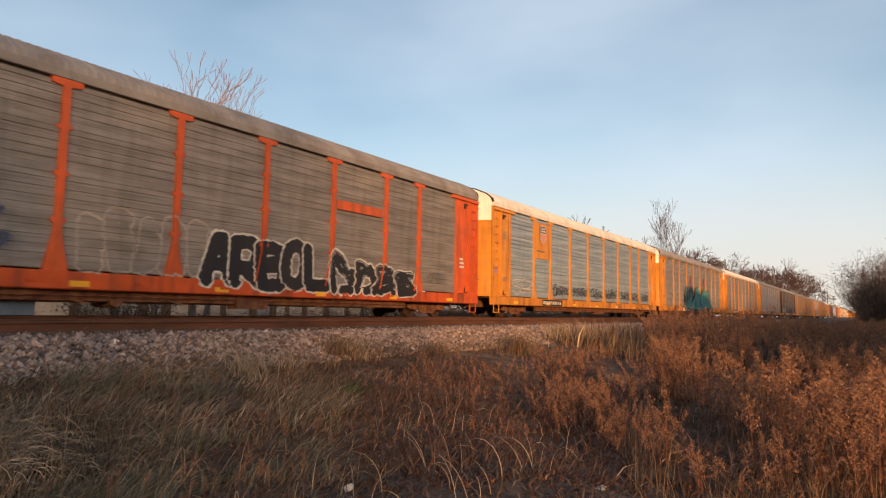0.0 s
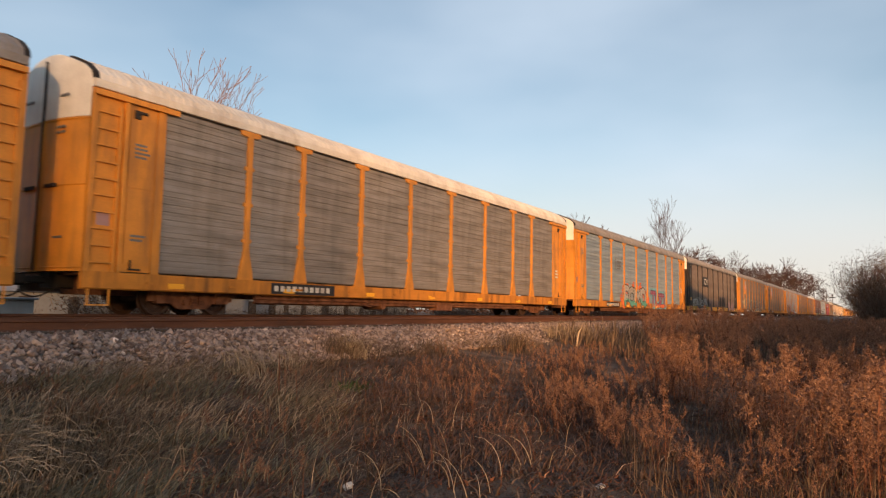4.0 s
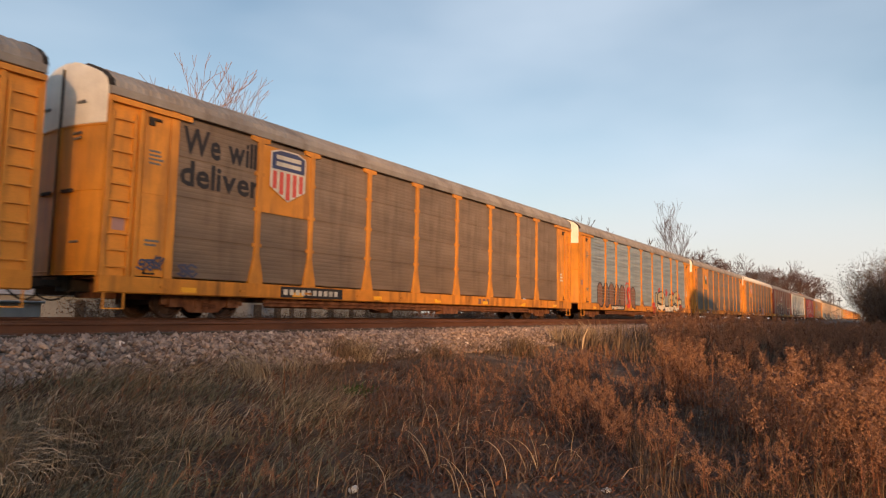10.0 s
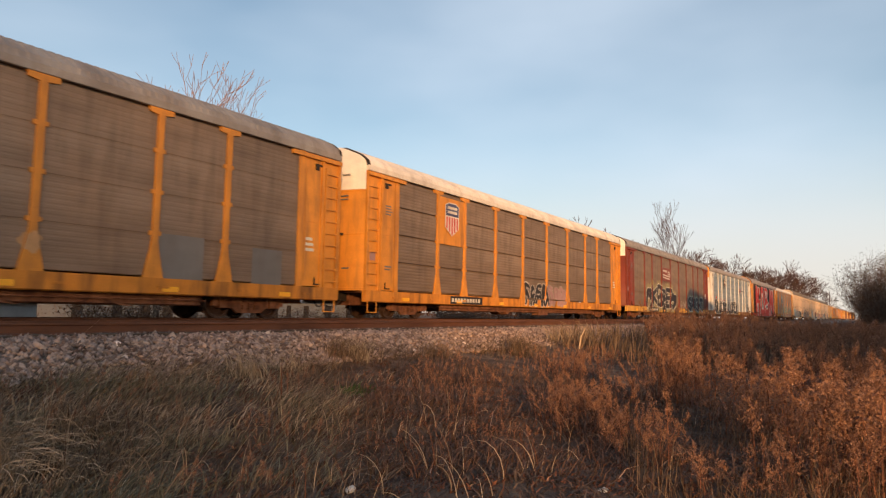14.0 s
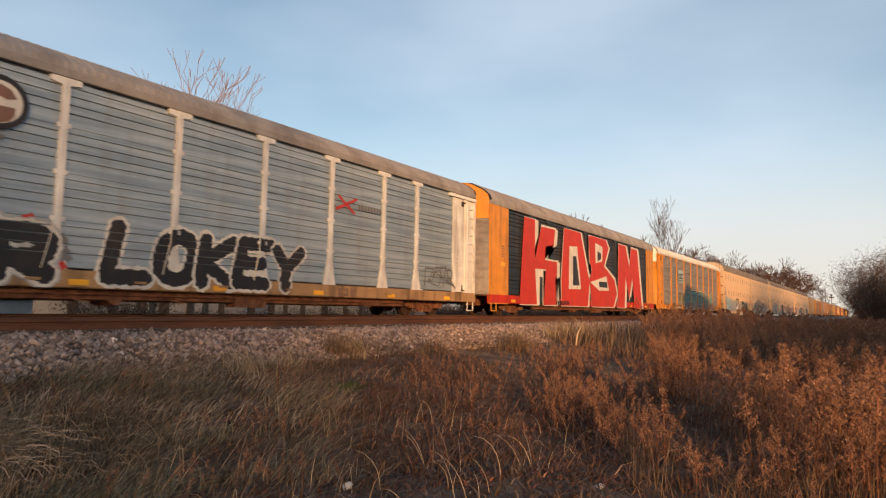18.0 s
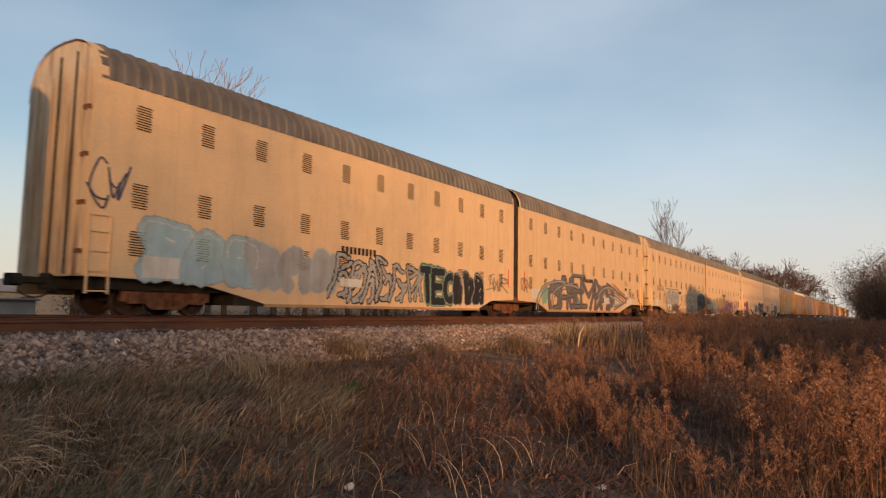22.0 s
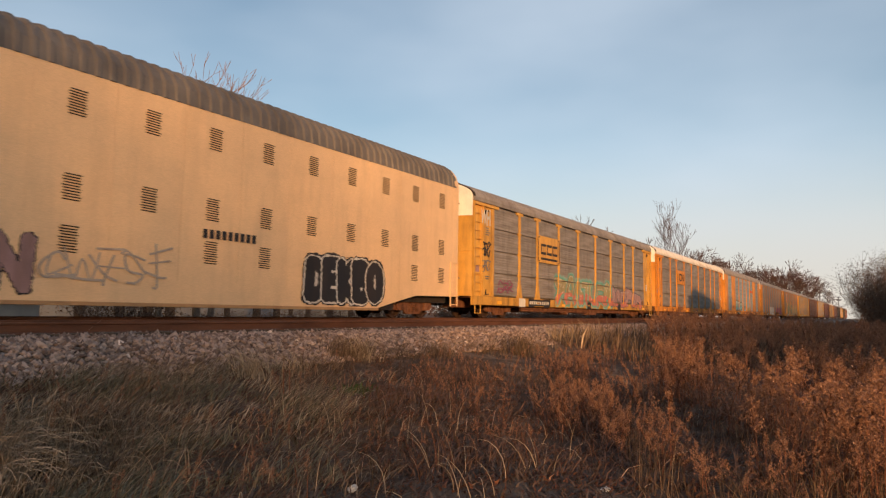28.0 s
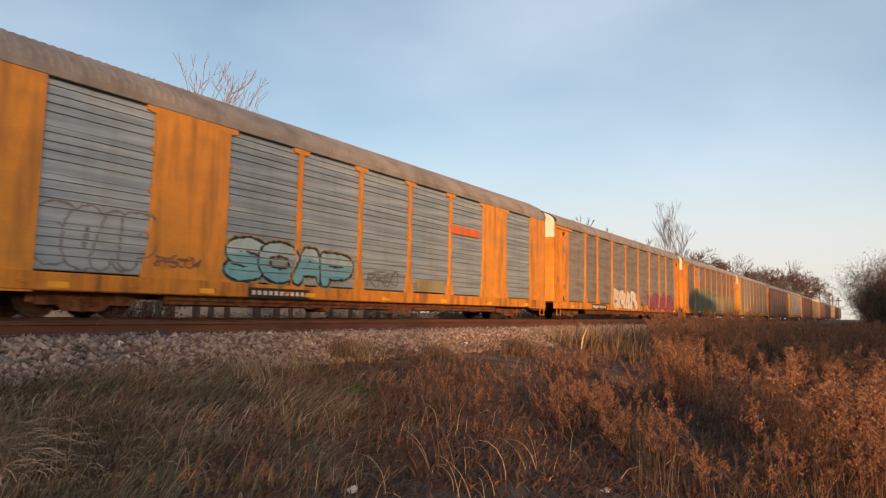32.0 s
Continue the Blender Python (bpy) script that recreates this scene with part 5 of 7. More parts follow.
def shield(car, x0, x1, z0, z1):
    """A plain shield: a dark blue head over red and white stripes."""
    w, h = x1 - x0, z1 - z0
    cx = (x0 + x1) / 2
    flat(car, "shield", [(x0, z0 + 0.25 * h), (cx, z0), (x1, z0 + 0.25 * h), (x1, z1 - 0.08 * h), (cx + 0.25 * w, z1), (cx - 0.25 * w, z1), (x0, z1 - 0.08 * h)], "pwhite", "red, white and blue shield emblem", FRONT - 0.006)
    s = Shape()
    for i in range(5):
        a = x0 + w * (0.07 + 0.185 * i)
        lo = z0 + 0.25 * h * abs((a + 0.05 * w - cx) / (w / 2)) + 0.03 * h
        s.add([(a, FRONT - 0.011, lo), (a + 0.11 * w, FRONT - 0.011, lo), (a + 0.11 * w, FRONT - 0.011, z0 + 0.56 * h), (a, FRONT - 0.011, z0 + 0.56 * h)], [(0, 1, 2, 3)])
    part("shield_stripes", s.mesh("shield_stripes", MAT["flagred"]), car)
    flat(car, "shield_head", [(x0 + 0.04 * w, z0 + 0.60 * h), (x1 - 0.04 * w, z0 + 0.60 * h), (x1 - 0.04 * w, z1 - 0.10 * h), (cx + 0.23 * w, z1 - 0.03 * h), (cx - 0.23 * w, z1 - 0.03 * h), (x0 + 0.04 * w, z1 - 0.10 * h)], "flagblue", "", FRONT - 0.011)
    s = Shape()
    for z in (0.67, 0.80):
        s.add([(x0 + 0.15 * w, FRONT - 0.016, z0 + z * h), (x1 - 0.15 * w, FRONT - 0.016, z0 + z * h), (x1 - 0.15 * w, FRONT - 0.016, z0 + (z + 0.08) * h), (x0 + 0.15 * w, FRONT - 0.016, z0 + (z + 0.08) * h)], [(0, 1, 2, 3)])
    part("shield_marking", s.mesh("shield_marking", MAT["pwhite"]), car)


def bracket_sign(car, x0, x1, z0, z1, mat, plate=None):
    """A bracketed sign with block marks."""
    if plate:
        rect(car, "sign_plate", x0 - 0.1, x1 + 0.1, z0 - 0.08, z1 + 0.08, plate, "painted sign panel", FRONT - 0.002)
    s = Shape()
    h = z1 - z0
    y = FRONT - 0.007
    for a, b in ((x0, 1), (x1, -1)):
        ribbon(s, [(a + b * 0.18, z0), (a, z0), (a, z1), (a + b * 0.18, z1)], 0.06, y)
    w = (x1 - x0 - 0.5) / 3
    for i in range(3):
        a = x0 + 0.25 + i * w
        ribbon(s, [(a + w * 0.9, z0 + 0.68 * h), (a + w * 0.15, z0 + 0.68 * h), (a + w * 0.15, z0 + 0.34 * h), (a + w * 0.9, z0 + 0.34 * h)], 0.15, y)
    s.add([(x0 + 0.3, y, z0 + 0.06 * h), (x1 - 0.3, y, z0 + 0.06 * h), (x1 - 0.3, y, z0 + 0.15 * h), (x0 + 0.3, y, z0 + 0.15 * h)], [(0, 1, 2, 3)])
    part("sign_marking", s.mesh("sign_marking", MAT[mat]), car)


def worm_sign(car, x0, x1, z0, z1, mat):
    """A thick winding line, as on a railway emblem."""
    s = Shape()
    w, h = x1 - x0, z1 - z0
    ribbon(s, [(x0 + 0.46 * w, z1), (x0 + 0.1 * w, z1), (x0, z1 - 0.15 * h), (x0, z0 + 0.15 * h), (x0 + 0.1 * w, z0), (x0 + 0.46 * w, z0), (x0 + 0.52 * w, z0 + 0.1 * h), (x0 + 0.54 * w, z1), (x0 + 0.66 * w, z1), (x0 + 0.86 * w, z0), (x1, z0), (x1, z1)], 0.13, FRONT - 0.009)
    part("sign_marking", s.mesh("sign_marking", MAT[mat]), car)


MOVERS = []      # (car, x of its origin at t = 0)
SPINNERS = []    # (wheelset, its x in the world at t = 0, local place)


def running_gear(car, x, x_world, near=True):
    b = part("bogie", cached("bogie", bogie_mesh), car, "rusty cast steel truck", at=(x, 0, 0))
    for d in (-0.89, 0.89):
        w = part("wheelset", cached("wheelset", wheelset_mesh), b, "steel wheels on an axle", at=(d, 0, 0.425))
        if near:
            SPINNERS.append((w, x_world + x + d, (d, 0, 0.425)))


def autorack(x, label, frame="yellow", screen="galv", style="slots", roof="roof", end=None, cap="endwhite", solid=(), smooth=False, sill=None, plate=True, door=None, near=True, sill_gap=False, posts=None):
    """One enclosed auto carrier, its leading corner at x when the clip starts."""
    car = thing("autorack_car", label, "freight car", "auto carriers of the freight train", at=(x, TRACK_Y, 0))
    MOVERS.append((car, x))
    STYLES[car.name] = style
    fm, em = MAT[frame], MAT[end or frame]
    part("underframe", cached("underframe", frame_mesh), car)
    part("side_sill", cached(("sill", sill or frame), lambda: sill_mesh(MAT["sill_" + (sill or frame)])), car)
    part("far_wall", cached(("farwall", screen), lambda: Shape().box(0.06, LENGTH - 0.06, SIDE - 0.08, SIDE, 0.55, 5.4).mesh("far_wall", MAT[screen])), car)
    apex = 6.29 if smooth else 6.13
    part("roof", cached(("roof", roof, apex), lambda: roof_mesh(LENGTH - 0.1, rack_arc(apex), 0.21, 0.013, MAT[roof], 0.05)), car, "ribbed curved steel roof")
    part("eave", cached(("eave", roof, frame), lambda: Shape().box(0.0, LENGTH, -SIDE - 0.02, -SIDE + 0.10, 5.20, 5.40, 0.012).mesh("eave", MAT[roof if not smooth else frame])), car)
    for i in range(9):
        w = BAYS[i + 1] - BAYS[i]
        if i in solid:
            part("side_panel", cached(("panel", i, frame), lambda: Shape().box(0, w, -SIDE, -SIDE + 0.06, 0.98, 5.20).box(w / 2 - 0.015, w / 2 + 0.015, -SIDE - 0.008, -SIDE, 1.0, 5.18).mesh("side_panel", fm)), car, at=(BAYS[i], 0, 0))
        else:
            part("screen", cached(("screen", round(w, 2), style, screen), lambda: screen_mesh(w, style, MAT[screen])), car, at=(BAYS[i], 0, 0))
    for i in range(1, 9):
        part("post", cached(("post", posts or frame), lambda: post_mesh(MAT[posts or frame])), car, at=(BAYS[i], 0, 0))
    for mirror in (False, True):
        at = (LENGTH, 0, 0) if mirror else (0, 0, 0)
        pieces = [("end_door", cached(("end", end or frame, -1), lambda: end_leaf_mesh(em, -1))), ("end_door", cached(("end", end or frame, 1), lambda: end_leaf_mesh(em, 1))),
                  ("end_cap", cached(("cap", cap, apex), lambda: cap_mesh(MAT[cap], apex))), ("roof_rim", cached(("rim", apex), lambda: rim_mesh(apex))),
                  ("door_rod", cached("rod", lambda: Shape().box(-0.345, -0.30, -0.022, 0.022, 1.0, 5.95).mesh("door_rod", MAT["dark"])))]
        if smooth:
            pieces += [("corner_panel", cached(("smooth", frame), lambda: smooth_corner_mesh(fm)))]
        else:
            pieces += [("corner_panel", cached(("corner", frame), lambda: corner_mesh(fm))), ("ladder", cached(("ladder", frame), lambda: ladder_mesh(fm))),
                       ("side_door", cached(("sdoor", door or frame), lambda: side_door_mesh(MAT[door or frame]))),
                       ("header", cached(("header", frame), lambda: Shape().box(0.0, 2.15, -SIDE - 0.05, -SIDE + 0.08, 5.03, 5.16).mesh("header", fm)))]
        pieces += [("stirrup_step", cached(("step", frame), lambda: step_mesh(fm))), ("coupler", cached("coupler", coupler_mesh)), ("air_hose", cached("hose", hose_mesh))]
        for nm, me in pieces:
            p = part(nm, me, car, at=at)
            if nm == "ladder":
                rung = cached(("rung", frame), lambda: Shape().box(0.13, 0.63, -SIDE - 0.005, -SIDE + 0.03, -0.02, 0.02).mesh("rung", fm))
                for i in range(10):
                    part("rung", rung, p, at=(0, 0, 1.20 + 0.385 * i))
            if mirror:
                p.scale = (-1, 1, 1)
            if nm == "end_cap":
                bar = cached("lockbar", lambda: Shape().box(-0.05, 0.03, -0.22, 0.22, -0.04, 0.04).mesh("lock_bar", MAT["dark"]))
                for y in (-0.45, 0.45):
                    part("lock_bar", bar, p, "dark steel lock bar", at=(leaf_x(y), y, 2.95))
                mark = cached("endmark", lambda: Shape().box(-0.03, 0.0, -0.17, 0.17, -0.025, 0.025).mesh("stencil_line", MAT["pgrey"]))
                for y, z in ((-0.7, 4.30), (-0.7, 4.18), (-0.75, 5.05), (0.7, 5.05), (-0.8, 1.75)):
                    part("stencil_line", mark, p, at=(leaf_x(y) - 0.012, y, z))
            if nm == "corner_panel" and not smooth:
                for x0, x1 in ((0.0, 0.06), (0.76, 0.86)):
                    part("corner_post", cached(("cpost", frame, x0), lambda: Shape().box(x0, x1, -SIDE - 0.01, -SIDE + 0.12, 0.98, 5.03).mesh("corner_post", fm)), p)
            if nm == "corner_panel" and smooth:
                for z in (1.2, 1.55, 1.9, 2.2):
                    part("grab_iron", cached(("grab", frame), lambda: Shape().box(0.08, 0.60, -SIDE - 0.03, -SIDE, 0, 0.025).mesh("grab_iron", fm)), p, at=(0, 0, z))
    for xx in (3.15, LENGTH - 3.15):
        running_gear(car, xx, x, near)
    for i in range(7):
        if not (sill_gap and i % 2):
            part("reflector", cached("reflector", lambda: Shape().box(-0.22, 0.22, -SIDE - 0.032, -SIDE - 0.018, 0.66, 0.79).mesh("reflector", MAT["reflector"])), car, "yellow reflector plate", at=(2.3 + 3.75 * i, 0, 0))
    for i in range(6):
        part("brace", cached("brace", brace_mesh), car, at=(7.2 + 2.5 * i, 0, 0))
    if not smooth:
        for xx in (1.0, 25.95):
            part("door_bracket", cached("dbracket", lambda: Shape().box(0, 0.14, -SIDE - 0.01, -SIDE + 0.05, 4.70, 4.90).box(0.02, 0.32, -SIDE + 0.0, -SIDE + 0.05, 4.84, 4.90).mesh("door_bracket", MAT["dark"])), car, "dark steel door bracket", at=(xx, 0, 0))
            part("door_handle", cached("dhandle", lambda: Shape().box(0, 0.30, -SIDE, -SIDE + 0.04, 1.06, 1.10).box(0.02, 0.05, -SIDE, -SIDE + 0.04, 1.06, 1.3).mesh("door_handle", MAT["dark"])), car, "dark steel handle", at=(xx + 0.05, 0, 0))
    if plate:
        number_plate(car)
    lines(car, 1.05, 1.50, 3.75, 4.15, 4, "pgrey", -SIDE + 0.026)
    lines(car, 1.05, 1.50, 1.75, 1.95, 2, "pgrey", -SIDE + 0.026)
    rect(car, "placard", 0.25, 0.55, 2.05, 2.35, "ppink", "faded hazard sticker", -SIDE + 0.055)
    lines(car, 25.62, 26.02, 2.1, 2.6, 3, "pwhite", -SIDE + 0.026)
    return car


# ---- tall smooth-sided articulated carriers ----
MAX_L = 20.75


def max_wall_mesh():
    """A smooth tall side wall, cut up at both ends over the trucks, with upright panel joints."""
    pts = [(0.0, 0.90), (2.9, 0.86), (3.6, 0.72), (5.3, 0.34), (MAX_L - 3.4, 0.34), (MAX_L - 2.2, 0.72), (MAX_L, 0.80), (MAX_L, 5.46), (0.0, 5.46)]
    s = Shape().plate(pts, -SIDE, -SIDE + 0.07)
    return s.mesh("side_wall", MAT["cream"])


def vent_mesh():
    """A louvre of ten thin slats, pressed out in a slant."""
    s = Shape()
    for i in range(10):
        z = 0.0 + 0.062 * i
        d = 0.025 * math.sin(i * 2.3)
        x0, x1 = -0.20 + d, 0.18 + d
        s.add([(x0, -SIDE - 0.010, z), (x1, -SIDE - 0.010, z - 0.012), (x1, -SIDE - 0.010, z + 0.016), (x0, -SIDE - 0.010, z + 0.028)], [(0, 1, 2, 3)])
        s.add([(x0 - 0.01, -SIDE - 0.010, z + 0.028), (x1 + 0.01, -SIDE - 0.010, z + 0.016), (x1 + 0.01, -SIDE - 0.028, z + 0.006), (x0 - 0.01, -SIDE - 0.028, z + 0.018)], [(0, 1, 2, 3)])
    return s.mesh("vent", MAT["dark"])


def max_end_mesh():
    s = Shape()
    arc = roof_arc(5.46, 6.52, 10, SIDE - 0.06)
    s.extrude([(-SIDE + 0.06, 0.9), *arc, (SIDE - 0.06, 0.9)], 0.02, 0.14)
    return s.mesh("end_door", MAT["endcream"])


def max_band_mesh():
    """The pale hoop at the edge of the roof."""
    arc = roof_arc(5.30, 6.58, 12, SIDE + 0.012)
    s = Shape()
    m = len(arc)
    v = [(x, *p) for x in (0.0, 0.32) for p in arc]
    s.add(v, [(j, m + j, m + j + 1, j + 1) for j in range(m - 1)])
    return s.mesh("roof_hoop", MAT["cream"])


def bellows_mesh():
    s = Shape()
    for i in range(4):
        s.extrude([(-SIDE + 0.12, 0.95), *roof_arc(5.4, 6.45, 8, SIDE - 0.14 + 0.05 * (i % 2)), (SIDE - 0.12, 0.95)], -0.05 + 0.19 * i, 0.13 + 0.19 * i)
    return s.mesh("bellows", MAT["dark"])


def automax(x, label, second):
    """Two tall units on a shared middle truck, the second unit's corner at x + second."""
    car = thing("articulated_autorack", label, "freight car", "tall auto carriers of the freight train", at=(x, TRACK_Y, 0))
    MOVERS.append((car, x))
    for k, off in enumerate((0.0, second + MAX_L)):
        def place(nm, me, lb="", dx=0.0):
            p = part(nm, me, car, lb, at=(off + (dx if not k else -dx), 0, 0))
            if k:
                p.scale = (-1, 1, 1)
            return p
        place("side_wall", cached("maxwall", max_wall_mesh), "smooth cream-painted steel wall")
        place("roof", cached("maxroof", lambda: roof_mesh(MAX_L - 0.3, roof_arc(5.46, 6.52), 0.34, 0.045, MAT["roofmax"], 0.15)), "grey-brown ribbed roof")
        place("far_wall", cached("maxfar", lambda: Shape().box(0.02, MAX_L - 0.02, SIDE - 0.07, SIDE, 0.5, 5.46).mesh("far_wall", MAT["cream"])))
        for i in range(12):
            place("panel_joint", cached("maxjoint", lambda: Shape().box(-0.012, 0.012, -SIDE - 0.006, -SIDE, 0.92, 5.44).mesh("panel_joint", MAT["cream"])), dx=0.36 + 1.82 * i)
        ed = place("end_door", cached("maxend", max_end_mesh))
        for y in (-1.42, -1.02, -0.30, 0.30, 1.0):
            part("door_rib", cached("maxrib", lambda: Shape().box(-0.05, 0.02, 0, 0.05, 0.95, 5.7).mesh("door_rib", MAT["endcream"])), ed, at=(0, y, 0))
        for z in (1.4, 2.5, 3.6, 4.7):
            part("hinge", cached("maxhinge", lambda: Shape().box(-0.07, 0.02, -1.46, -1.22, 0, 0.10).mesh("hinge", MAT["rust"])), ed, "rusty hinge", at=(0, 0, z))
        for y, w in ((-0.72, 0.05), (0.02, 0.06)):
            part("door_gap", cached(("maxgap", w), lambda: Shape().box(-0.012, 0.03, 0, w, 0.95, 6.2).mesh("door_gap", MAT["dark"])), ed, "dark gap between the door leaves", at=(0, y, 0))
        place("roof_hoop", cached("maxband", max_band_mesh))
        place("roof_hoop", cached("maxband", max_band_mesh), dx=MAX_L - 0.32)
        place("underframe", cached("maxframe", lambda: Shape().box(0.4, MAX_L - 0.1, -1.2, 1.2, 0.62, 0.9).box(4.2, MAX_L - 2.4, -1.45, 1.45, 0.30, 0.6).mesh("underframe", MAT["dark"])))
        place("bottom_rail", cached("maxrail", lambda: Shape().box(5.2, MAX_L - 3.3, -SIDE - 0.03, -SIDE + 0.02, 0.27, 0.36, 0.01).mesh("bottom_rail", MAT["ptan"])))
        place("coupler", cached("coupler", coupler_mesh))
        place("air_hose", cached("hose", hose_mesh))
        place("ladder", cached("maxladder", lambda: Shape().box(0.05, 0.09, -SIDE - 0.05, -SIDE, 0.5, 2.3).box(0.55, 0.59, -SIDE - 0.05, -SIDE, 0.5, 2.3).box(0.09, 0.55, -SIDE - 0.05, -SIDE - 0.02, 1.0, 1.03).box(0.09, 0.55, -SIDE - 0.05, -SIDE - 0.02, 1.45, 1.48).box(0.09, 0.55, -SIDE - 0.05, -SIDE - 0.02, 1.9, 1.93).box(0.09, 0.55, -SIDE - 0.05, -SIDE - 0.02, 2.27, 2.30).box(0.09, 0.55, -SIDE - 0.05, -SIDE - 0.02, 0.55, 0.58).mesh("ladder", MAT["cream"])))
        place("handrail", cached("maxhand", lambda: Shape().box(0.02, 0.07, -SIDE - 0.04, -SIDE - 0.01, 1.4, 2.25).mesh("handrail", MAT["porange"])), "orange grab iron", dx=MAX_L - 0.6)
        for i in range(11):
            for z in (4.46, 2.56, 1.42):
                if z < 2 and (i * 7 + k * 3) % 5 == 4:
                    continue
                part("vent", cached("vent", vent_mesh), car, at=((off + 1.24 + 1.82 * i) if not k else (second + 1.30 + 1.82 * i), 0, z))
        rect(car, "inspection_notice", 1.4 + k * (second + 0.0), 2.4 + k * second, 0.92, 1.45, "pwhite", "white notice panel")
        running_gear(car, 2.45 if not k else second + MAX_L - 2.45, x)
    mid = (MAX_L + second) / 2
    part("bellows", cached("bellows", bellows_mesh), car, "black rubber bellows between the units", at=(MAX_L - 0.05, 0, 0))
    running_gear(car, mid, x)
    s = Shape().plate([(-2.3, 0.86), (-1.5, 0.98), (1.5, 0.98), (2.3, 0.86), (1.7, 0.70), (-1.7, 0.70)], -SIDE + 0.1, -SIDE + 0.2)
    part("articulation_beam", s.mesh("articulation_beam", MAT["rust"]), car, at=(mid, 0, 0))
    return car


# ---- car by car, from the head of the visible train ----
c = autorack(-2.15, "orange auto carrier with grey ribbed screens and black graffiti", "orange", "slate", "soft", "roof")
spray(c, "?????", 9.7, 13.2, 1.0, 2.45, None, "pfaint", 3, fat=0.20, rim=0.045, wild=0.5)
spray(c, "ARBOL", 13.0, 17.6, 0.72, 2.35, "pblack", "pwhite", 4, "black bubble letters with a white outline", fat=0.25, rim=0.055, wild=0.5, over=1.3)
spray(c, "????", 17.9, 22.3, 0.70, 2.35, "pblack", "pwhite", 7, "black spray letters with white edges", fat=0.19, rim=0.05, wild=0.9, over=1.4, fall=0.4, shine="plgrey")
part("graffiti", scrawl_mesh(23.2, 24.3, 1.4, 1.85, MAT["pgrey"], 7, 0.04), c)
part("graffiti", scrawl_mesh(6.2, 8.3, 1.2, 2.2, MAT["pdblue"], 8, 0.08), c)
part("side_bar", Shape().box(17.95, 20.3, -SIDE - 0.03, -SIDE, 3.55, 3.85).mesh("side_bar", MAT["orange"]), c, "orange patch plate")

c = autorack(26.43, "yellow auto carrier with blue-grey screens and a shield emblem", "yellow", "galv", "slots", "roofwhite")
rect(c, "emblem_panel", 4.5, 6.5, 3.1, 5.0, "yellow", "yellow sign panel", -SIDE + 0.02)
shield(c, 5.06, 5.84, 3.87, 4.86)
lines(c, 4.75, 6.25, 3.45, 3.6, 1, "pbrown", -SIDE + 0.01)
part("graffiti", scrawl_mesh(1.95, 4.2, 1.15, 2.05, MAT["pwhite"], 11, 0.045), c, "white spray scrawl")
for i, (a, b) in enumerate(((6.8, 8.9), (9.6, 11.8), (12.5, 14.5), (15.3, 17.4), (18.2, 20.2), (20.9, 22.2), (22.9, 24.9))):
    part("graffiti", scrawl_mesh(a, b, 1.25, 1.85, MAT["pblack"], 20 + i, 0.05), c, "black spray scrawl")
bars(c, 17.3, 18.3, 0.66, 0.90, 3, "pbrown")

c = autorack(55.08, "yellow auto carrier with dusty grey screens and teal graffiti", "yellow", "slate", "soft", "roof", plate=False)
rect(c, "painted_band", 8.2, 20.8, 0.55, 1.02, "pdteal", "teal paint over the sill", FRONT - 0.002)
TEAL = (((8.0, 1.05), (8.35, 1.3), (8.45, 1.65), (8.35, 2.4), (9.05, 2.95), (9.25, 2.75), (9.2, 1.9), (9.3, 1.35), (9.1, 0.9), (8.2, 0.9)),
        ((9.05, 0.9), (9.4, 1.9), (9.85, 1.85), (10.2, 1.6), (10.45, 2.15), (10.4, 2.6), (11.1, 3.15), (11.3, 2.9), (11.3, 1.7), (11.7, 1.7), (11.55, 0.85), (9.9, 0.85)),
        ((11.5, 0.85), (11.75, 1.75), (12.2, 2.05), (12.05, 2.3), (12.5, 2.0), (12.45, 2.65), (13.6, 3.1), (14.6, 2.6), (14.75, 1.95), (15.1, 0.9)),
        ((14.85, 0.9), (14.75, 1.95), (15.5, 2.4), (15.25, 2.95), (15.9, 2.45), (16.0, 2.65), (16.5, 3.1), (17.15, 2.7), (17.25, 0.95)),
        ((17.1, 0.95), (17.15, 2.65), (18.05, 2.8), (18.55, 2.95), (18.9, 2.45), (19.1, 1.45), (20.1, 1.05)))
for k, pts in enumerate(TEAL):
    part("graffiti_outline", poly_mesh("graffiti_outline", swell(pts, 0.11), MAT["pcoral"], FRONT - 0.001 - 0.0004 * k), c, "coral spray outline")
    part("graffiti_shadow", poly_mesh("graffiti_shadow", swell(pts, 0.055), MAT["pblack"], FRONT - 0.006 - 0.0004 * k), c, "black spray edge")
    part("graffiti", poly_mesh("graffiti", swell(pts, -0.01), MAT["pteal"], FRONT - 0.011 - 0.0004 * k), c, "teal angular graffiti letter")
for pts in (((9.0, 2.9), (9.25, 2.7), (9.2, 1.9), (9.05, 1.1), (8.65, 1.05), (8.95, 1.7), (8.95, 2.4)), ((11.05, 3.05), (11.3, 2.9), (11.3, 1.7), (10.85, 1.5), (11.05, 2.25)),
            ((12.45, 1.9), (12.75, 1.55), (12.6, 0.9), (12.3, 1.1)), ((14.45, 1.7), (14.75, 1.9), (14.95, 1.1), (14.6, 1.2)), ((18.55, 2.85), (18.85, 2.4), (18.95, 1.6), (18.6, 1.3), (18.65, 2.2))):
    part("graffiti_shadow", poly_mesh("graffiti_shadow", pts, MAT["pblack"], FRONT - 0.0155), c, "black spray shadow")
strokes = Shape()
shine = Shape()
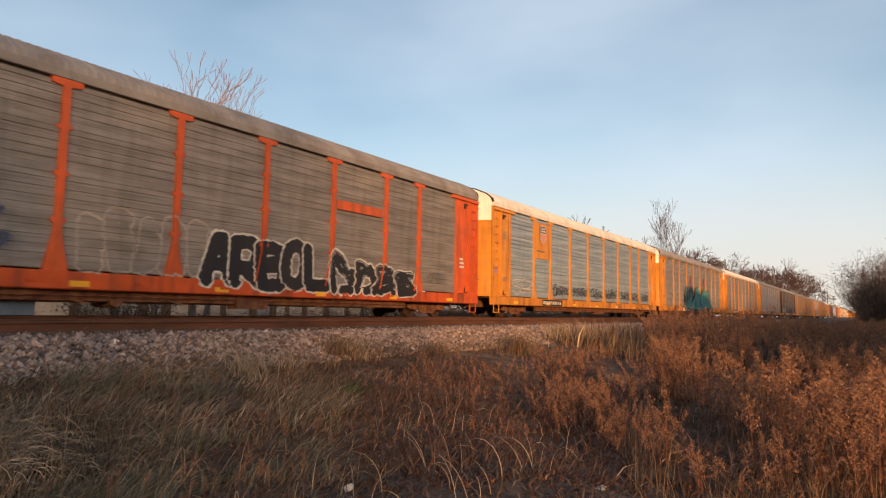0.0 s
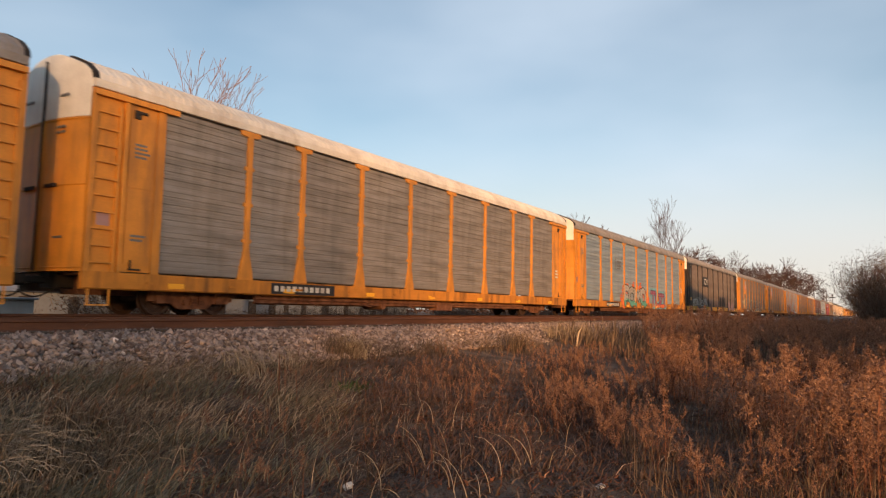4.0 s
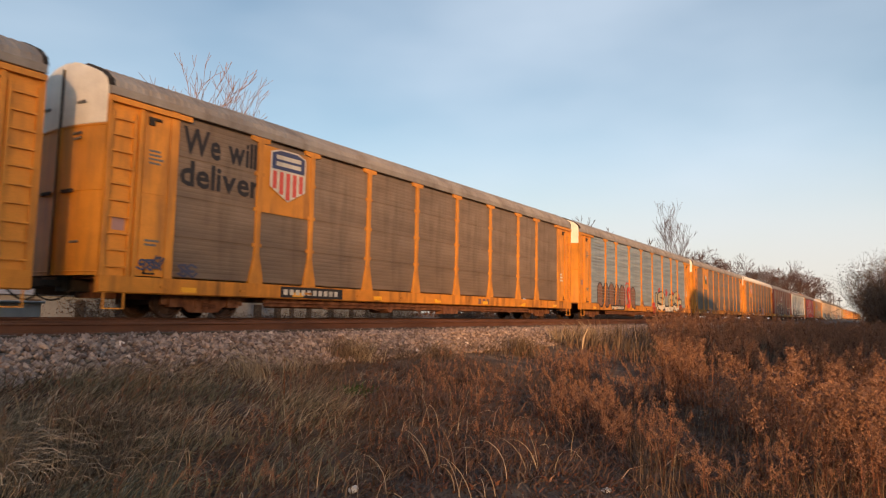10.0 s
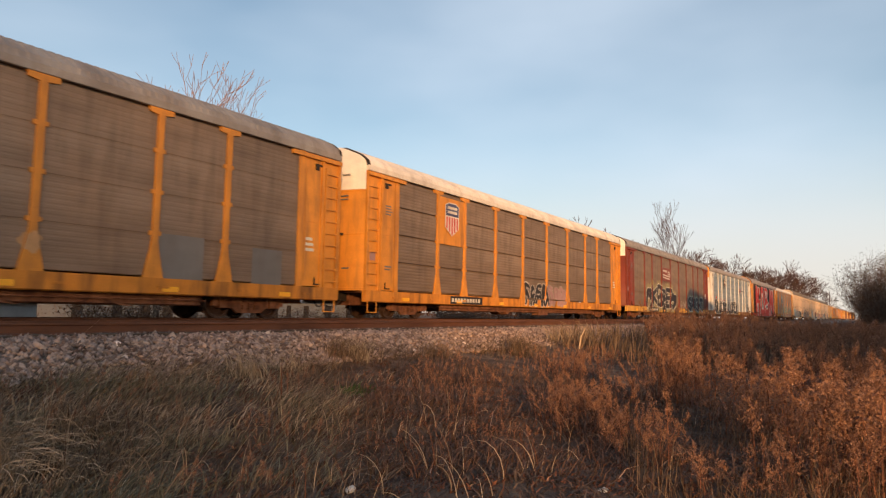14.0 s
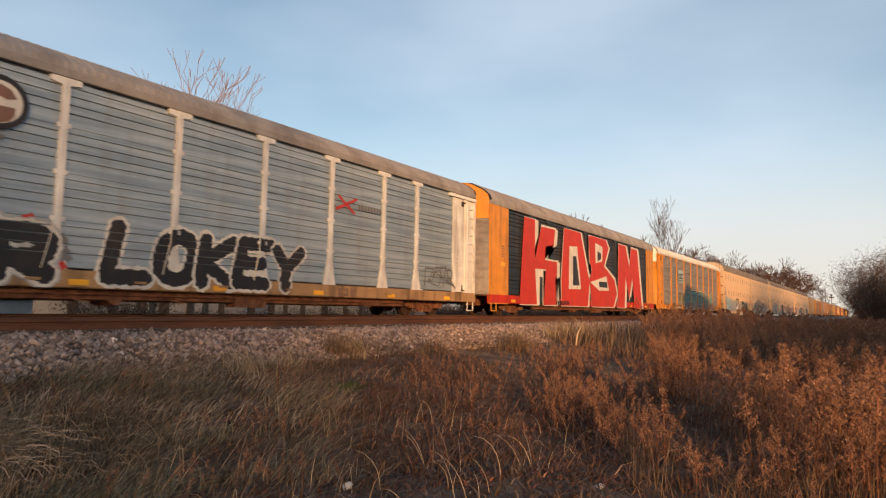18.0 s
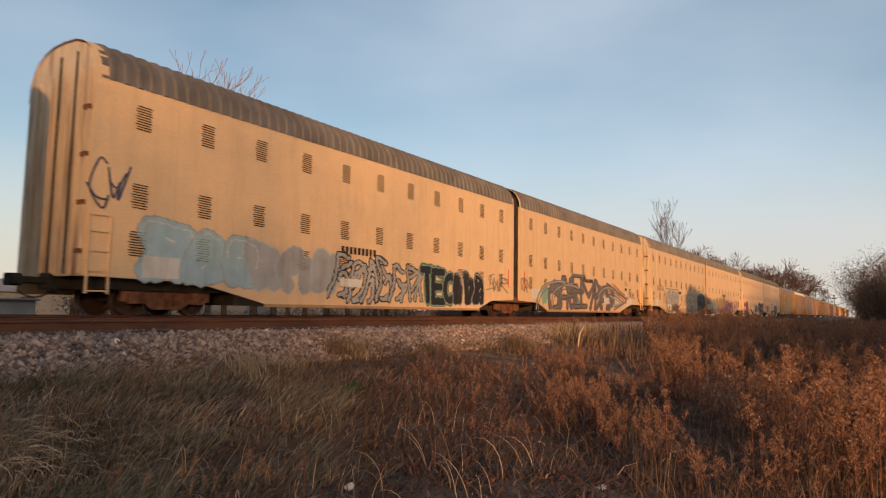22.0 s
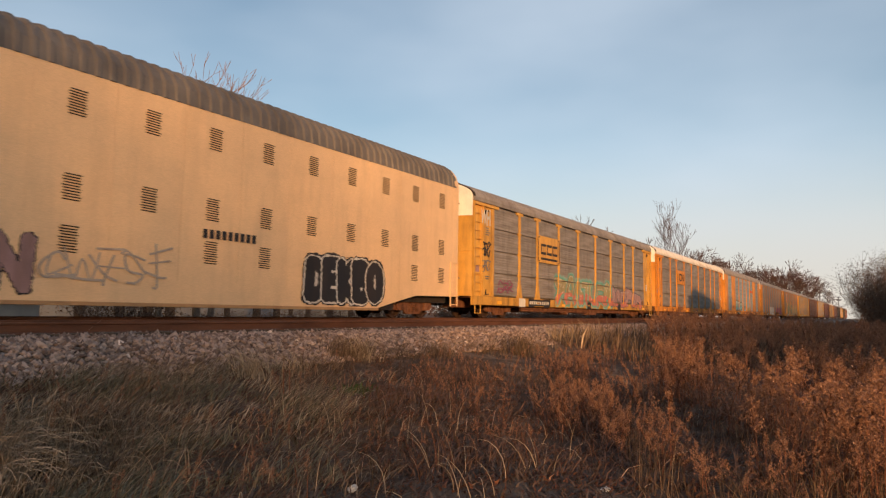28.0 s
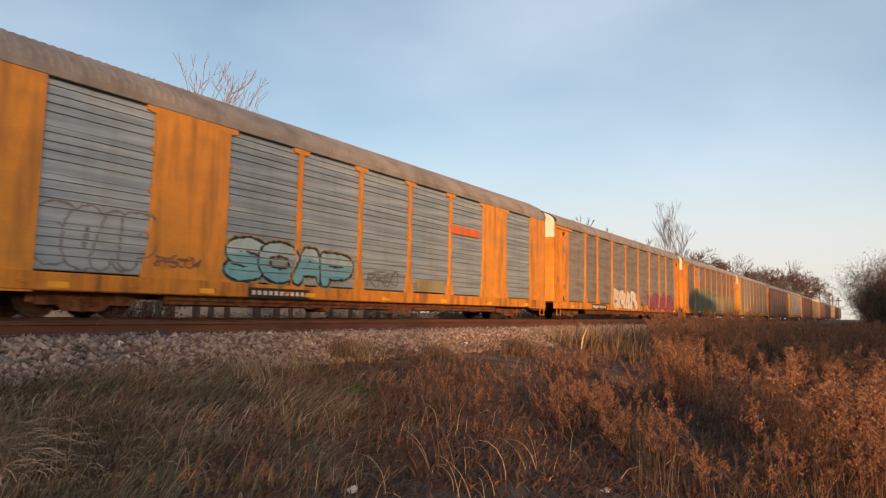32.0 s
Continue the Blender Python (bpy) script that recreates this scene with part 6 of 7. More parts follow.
for pts in (((9.5, 1.8), (9.7, 1.9), (10.1, 1.65), (9.35, 1.15)), ((10.35, 1.1), (11.0, 1.55), (11.75, 1.65), (12.45, 1.05)), ((13.6, 3.0), (13.65, 1.95), (14.0, 1.05)), ((13.65, 2.55), (15.55, 1.05)),
            ((15.55, 1.15), (16.3, 1.9), (16.1, 2.65)), ((16.3, 1.9), (16.5, 2.95)), ((17.15, 2.6), (17.05, 1.45)), ((17.75, 2.65), (17.7, 1.15)), ((8.6, 2.4), (8.95, 2.6), (8.6, 1.9)), ((10.6, 2.6), (10.95, 2.75), (10.7, 2.1)), ((12.7, 2.5), (13.3, 2.6), (12.9, 1.6), (13.4, 1.1))):
    ribbon(strokes, pts, 0.055, FRONT - 0.017)
    ribbon(shine, [(x - 0.07, z + 0.03) for x, z in pts], 0.03, FRONT - 0.0165)
part("graffiti_linework", strokes.mesh("graffiti_linework", MAT["pblack"]), c, "black inner lines")
part("graffiti_shine", shine.mesh("graffiti_shine", MAT["plblue"]), c, "pale inner highlights")
for a, z in ((10.65, 3.35), (16.3, 3.35)):
    blob_s = Shape()
    blob(blob_s, a + 0.28, z + 0.28, 0.6, 0.6, FRONT - 0.004, random.Random(3), 14, 0.5)
    part("graffiti", blob_s.mesh("graffiti", MAT["pred"]), c, "small red spray blot")
    part("graffiti_linework", scrawl_mesh(a + 0.08, a + 0.48, z + 0.1, z + 0.46, MAT["ppink"], 5, 0.04, FRONT - 0.009), c)
bars(c, 7.4, 9.9, 0.64, 0.92, 9, "pwhite")

c = autorack(83.88, "yellow auto carrier with plain dusty grey screens", "yellow", "slate", "soft", "roofwhite")
c = autorack(112.72, "yellow auto carrier with galvanized screens and two-colour graffiti", "yellow", "galv", "slots", "roof")
bracket_sign(c, 7.2, 8.6, 3.2, 4.0, "pgrey")
blots(c, ((9.2, 1.75, 0.42), (8.6, 1.35, 0.22), (9.9, 2.0, 0.4), (11.4, 2.25, 0.3), (12.3, 2.2, 0.25), (13.1, 2.1, 0.4), (14.3, 1.5, 0.5), (15.1, 1.15, 0.4), (8.9, 0.95, 0.4)), "porange", "coral overspray")
spray(c, "POMO", 9.2, 14.5, 0.62, 2.2, "plgrey", "pblack", 43, "silver and teal letters with black edges", fat=0.27, rim=0.075, low="pteal", low_at=0.36, wild=0.6, over=1.25, shine="pwhite")
spray(c, "TUZI", 15.9, 20.2, 0.64, 2.0, "pmag", "pdblue", 42, "magenta letters over a dull orange foot", fat=0.20, rim=0.06, glow="pblue", glow_w=0.16, low="porange", low_at=0.24, wild=0.9, over=1.2)

c = autorack(141.37, "black auto carrier with dusty brown screens and white scrawls", "black", "taupe", "fine", "roof", sill="gold", door="black", sill_gap=True)
rect(c, "sign_plate", 6.5, 9.3, 3.12, 4.12, "pblack", "black sign panel", FRONT)
worm_sign(c, 7.25, 8.65, 3.38, 3.88, "pwhite")
for i, (a, b) in enumerate(((1.7, 4.2), (4.8, 6.5), (6.9, 8.4), (9.3, 11.5), (12.0, 14.5))):
    part("graffiti", scrawl_mesh(a, b, 1.1, 1.8, MAT["pwhite" if i < 3 else "pdblue"], 51 + i, 0.06), c, "rough white spray scrawl")
for i, a in enumerate((15.4, 16.7, 17.8)):
    s = Shape()
    blob(s, a + 0.35, 1.95, 0.55, 0.6, FRONT, random.Random(i), 12, 0.9)
    blob(s, a + 0.35, 1.45, 0.95, 0.75, FRONT - 0.001, random.Random(i + 4), 12, 0.7)
    part("graffiti", s.mesh("graffiti", MAT["pblack"]), c, "dark rounded spray shapes")
spray(c, "????", 20.8, 24.8, 0.62, 1.75, "ppink", "pgrey", 55, "pink block graffiti", fat=0.14, rim=0.035, wild=0.7, over=1.3)
rect(c, "notice", 0.92, 1.5, 1.55, 1.84, "reflector", "yellow notice plate", -SIDE + 0.024)
for a, b in ((3.9, 6.2), (10.1, 11.0), (13.6, 14.3), (17.0, 17.7), (20.2, 20.9)):
    rect(c, "sill_patch", a, b, 0.57, 0.98, "pblack", "black painted patch", FRONT - 0.003)

c = autorack(170.01, "yellow auto carrier with brown screens, shield and grey graffiti", "yellow", "taupe", "fine", "roof")
rect(c, "emblem_panel", 4.5, 6.5, 3.06, 5.0, "yellow", "yellow sign panel", -SIDE + 0.02)
shield(c, 4.95, 6.05, 3.5, 4.88)
blots(c, ((5.3, 1.85, 0.6), (5.5, 1.2, 0.5), (4.7, 1.95, 0.38), (4.1, 1.95, 0.22), (3.6, 1.98, 0.14), (3.2, 1.97, 0.09), (21.4, 1.2, 0.35), (21.9, 1.15, 0.2), (22.3, 1.12, 0.1)), "pcream", "cream spray drawn out to a point")
spray(c, "CHAKA", 5.5, 13.2, 0.80, 2.45, "pchar", "pblack", 61, "dusty umber block letters edged black", fat=0.29, rim=0.09, glow="pcream", glow_w=0.10, wild=0.12, square=1.0, over=1.12, fall=0.12)
spray(c, "DONER", 13.9, 21.0, 0.80, 2.2, "pchar", "pblack", 62, "dusty umber block letters edged black", fat=0.26, rim=0.08, glow="pcream", glow_w=0.10, wild=0.12, square=1.0, over=1.12, fall=0.10)
rect(c, "painted_band", 5.4, 12.6, 0.60, 0.76, "pblack", "black strip under the letters", -SIDE - 0.0215)
part("graffiti_linework", scrawl_mesh(20.9, 21.9, 1.1, 1.6, MAT["pgrey"], 63, 0.05, FRONT - 0.002), c)

c = autorack(198.81, "yellow auto carrier with a painted slogan and shield", "yellow", "taupe", "fine", "roof")
rect(c, "emblem_panel", 4.42, 6.5, 3.05, 5.02, "yellow", "yellow sign panel", -SIDE + 0.02)
shield(c, 4.78, 6.18, 3.46, 5.0)
part("slogan", word_mesh("We will", 1.95, 4.35, 4.25, 4.95, MAT["pblack"], 0.025, -SIDE + 0.048, 0, 0.86), c, "dark painted words")
part("slogan", word_mesh("deliver.", 1.90, 4.72, 3.42, 4.08, MAT["pblack"], 0.025, -SIDE + 0.048, 0, 0.80), c, "dark painted words")
part("graffiti", scrawl_mesh(1.95, 2.5, 1.1, 1.42, MAT["pdblue"], 71, 0.06), c)
part("graffiti", scrawl_mesh(0.9, 1.5, 1.2, 1.5, MAT["pdblue"], 72, 0.05), c)
bars(c, 16.7, 17.8, 0.66, 0.90, 3, "pbrown")

c = autorack(227.37, "yellow auto carrier with grey screens and large bubble graffiti", "yellow", "galv", "slots", "roof")
spray(c, "#####", 2.9, 8.3, 0.66, 2.5, "pbrown", "pblack", 81, "brown and black slab-like graffiti letters", fat=0.52, rim=0.10, wild=0.15, square=1.0, over=1.3, shine="ppink")
spray(c, "#", 9.35, 10.8, 0.66, 2.45, "pbrown", "pblack", 82, "brown slab-like graffiti letter", fat=0.6, rim=0.10, wild=0.1, square=1.0, over=1.3, shine="ppink")
spray(c, "#", 8.2, 9.5, 0.62, 2.75, "plgrey", "pred", 85, "pale drop with a red edge", fat=0.55, rim=0.13, wild=0.0, square=0.4, over=1.6)
part("graffiti_letters", word_mesh("S", 8.5, 9.2, 0.8, 2.3, MAT["pred"], 0.03, FRONT - 0.003, 0, 0.9), c, "red letter in a pale drop")
blots(c, ((15.2, 0.95, 0.45), (16.9, 2.25, 0.3), (19.0, 2.2, 0.3), (21.0, 2.1, 0.35), (23.0, 1.7, 0.5), (23.6, 1.2, 0.4)), "pred", "red spray patch")
spray(c, "ISLOS-", 15.6, 23.9, 0.62, 2.3, "pcream", "pblack", 83, "cream angular letters with heavy black edges", fat=0.29, rim=0.11, low="pwhite", low_at=0.3, wild=0.8, over=1.3, square=0.5, lean=-0.1)

c = autorack(255.89, "yellow auto carrier with brown screens and a flag emblem", "yellow", "taupe", "fine", "roof")
rect(c, "emblem_panel", 4.42, 6.5, 3.06, 5.1, "yellow", "yellow sign panel", -SIDE + 0.02)
flat(c, "flag", [(4.8, 4.55), (5.05, 3.65), (5.9, 3.55), (5.65, 3.9), (5.3, 4.2)], "flaggreen", "green, white and red flag emblem", FRONT - 0.004)
flat(c, "flag_middle", [(5.05, 4.15), (5.62, 4.0), (5.72, 4.35), (5.0, 4.45)], "pwhite", "", FRONT - 0.008)
flat(c, "flag_tail", [(5.6, 4.0), (5.88, 3.9), (5.86, 4.28), (5.66, 4.32)], "flagred", "", FRONT - 0.008)
for a, b, z0, z1 in ((6.9, 9.1, 0.98, 2.2), (20.6, 22.0, 0.8, 2.1), (23.6, 24.7, 0.95, 2.0)):
    rect(c, "paint_patch", a, b, z0, z1, "pgrey", "grey overpainted patch", -SIDE + 0.046)
for z in (3.72, 2.3):
    rect(c, "paint_patch", 13.5, 16.9, z, z + 0.24, "pgrey", "dark grey stripe", -SIDE + 0.046)
blots(c, ((11.2, 1.5, 0.3), (12.3, 1.45, 0.22), (14.6, 1.5, 0.3), (15.4, 1.4, 0.35), (17.8, 1.6, 0.22)), "ptan", "pale scrubbed patch")
part("graffiti", scrawl_mesh(0.6, 1.5, 2.75, 3.85, MAT["pblack"], 91, 0.04, -SIDE - 0.02), c, "black spray tag on the door")

c = autorack(284.43, "yellow auto carrier with a white roof and shield emblem", "yellow", "taupe", "joints", "roofwhite")
rect(c, "emblem_panel", 4.42, 6.5, 3.05, 5.0, "yellow", "yellow sign panel", -SIDE + 0.02)
shield(c, 4.88, 5.94, 3.42, 4.82)
spray(c, "????", 12.3, 15.1, 0.66, 1.9, "pblack", "pwhite", 101, "black and white graffiti", fat=0.13, rim=0.035, wild=0.8, over=1.3)
spray(c, "???", 15.1, 17.5, 0.66, 1.8, "ppink", "pfaint", 102, "faded pink graffiti", fat=0.13, rim=0.03, wild=0.8, over=1.3)

c = autorack(312.93, "maroon auto carrier with brown screens and chrome graffiti", "maroon", "taupe", "fine", "roof", sill="gold", sill_gap=True)
rect(c, "sign_plate", 9.38, 12.1, 3.2, 4.3, "maroon", "dark red sign panel", FRONT)
s = Shape()
for z in (3.42, 3.62):
    ribbon(s, [(9.5, z + 0.1), (11.4, z), (11.55, z)], 0.10, FRONT - 0.006)
ribbon(s, [(11.35 + 0.32 * math.cos(a), 3.68 + 0.36 * math.sin(a)) for a in [math.pi * k / 8 for k in range(9)]], 0.12, FRONT - 0.006)
ribbon(s, [(11.35 + 0.14 * math.cos(a), 3.68 + 0.16 * math.sin(a)) for a in [math.pi * k / 8 for k in range(9)]], 0.07, FRONT - 0.006)
part("sign_marking", s.mesh("sign_marking", MAT["pwhite"]), c, "white wheel and lines emblem")
bars(c, 9.55, 10.9, 3.95, 4.15, 7, "pwhite")
spray(c, "?K??E?", 5.3, 13.6, 0.85, 2.75, "pblack", "pwhite", 111, "black angular graffiti with white lines", fat=0.24, rim=0.05, glow="pyellow", glow_w=0.25, wild=1.2, over=1.7, square=0.5, fall=0.1)
spray(c, "SAIGHT", 18.6, 24.6, 0.72, 2.2, "pblack", "pwhite", 113, "fat black angular letters with white edges", fat=0.24, rim=0.055, glow="pyellow", glow_w=0.11, wild=0.25, over=1.35, square=1.0)
part("graffiti", scrawl_mesh(15.2, 17.6, 1.0, 1.8, MAT["pfaint"], 114, 0.05), c)
rect(c, "notice", 25.75, 26.1, 2.3, 2.6, "pwhite", "white notice plate", -SIDE + 0.02)
for a, b in ((5.6, 7.0), (9.2, 10.4), (13.3, 14.4), (16.9, 18.0)):
    rect(c, "sill_patch", a, b, 0.57, 0.98, "pblack", "black painted patch", FRONT - 0.003)

c = autorack(341.41, "white-framed auto carrier with silver-blue screens and graffiti", "white", "galv", "slots", "roof", "white", cap="yellow", sill="ptan")
def disc(rad, at, y, n=28):
    return Shape().add([(at[0] + rad * math.cos(2 * math.pi * k / n), y, at[1] + rad * math.sin(2 * math.pi * k / n)) for k in range(n)], [tuple(range(n))])


emblem = part("round_emblem", disc(0.56, (7.98, 4.30), FRONT).mesh("round_emblem", MAT["pblack"]), c, "round black and white emblem")
part("emblem_field", disc(0.44, (7.98, 4.30), FRONT - 0.004).mesh("emblem_field", MAT["pwhite"]), emblem)
for pts in (((7.68, 4.22), (8.28, 4.22), (8.28, 4.05), (8.18, 3.92), (7.98, 3.86), (7.78, 3.92), (7.68, 4.05)), ((7.66, 4.40), (7.74, 4.58), (7.98, 4.66), (8.18, 4.58), (8.30, 4.42), (8.12, 4.36), (7.9, 4.44))):
    part("emblem_mark", poly_mesh("emblem_mark", pts, MAT["pbrown"], FRONT - 0.008), emblem, "brown shield and animal shape")
bars(c, 7.78, 8.18, 3.52, 3.64, 2, "pgrey")
blots(c, ((2.5, 1.8, 0.3), (3.4, 2.35, 0.3), (4.5, 2.1, 0.25), (5.6, 2.2, 0.3), (6.9, 2.1, 0.25), (7.9, 2.1, 0.22), (8.7, 1.9, 0.2), (2.0, 0.95, 0.3), (6.4, 0.9, 0.2), (9.3, 1.1, 0.2)), "pred", "red spray patch")
blots(c, ((1.95, 1.55, 0.2), (2.1, 1.25, 0.22), (9.4, 1.6, 0.16), (9.5, 1.3, 0.16)), "pgrey", "dark spray drop")
spray(c, "SAUCER", 2.4, 9.2, 0.62, 2.3, "pblack", "pwhite", 121, "fat black letters with a pale edge", fat=0.29, rim=0.07, glow="plgrey", glow_w=0.05, wild=0.6, over=1.25, fall=0.12)
spray(c, "LOKEY", 10.4, 16.6, 0.62, 2.3, "pblack", "pwhite", 122, "bold black letters with a white edge", fat=0.27, rim=0.08, wild=0.25, lean=0.12, square=0.5, over=1.12, fall=0.05)
s = Shape()
ribbon(s, [(18.0, 3.5), (19.0, 3.95)], 0.09, FRONT)
ribbon(s, [(18.1, 3.95), (18.9, 3.45)], 0.09, FRONT)
part("cross_mark", s.mesh("cross_mark", MAT["pred"]), c, "red crossed mark")
bars(c, 19.1, 20.4, 3.62, 3.78, 8, "pgrey")
part("graffiti", scrawl_mesh(23.2, 25.2, 1.2, 2.1, MAT["pgrey"], 123, 0.05), c)
bars(c, 18.2, 19.1, 0.64, 0.90, 3, "pbrown")

# the carrier covered by giant red letters
c = autorack(369.81, "auto carrier with giant red and white letters on navy", "yellow", "navy", "slots", "roof", "slate", cap="yellow", smooth=True, solid=(), sill="red", plate=False, posts="navy")
BIG = {
    "K": ([(3.39, 5.02), (4.68, 5.02), (4.67, 2.95), (5.44, 4.75), (7.27, 4.78), (7.12, 3.91), (6.02, 3.73), (5.9, 2.99), (7.56, 2.99), (7.5, 2.18), (7.28, 2.07), (7.47, 0.60), (5.77, 0.57), (6.04, 2.5), (4.71, 2.45), (4.93, 0.60), (2.91, 0.58)], []),
    "O": ([(8.56, 5.02), (11.09, 5.02), (12.58, 2.06), (12.27, 0.58), (8.18, 0.58), (8.16, 2.15)], [([(9.33, 4.05), (10.52, 4.12), (11.15, 1.6), (9.22, 1.55)], [(9.85, 3.5), (10.35, 3.54), (10.89, 1.82), (9.85, 1.78)])]),
    "S": ([(12.48, 5.0), (13.33, 5.03), (15.61, 5.02), (16.16, 4.5), (15.25, 3.25), (17.29, 2.45), (17.81, 1.48), (17.09, 0.6), (12.99, 0.58), (12.8, 1.7), (12.57, 2.21), (13.03, 2.9), (12.61, 3.4)],
          [([(13.62, 4.65), (14.97, 4.5), (14.91, 3.55), (13.66, 3.35)], [(14.0, 4.15), (14.7, 4.02), (14.7, 3.69), (14.02, 3.5)]), ([(12.7, 2.1), (15.67, 2.62), (16.2, 1.68), (14.3, 1.62)], [(14.21, 2.2), (15.82, 2.24), (15.86, 1.85), (14.34, 1.85)])]),
    "M": ([(18.25, 5.0), (19.81, 5.0), (20.64, 3.51), (21.1, 4.95), (22.6, 4.92), (23.69, 0.57), (21.9, 0.54), (21.3, 2.75), (20.55, 1.25), (19.75, 2.75), (19.5, 0.57), (17.97, 0.58)], []),
}


for ch, (pts, holes) in BIG.items():
    part("letter_edge", poly_mesh("letter_edge", [(x + 0.10, z) for x, z in swell(pts, 0.12 if ch == "K" else 0.17)], MAT["pwhite"], FRONT - 0.030), c, "white painted edge")
    part("letter_edge", poly_mesh("letter_edge", [(x + (0.42 if ch in "KM" else 0.26), z) for x, z in pts], MAT["pwhite"], FRONT - 0.0285), c, "white painted edge")
    part("letter", poly_mesh("letter", pts, MAT["pred"], FRONT - 0.036), c, "giant red painted letter")
    for white, dark in holes:
        part("letter_inner", poly_mesh("letter_inner", white, MAT["pwhite"], FRONT - 0.042), c)
        part("letter_opening", poly_mesh("letter_opening", dark, MAT["navy"], FRONT - 0.048), c)
rect(c, "letter_inner", 4.98, 5.72, 0.57, 2.40, "pwhite", "", FRONT - 0.034)
rect(c, "letter_opening", 5.25, 5.62, 0.57, 2.05, "navy", "", FRONT - 0.040)
bars(c, 7.4, 9.3, 0.62, 0.85, 9, "pblack", FRONT - 0.05)
rect(c, "notice", 1.0, 1.45, 2.35, 2.55, "reflector", "yellow notice plate", -SIDE - 0.006)
lines(c, 1.1, 1.4, 2.8, 3.4, 5, "pbrown", -SIDE - 0.006)

c = autorack(398.33, "yellow auto carrier with a white roof and pastel graffiti", "yellow", "slate", "joints", "roofwhite")
bracket_sign(c, 6.95, 8.75, 3.15, 4.15, "pblack", "plblue")
blots(c, ((8.7, 1.6, 0.55), (8.1, 1.65, 0.3), (9.3, 1.6, 0.6)), "pyellow", "pale yellow spray")
spray(c, "NYSTO", 9.4, 15.6, 0.64, 2.5, "pmint", "pblack", 141, "teal and pink letters edged black", fat=0.26, rim=0.08, glow="pcream", glow_w=0.12, low="ppink", low_at=0.36, wild=0.7, over=1.25, square=0.4)
spray(c, "ETLOS", 15.5, 22.8, 0.64, 2.4, "pmint", "pblack", 142, "teal and pink letters edged black", fat=0.26, rim=0.08, glow="pcream", glow_w=0.12, low="ppink", low_at=0.36, wild=0.8, over=1.25, square=0.4)
s = Shape()
ribbon(s, [(7.5 + 0.28 * math.cos(a), 1.75 + 0.34 * math.sin(a)) for a in [2 * math.pi * k / 14 for k in range(15)]], 0.08, -SIDE + 0.044)
ribbon(s, [(7.35, 1.85), (7.65, 1.85), (7.4, 1.65), (7.65, 1.6)], 0.06, -SIDE + 0.043)
part("graffiti", s.mesh("graffiti", MAT["pblack"]), c, "black ring mark")

# tall cream carriers
c = automax(427.6, "tall cream articulated auto carrier with tags along its foot", 21.35)
part("graffiti", scrawl_mesh(0.05, 0.85, 2.55, 3.8, MAT["pdblue"], 151, 0.05), c, "blue spray tag")
spray(c, "???", 1.5, 4.8, 0.75, 2.3, "plblue", "plgrey", 152, "pale blue cloud-like graffiti", fat=0.32, rim=0.04, wild=0.6, over=1.4, shine="pwhite")
spray(c, "???", 4.6, 8.1, 0.7, 2.1, "plgrey", "plblue", 159, "faded pale graffiti", fat=0.26, rim=0.035, wild=0.6, over=1.3)
spray(c, "??????", 8.0, 12.9, 0.48, 2.05, "plgrey", "pblack", 153, "grey wild letters edged black", fat=0.11, rim=0.045, wild=1.3, over=1.5)
spray(c, "TEC", 13.0, 15.3, 0.46, 1.95, "pblack", "pmint", 154, "black letters edged pale green", fat=0.19, rim=0.04, glow="pgreen", glow_w=0.06, wild=0.6, over=1.25)
spray(c, "???", 15.2, 17.8, 0.46, 1.95, "pblack", "plgrey", 158, "fat black bubble letters with pale rims", fat=0.22, rim=0.04, wild=0.5, over=1.2, shine="pcream")
part("graffiti", scrawl_mesh(18.1, 20.0, 1.2, 2.0, MAT["pgrey"], 155, 0.045), c)
rect(c, "notice", 8.3, 9.4, 0.98, 1.25, "pwhite", "white notice plate", FRONT - 0.012)
bars(c, 8.35, 10.2, 2.08, 2.32, 9, "pblack")
part("graffiti", scrawl_mesh(21.6, 22.3, 1.3, 2.1, MAT["pdblue"], 156, 0.05), c)
for i, (a, w, h) in enumerate(((23.3, 5.2, 1.55), (25.2, 4.6, 1.4), (32.4, 4.4, 1.5))):
    for k, (m, wd) in enumerate((("pgrey", 0.16), ("plgrey", 0.06), ("pgrey", 0.07))):
        s = Shape()
        d = 0.0 if k < 2 else 0.22
        ribbon(s, [(a + d + (w - d) * (1 - math.cos(q * math.pi / 16)) * 0.62, 0.42 + (h - d) * math.sin(q * math.pi / 16 + 0.12 * i) ** 0.8) for q in range(0, 10 + i % 3)], wd, FRONT - 0.004 - 0.003 * k - 0.0004 * i)
        part("graffiti", s.mesh("graffiti", MAT[m]), c, "large sprayed arcs" if k == 0 else "")
spray(c, "?A?EM?A?", 25.0, 35.4, 0.42, 2.3, "pgrey", "pblack", 157, "grey spiked letters edged black", fat=0.14, rim=0.05, glow="ppink", glow_w=0.05, wild=1.3, over=1.7, square=0.3)
blots(c, ((24.4, 1.2, 0.5), (26.3, 1.0, 0.35), (29.0, 0.9, 0.3)), "pmint", "thin mint spray")
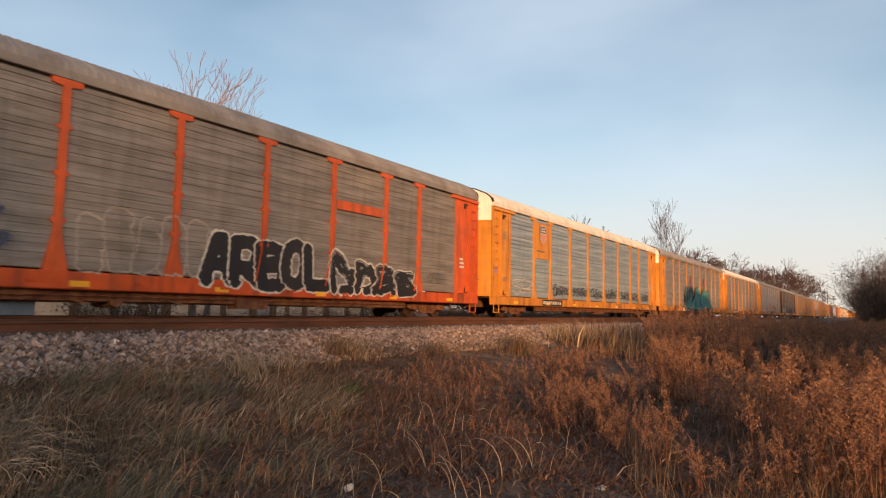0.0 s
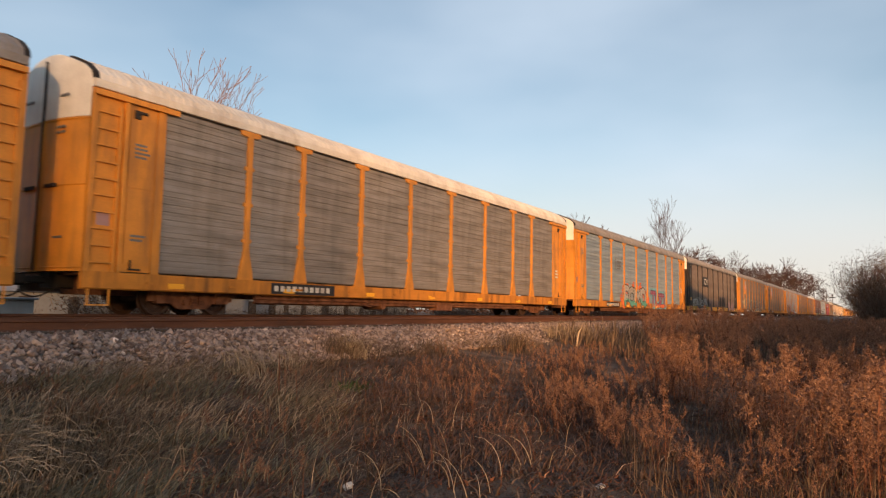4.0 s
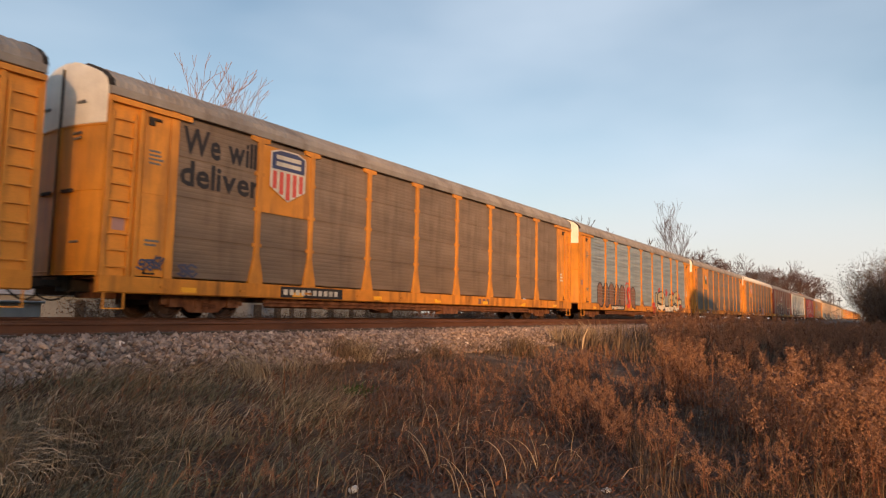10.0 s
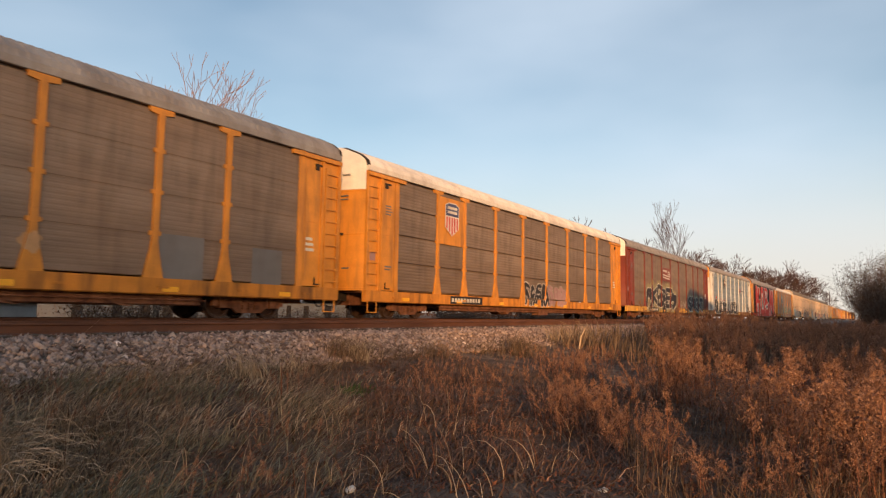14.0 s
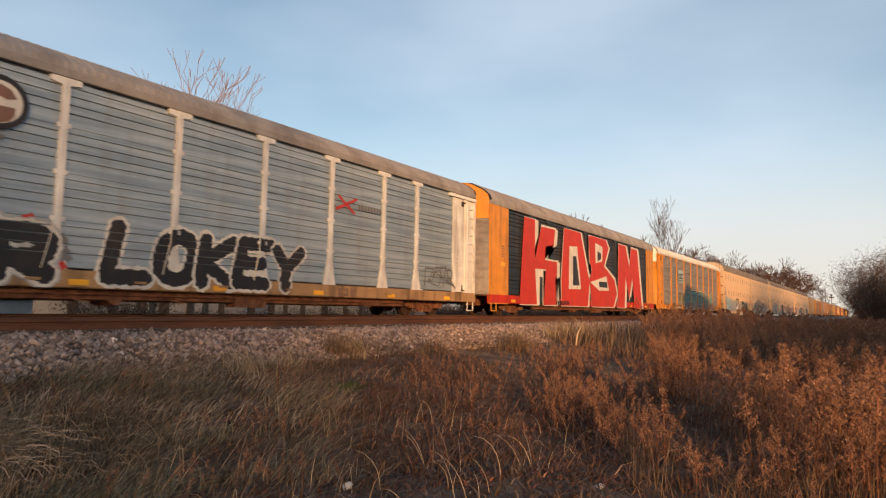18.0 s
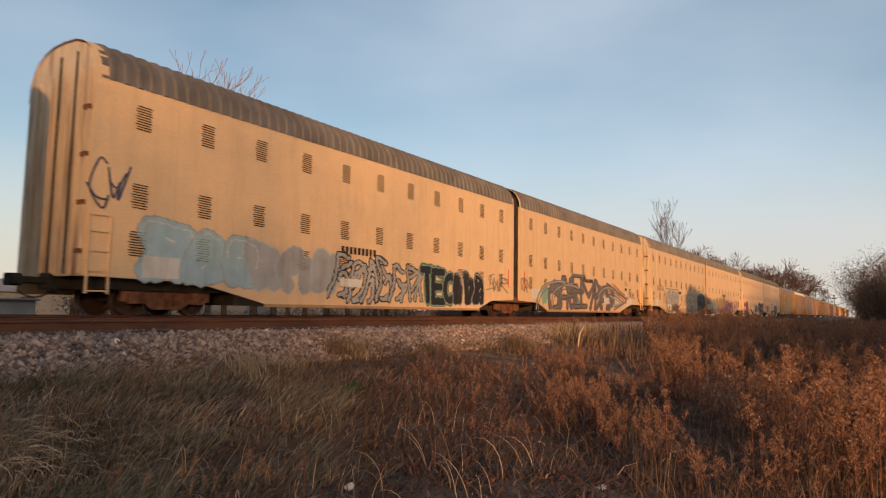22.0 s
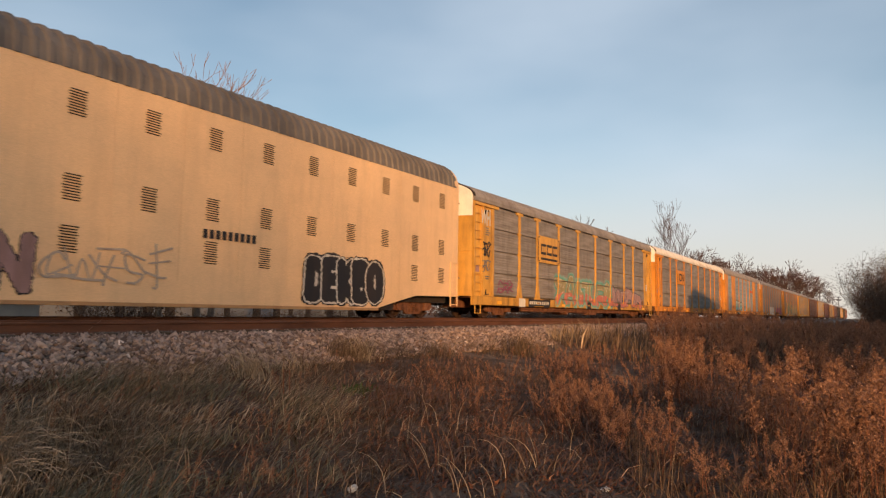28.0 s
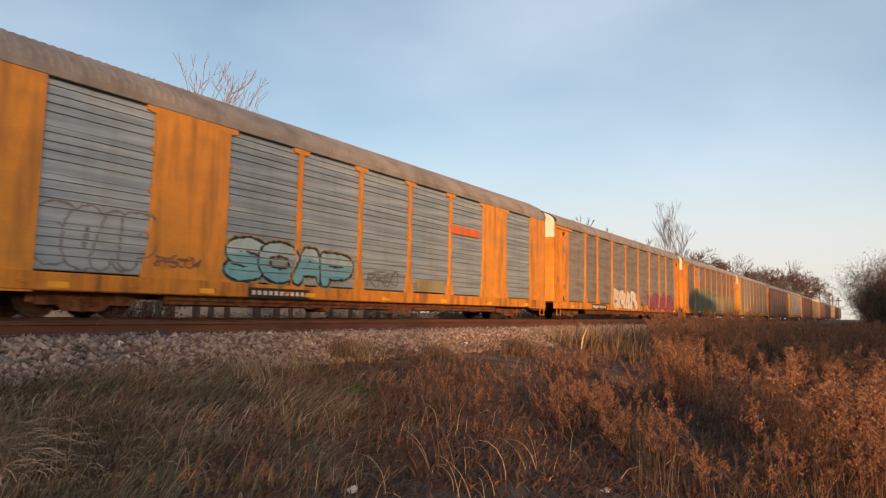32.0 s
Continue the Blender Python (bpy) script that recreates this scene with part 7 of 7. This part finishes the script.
for i, (x0, z0, xa, za, x1, z1, m, wd) in enumerate(((35.2, 2.2, 38.8, 1.2, 35.4, 0.45, "pcoral", 0.10), (35.2, 1.95, 38.4, 1.15, 35.6, 0.5, "pgrey", 0.16), (35.0, 1.8, 37.9, 1.05, 35.6, 0.6, "pcoral", 0.07),
                                                     (34.8, 1.65, 37.5, 0.95, 35.4, 0.66, "pgrey", 0.10), (34.6, 1.4, 37.0, 0.95, 35.2, 0.75, "plgrey", 0.12))):
    s = Shape()
    ribbon(s, [(x0, z0), (xa, za)], wd, FRONT - 0.009 - 0.0006 * i)
    ribbon(s, [(xa, za), (x1, z1)], wd, FRONT - 0.0093 - 0.0006 * i)
    part("graffiti", s.mesh("graffiti", MAT[m]), c, "nested sprayed chevron")
rect(c, "notice", 37.8, 38.2, 1.84, 2.0, "pblack", "black notice plate", FRONT - 0.010)
rect(c, "notice", 37.8, 38.2, 1.4, 1.78, "pwhite", "white notice plate", FRONT - 0.010)
rect(c, "notice", 38.15, 39.15, 0.97, 1.13, "pwhite", "white notice strip", FRONT - 0.014)
rect(c, "notice", 37.85, 38.7, 0.76, 0.9, "pwhite", "white notice strip", FRONT - 0.014)
rect(c, "paint_patch", 37.3, 37.75, 1.04, 1.12, "porange", "orange patch", FRONT - 0.014)
lines(c, 37.8, 38.05, 2.15, 2.5, 4, "pgrey")
lines(c, 38.2, 38.4, 2.2, 2.5, 3, "pgrey")
lines(c, 40.5, 41.15, 2.65, 3.0, 3, "pgrey")
part("graffiti", scrawl_mesh(39.25, 40.1, 1.3, 1.85, MAT["pgrey"], 271, 0.04), c, "black spray tag")
flat(c, "hazard_mark", [(40.75, 1.4), (41.05, 1.45), (40.95, 1.75), (40.8, 1.82)], "pred", "small red painted mark", FRONT - 0.006)
bars(c, 29.8, 31.6, 2.08, 2.32, 9, "pblack")
for a in (33.5, 36.0, 38.3):
    rect(c, "notice", a, a + 1.0, 0.85, 1.25, "pwhite", "white notice plate", FRONT - 0.010)

c = automax(471.55, "tall cream articulated auto carrier with mixed tags", 21.35)
spray(c, "SWORN", 2.2, 4.1, 2.15, 2.6, None, "pgrey", 161, fat=0.03, rim=0.03, wild=0.6)
part("graffiti", scrawl_mesh(4.0, 5.0, 1.2, 2.3, MAT["pgrey"], 162, 0.04), c, "grey spray tags")
s = Shape()
ribbon(s, [(4.95, 0.42), (4.95, 2.40), (9.15, 2.40), (9.15, 0.42)], 0.07, FRONT - 0.006)
part("mural_frame", s.mesh("mural_frame", MAT["pgrey"]), c, "grey sprayed frame")
spray(c, "CHEN", 5.2, 9.0, 0.46, 2.25, "plgrey", "pgrey", 169, "silver block letters in a frame", fat=0.29, rim=0.05, glow="pwhite", glow_w=0.05, low="pgrey", low_at=0.3, wild=0.2, square=1.0, over=1.25)
rect(c, "notice", 5.25, 6.5, 0.42, 1.10, "pwhite", "white notice sheet", FRONT - 0.012)
spray(c, "OISTER", 11.0, 16.6, 0.46, 2.1, "cream", "pgrey", 163, "cream letters edged grey", fat=0.25, rim=0.04, low="plgrey", low_at=0.22, wild=0.6, over=1.3, square=0.4)
spray(c, "SER?", 16.8, 20.3, 0.46, 2.2, "pblack", "pgrey", 164, "dark smoky letters", fat=0.24, rim=0.04, glow="pgrey", glow_w=0.05, wild=0.5, over=1.25, shine="pcream")
bars(c, 9.2, 10.2, 2.05, 2.28, 5, "pblack")
part("graffiti", scrawl_mesh(21.4, 22.5, 1.1, 2.2, MAT["pgrey"], 165, 0.05), c)
spray(c, "ONTER", 22.8, 26.5, 0.46, 1.95, "pcream", "pdblue", 166, "pale yellow letters with dark blue sides", fat=0.2, rim=0.045, low="plgrey", low_at=0.4, wild=0.4, over=1.2)
spray(c, "U??", 26.7, 31.6, 0.46, 2.3, "ptan", "pcream", 170, "buff and grey overpainted letters", fat=0.55, rim=0.05, low="ppink", low_at=0.35, wild=0.4, over=1.3)
spray(c, "????", 32.0, 36.3, 0.46, 1.9, "pmag", "pwhite", 167, "magenta letters with white edges", fat=0.17, rim=0.05, wild=0.9, over=1.4)
part("graffiti", scrawl_mesh(36.7, 41.0, 0.7, 2.2, MAT["pmag"], 168, 0.07), c, "coloured spray tags")
bars(c, 29.8, 31.6, 2.35, 2.58, 9, "pblack")

c = automax(515.4, "tall cream articulated auto carrier with black bubble graffiti", 21.5)
spray(c, "????", 1.1, 4.9, 0.5, 2.1, "pmag", "pdblue", 171, "magenta and blue graffiti", fat=0.22, rim=0.05, wild=0.7, over=1.3)
spray(c, "????", 7.4, 10.4, 0.6, 1.6, "pwhite", "pgreen", 172, "pale green graffiti", fat=0.15, rim=0.04, wild=0.7, over=1.3)
spray(c, "???", 11.3, 13.8, 0.6, 1.8, "pdblue", "pwhite", 173, "blue graffiti", fat=0.17, rim=0.045, wild=0.7, over=1.3)
spray(c, "FRICKS", 14.6, 19.5, 0.46, 2.2, "pblack", "pwhite", 174, "black bubble letters with white rims", fat=0.25, rim=0.05, glow="pblack", glow_w=0.035, wild=0.4, over=1.3)
spray(c, "BPN", 23.5, 25.7, 0.46, 1.75, "ppink", "pblack", 175, "salmon letters with a thin black edge", fat=0.17, rim=0.03, wild=0.3, over=1.2, square=0.6)
part("graffiti", scrawl_mesh(25.9, 28.9, 0.8, 1.7, MAT["pfaint"], 176, 0.05), c)
spray(c, "DEKBO", 33.6, 37.2, 0.44, 2.0, "pblack", "pwhite", 177, "fat black graffiti letters with pale rims", fat=0.27, rim=0.055, glow="pblack", glow_w=0.05, wild=0.3, over=1.35)
bars(c, 29.8, 31.6, 2.08, 2.32, 9, "pblack")

c = autorack(558.97, "golden-yellow auto carrier with dark jointed screens", "gold", "slate", "joints", "roof", sill_gap=True)
bracket_sign(c, 6.5, 9.2, 3.0, 4.25, "pblack", "gold")
spray(c, "?A?TUR?", 9.0, 17.8, 0.66, 2.35, "pyellow", "pteal", 181, "pastel teal, yellow and coral graffiti", fat=0.28, rim=0.08, glow="pmint", glow_w=0.10, low="pcoral", low_at=0.45, wild=1.0, over=1.5, square=0.3, shine="pwhite")
spray(c, "??????", 18.0, 24.4, 0.70, 2.0, "ppink", "pdblue", 184, "faded pink and violet graffiti", fat=0.22, rim=0.06, low="pcoral", low_at=0.3, wild=1.0, over=1.6, shine="plgrey")
part("graffiti_letters", word_mesh("WH", 0.55, 1.38, 4.2, 4.85, MAT["pwhite"], 0.03, -SIDE - 0.02, 0.8, 1.0), c, "white sprayed letters")
part("graffiti", scrawl_mesh(0.72, 1.4, 2.85, 3.55, MAT["pblack"], 186, 0.08, -SIDE - 0.02), c, "black spray tag")
part("graffiti", scrawl_mesh(0.7, 1.4, 2.1, 2.7, MAT["pgrey"], 187, 0.05, -SIDE - 0.02), c)
part("graffiti", scrawl_mesh(2.2, 3.6, 1.2, 1.8, MAT["pmag"], 188, 0.05), c)
for a, b in ((4.3, 5.0), (5.35, 6.0), (7.2, 7.9), (13.4, 14.0), (19.0, 19.6)):
    rect(c, "sill_patch", a, b, 0.57, 0.98, "pblack" if a > 5.1 else "pwhite", "painted patch on the sill", FRONT - 0.003)

c = autorack(587.28, "yellow auto carrier with white roof and dark jointed screens", "yellow", "slate", "joints", "roofwhite", plate=False)
rect(c, "sign_plate", 6.6, 9.4, 3.05, 4.28, "yellow", "yellow sign panel", FRONT)
worm_sign(c, 7.25, 8.75, 3.40, 3.92, "pblack")
spray(c, "???", 12.1, 15.3, 0.75, 2.3, None, "pgrey", 191, fat=0.3, rim=0.04, wild=0.6, over=1.3)
part("graffiti", scrawl_mesh(22.7, 25.0, 1.25, 2.25, MAT["pgrey"], 192, 0.05), c)
part("graffiti", scrawl_mesh(17.6, 19.0, 1.1, 1.6, MAT["pgrey"], 193, 0.05), c)

c = autorack(615.76, "yellow smooth-cornered auto carrier with blue lettering", "yellow", "galv", "slots", "roof", smooth=True, solid=(1, 7), plate=False)
number_plate(c, 7.4, 9.75, 0.60, 0.88)
spray(c, "SOAP", 6.7, 11.7, 0.98, 2.3, "plblue", "pblack", 201, "light blue bubble letters with dark rims", fat=0.25, rim=0.07, glow="pyellow", glow_w=0.05, low="pblue", low_at=0.6, wild=0.4, over=1.25, fall=0.1)
spray(c, "SOAP", 1.85, 4.45, 1.08, 2.5, None, "pgrey", 202, fat=0.26, rim=0.045, wild=0.5, over=1.5)
part("graffiti", scrawl_mesh(4.5, 5.8, 1.3, 1.6, MAT["pbrown"], 203, 0.035), c)
part("graffiti", scrawl_mesh(12.5, 14.2, 1.15, 1.7, MAT["pgrey"], 204, 0.05), c)
rect(c, "paint_patch", 15.4, 17.3, 1.05, 1.5, "pyellow", "faded yellow spray patch")
part("side_bar", Shape().box(17.8, 20.1, -SIDE - 0.02, -SIDE + 0.01, 3.56, 3.9).mesh("side_bar", MAT["porange"]), c, "red-orange patch plate")

c = autorack(644.08, "yellow auto carrier with grey screens and pale graffiti", "yellow", "slate", "soft", "roof")
spray(c, "????", 9.3, 14.6, 0.65, 2.1, "pwhite", "pgrey", 211, "white and grey graffiti", fat=0.22, rim=0.05, wild=0.8, over=1.3)
spray(c, "??????", 17.2, 25.0, 0.65, 2.0, "pmag", "pblack", 212, "magenta graffiti", fat=0.2, rim=0.05, wild=0.8, over=1.3)
c = autorack(672.5, "yellow auto carrier with large green graffiti", "yellow", "taupe", "fine", "roof")
rect(c, "emblem_panel", 4.42, 6.5, 3.05, 5.0, "yellow", "yellow sign panel", -SIDE + 0.02)
shield(c, 4.88, 5.94, 3.42, 4.82)
spray(c, "?????", 5.0, 14.5, 0.65, 3.1, "pgreen", "pyellow", 221, "large green graffiti", fat=0.32, rim=0.07, wild=0.8, over=1.3)
spray(c, "??????", 14.5, 24.5, 0.65, 2.8, "pyellow", "pgreen", 222, "large yellow-green graffiti", fat=0.32, rim=0.07, wild=0.8, over=1.3)
c = autorack(701.0, "golden-yellow auto carrier with dusty grey screens", "gold", "slate", "slots", "roof", near=False)
# frame colours chosen duller: shade and haze on the far cars put into paint
DULLED_FAR = (("rustbrown", "taupe", "roof"), ("gold", "galv", "roof"), ("maroon", "taupe", "roof"), ("gold", "slate", "roofwhite"), ("rustbrown", "slate", "roof"), ("black", "taupe", "roof"), ("gold", "galv", "roof"), ("black", "taupe", "roof"), ("rustbrown", "slate", "roof"))
for i, (f, sc, rf) in enumerate(DULLED_FAR):
    autorack(729.5 + 28.5 * i, {"gold": "golden-yellow", "maroon": "maroon", "rustbrown": "rust-brown", "black": "black"}[f] + " auto carrier far down the train, dulled for shade and haze", f, sc, "slots", rf, near=False, plate=False)


# each carrier reaches to 1.39 m from the next one
order = sorted(MOVERS, key=lambda m: m[1])
for (car, x), (_, ahead) in zip(order, order[1:]):
    k = (ahead - x - 1.39) / LENGTH
    if car.name.startswith("autorack") and 0.985 < k < 1.015:
        car.scale.x = k


# ---- what moves ----
def motions():
    # the slack of a long train lets it surge by a few hand's widths
    surge = ((0, -0.12), (1, -0.10), (2, 0.02), (3, 0.20), (4.2, 0.08), (5.5, 0.01), (6, 0.04), (7, 0.08), (8, 0.03), (9, 0.03), (10, -0.09), (11, -0.07), (12, -0.04), (13, -0.01), (14, -0.03),
             (16.5, 0.02), (17, 0.03), (18, -0.04), (19, -0.04), (20, -0.12), (20.5, -0.20), (21, 0.36), (22, -0.10), (23, -0.05), (24, -0.08), (25, -0.10), (25.5, -0.16), (27.5, -0.20), (28, -0.26), (29, -0.10), (30, 0.0), (31, -0.25), (32, -0.28))
    for car, x in MOVERS:
        walk(car, [(t, pose(x - SPEED * t + d, TRACK_Y, 0)) for t, d in surge])
    step = 1.0 / 30
    for w, x, at in SPINNERS:
        # the wheels turn while they pass the camera
        t0 = max(0.0, (x - 46.0) / SPEED)
        t1 = min(32.0, (x - 2.0) / SPEED)
        if t1 <= t0 + 0.1:
            continue
        k0, k1 = int(t0 / step), int(t1 / step)
        rows = [(0.0, pose(*at))] if k0 > 0 else []
        turn = -math.degrees(SPEED * step / 0.425)
        rows += [(k * step, pose(*at, 0, (turn * (k - k0)) % 360, 0)) for k in range(k0, k1 + 1)]
        if k1 * step < 31.99:
            rows.append((32.0, pose(*at, 0, (turn * (k1 - k0)) % 360, 0)))
        walk(w, rows)


motions()
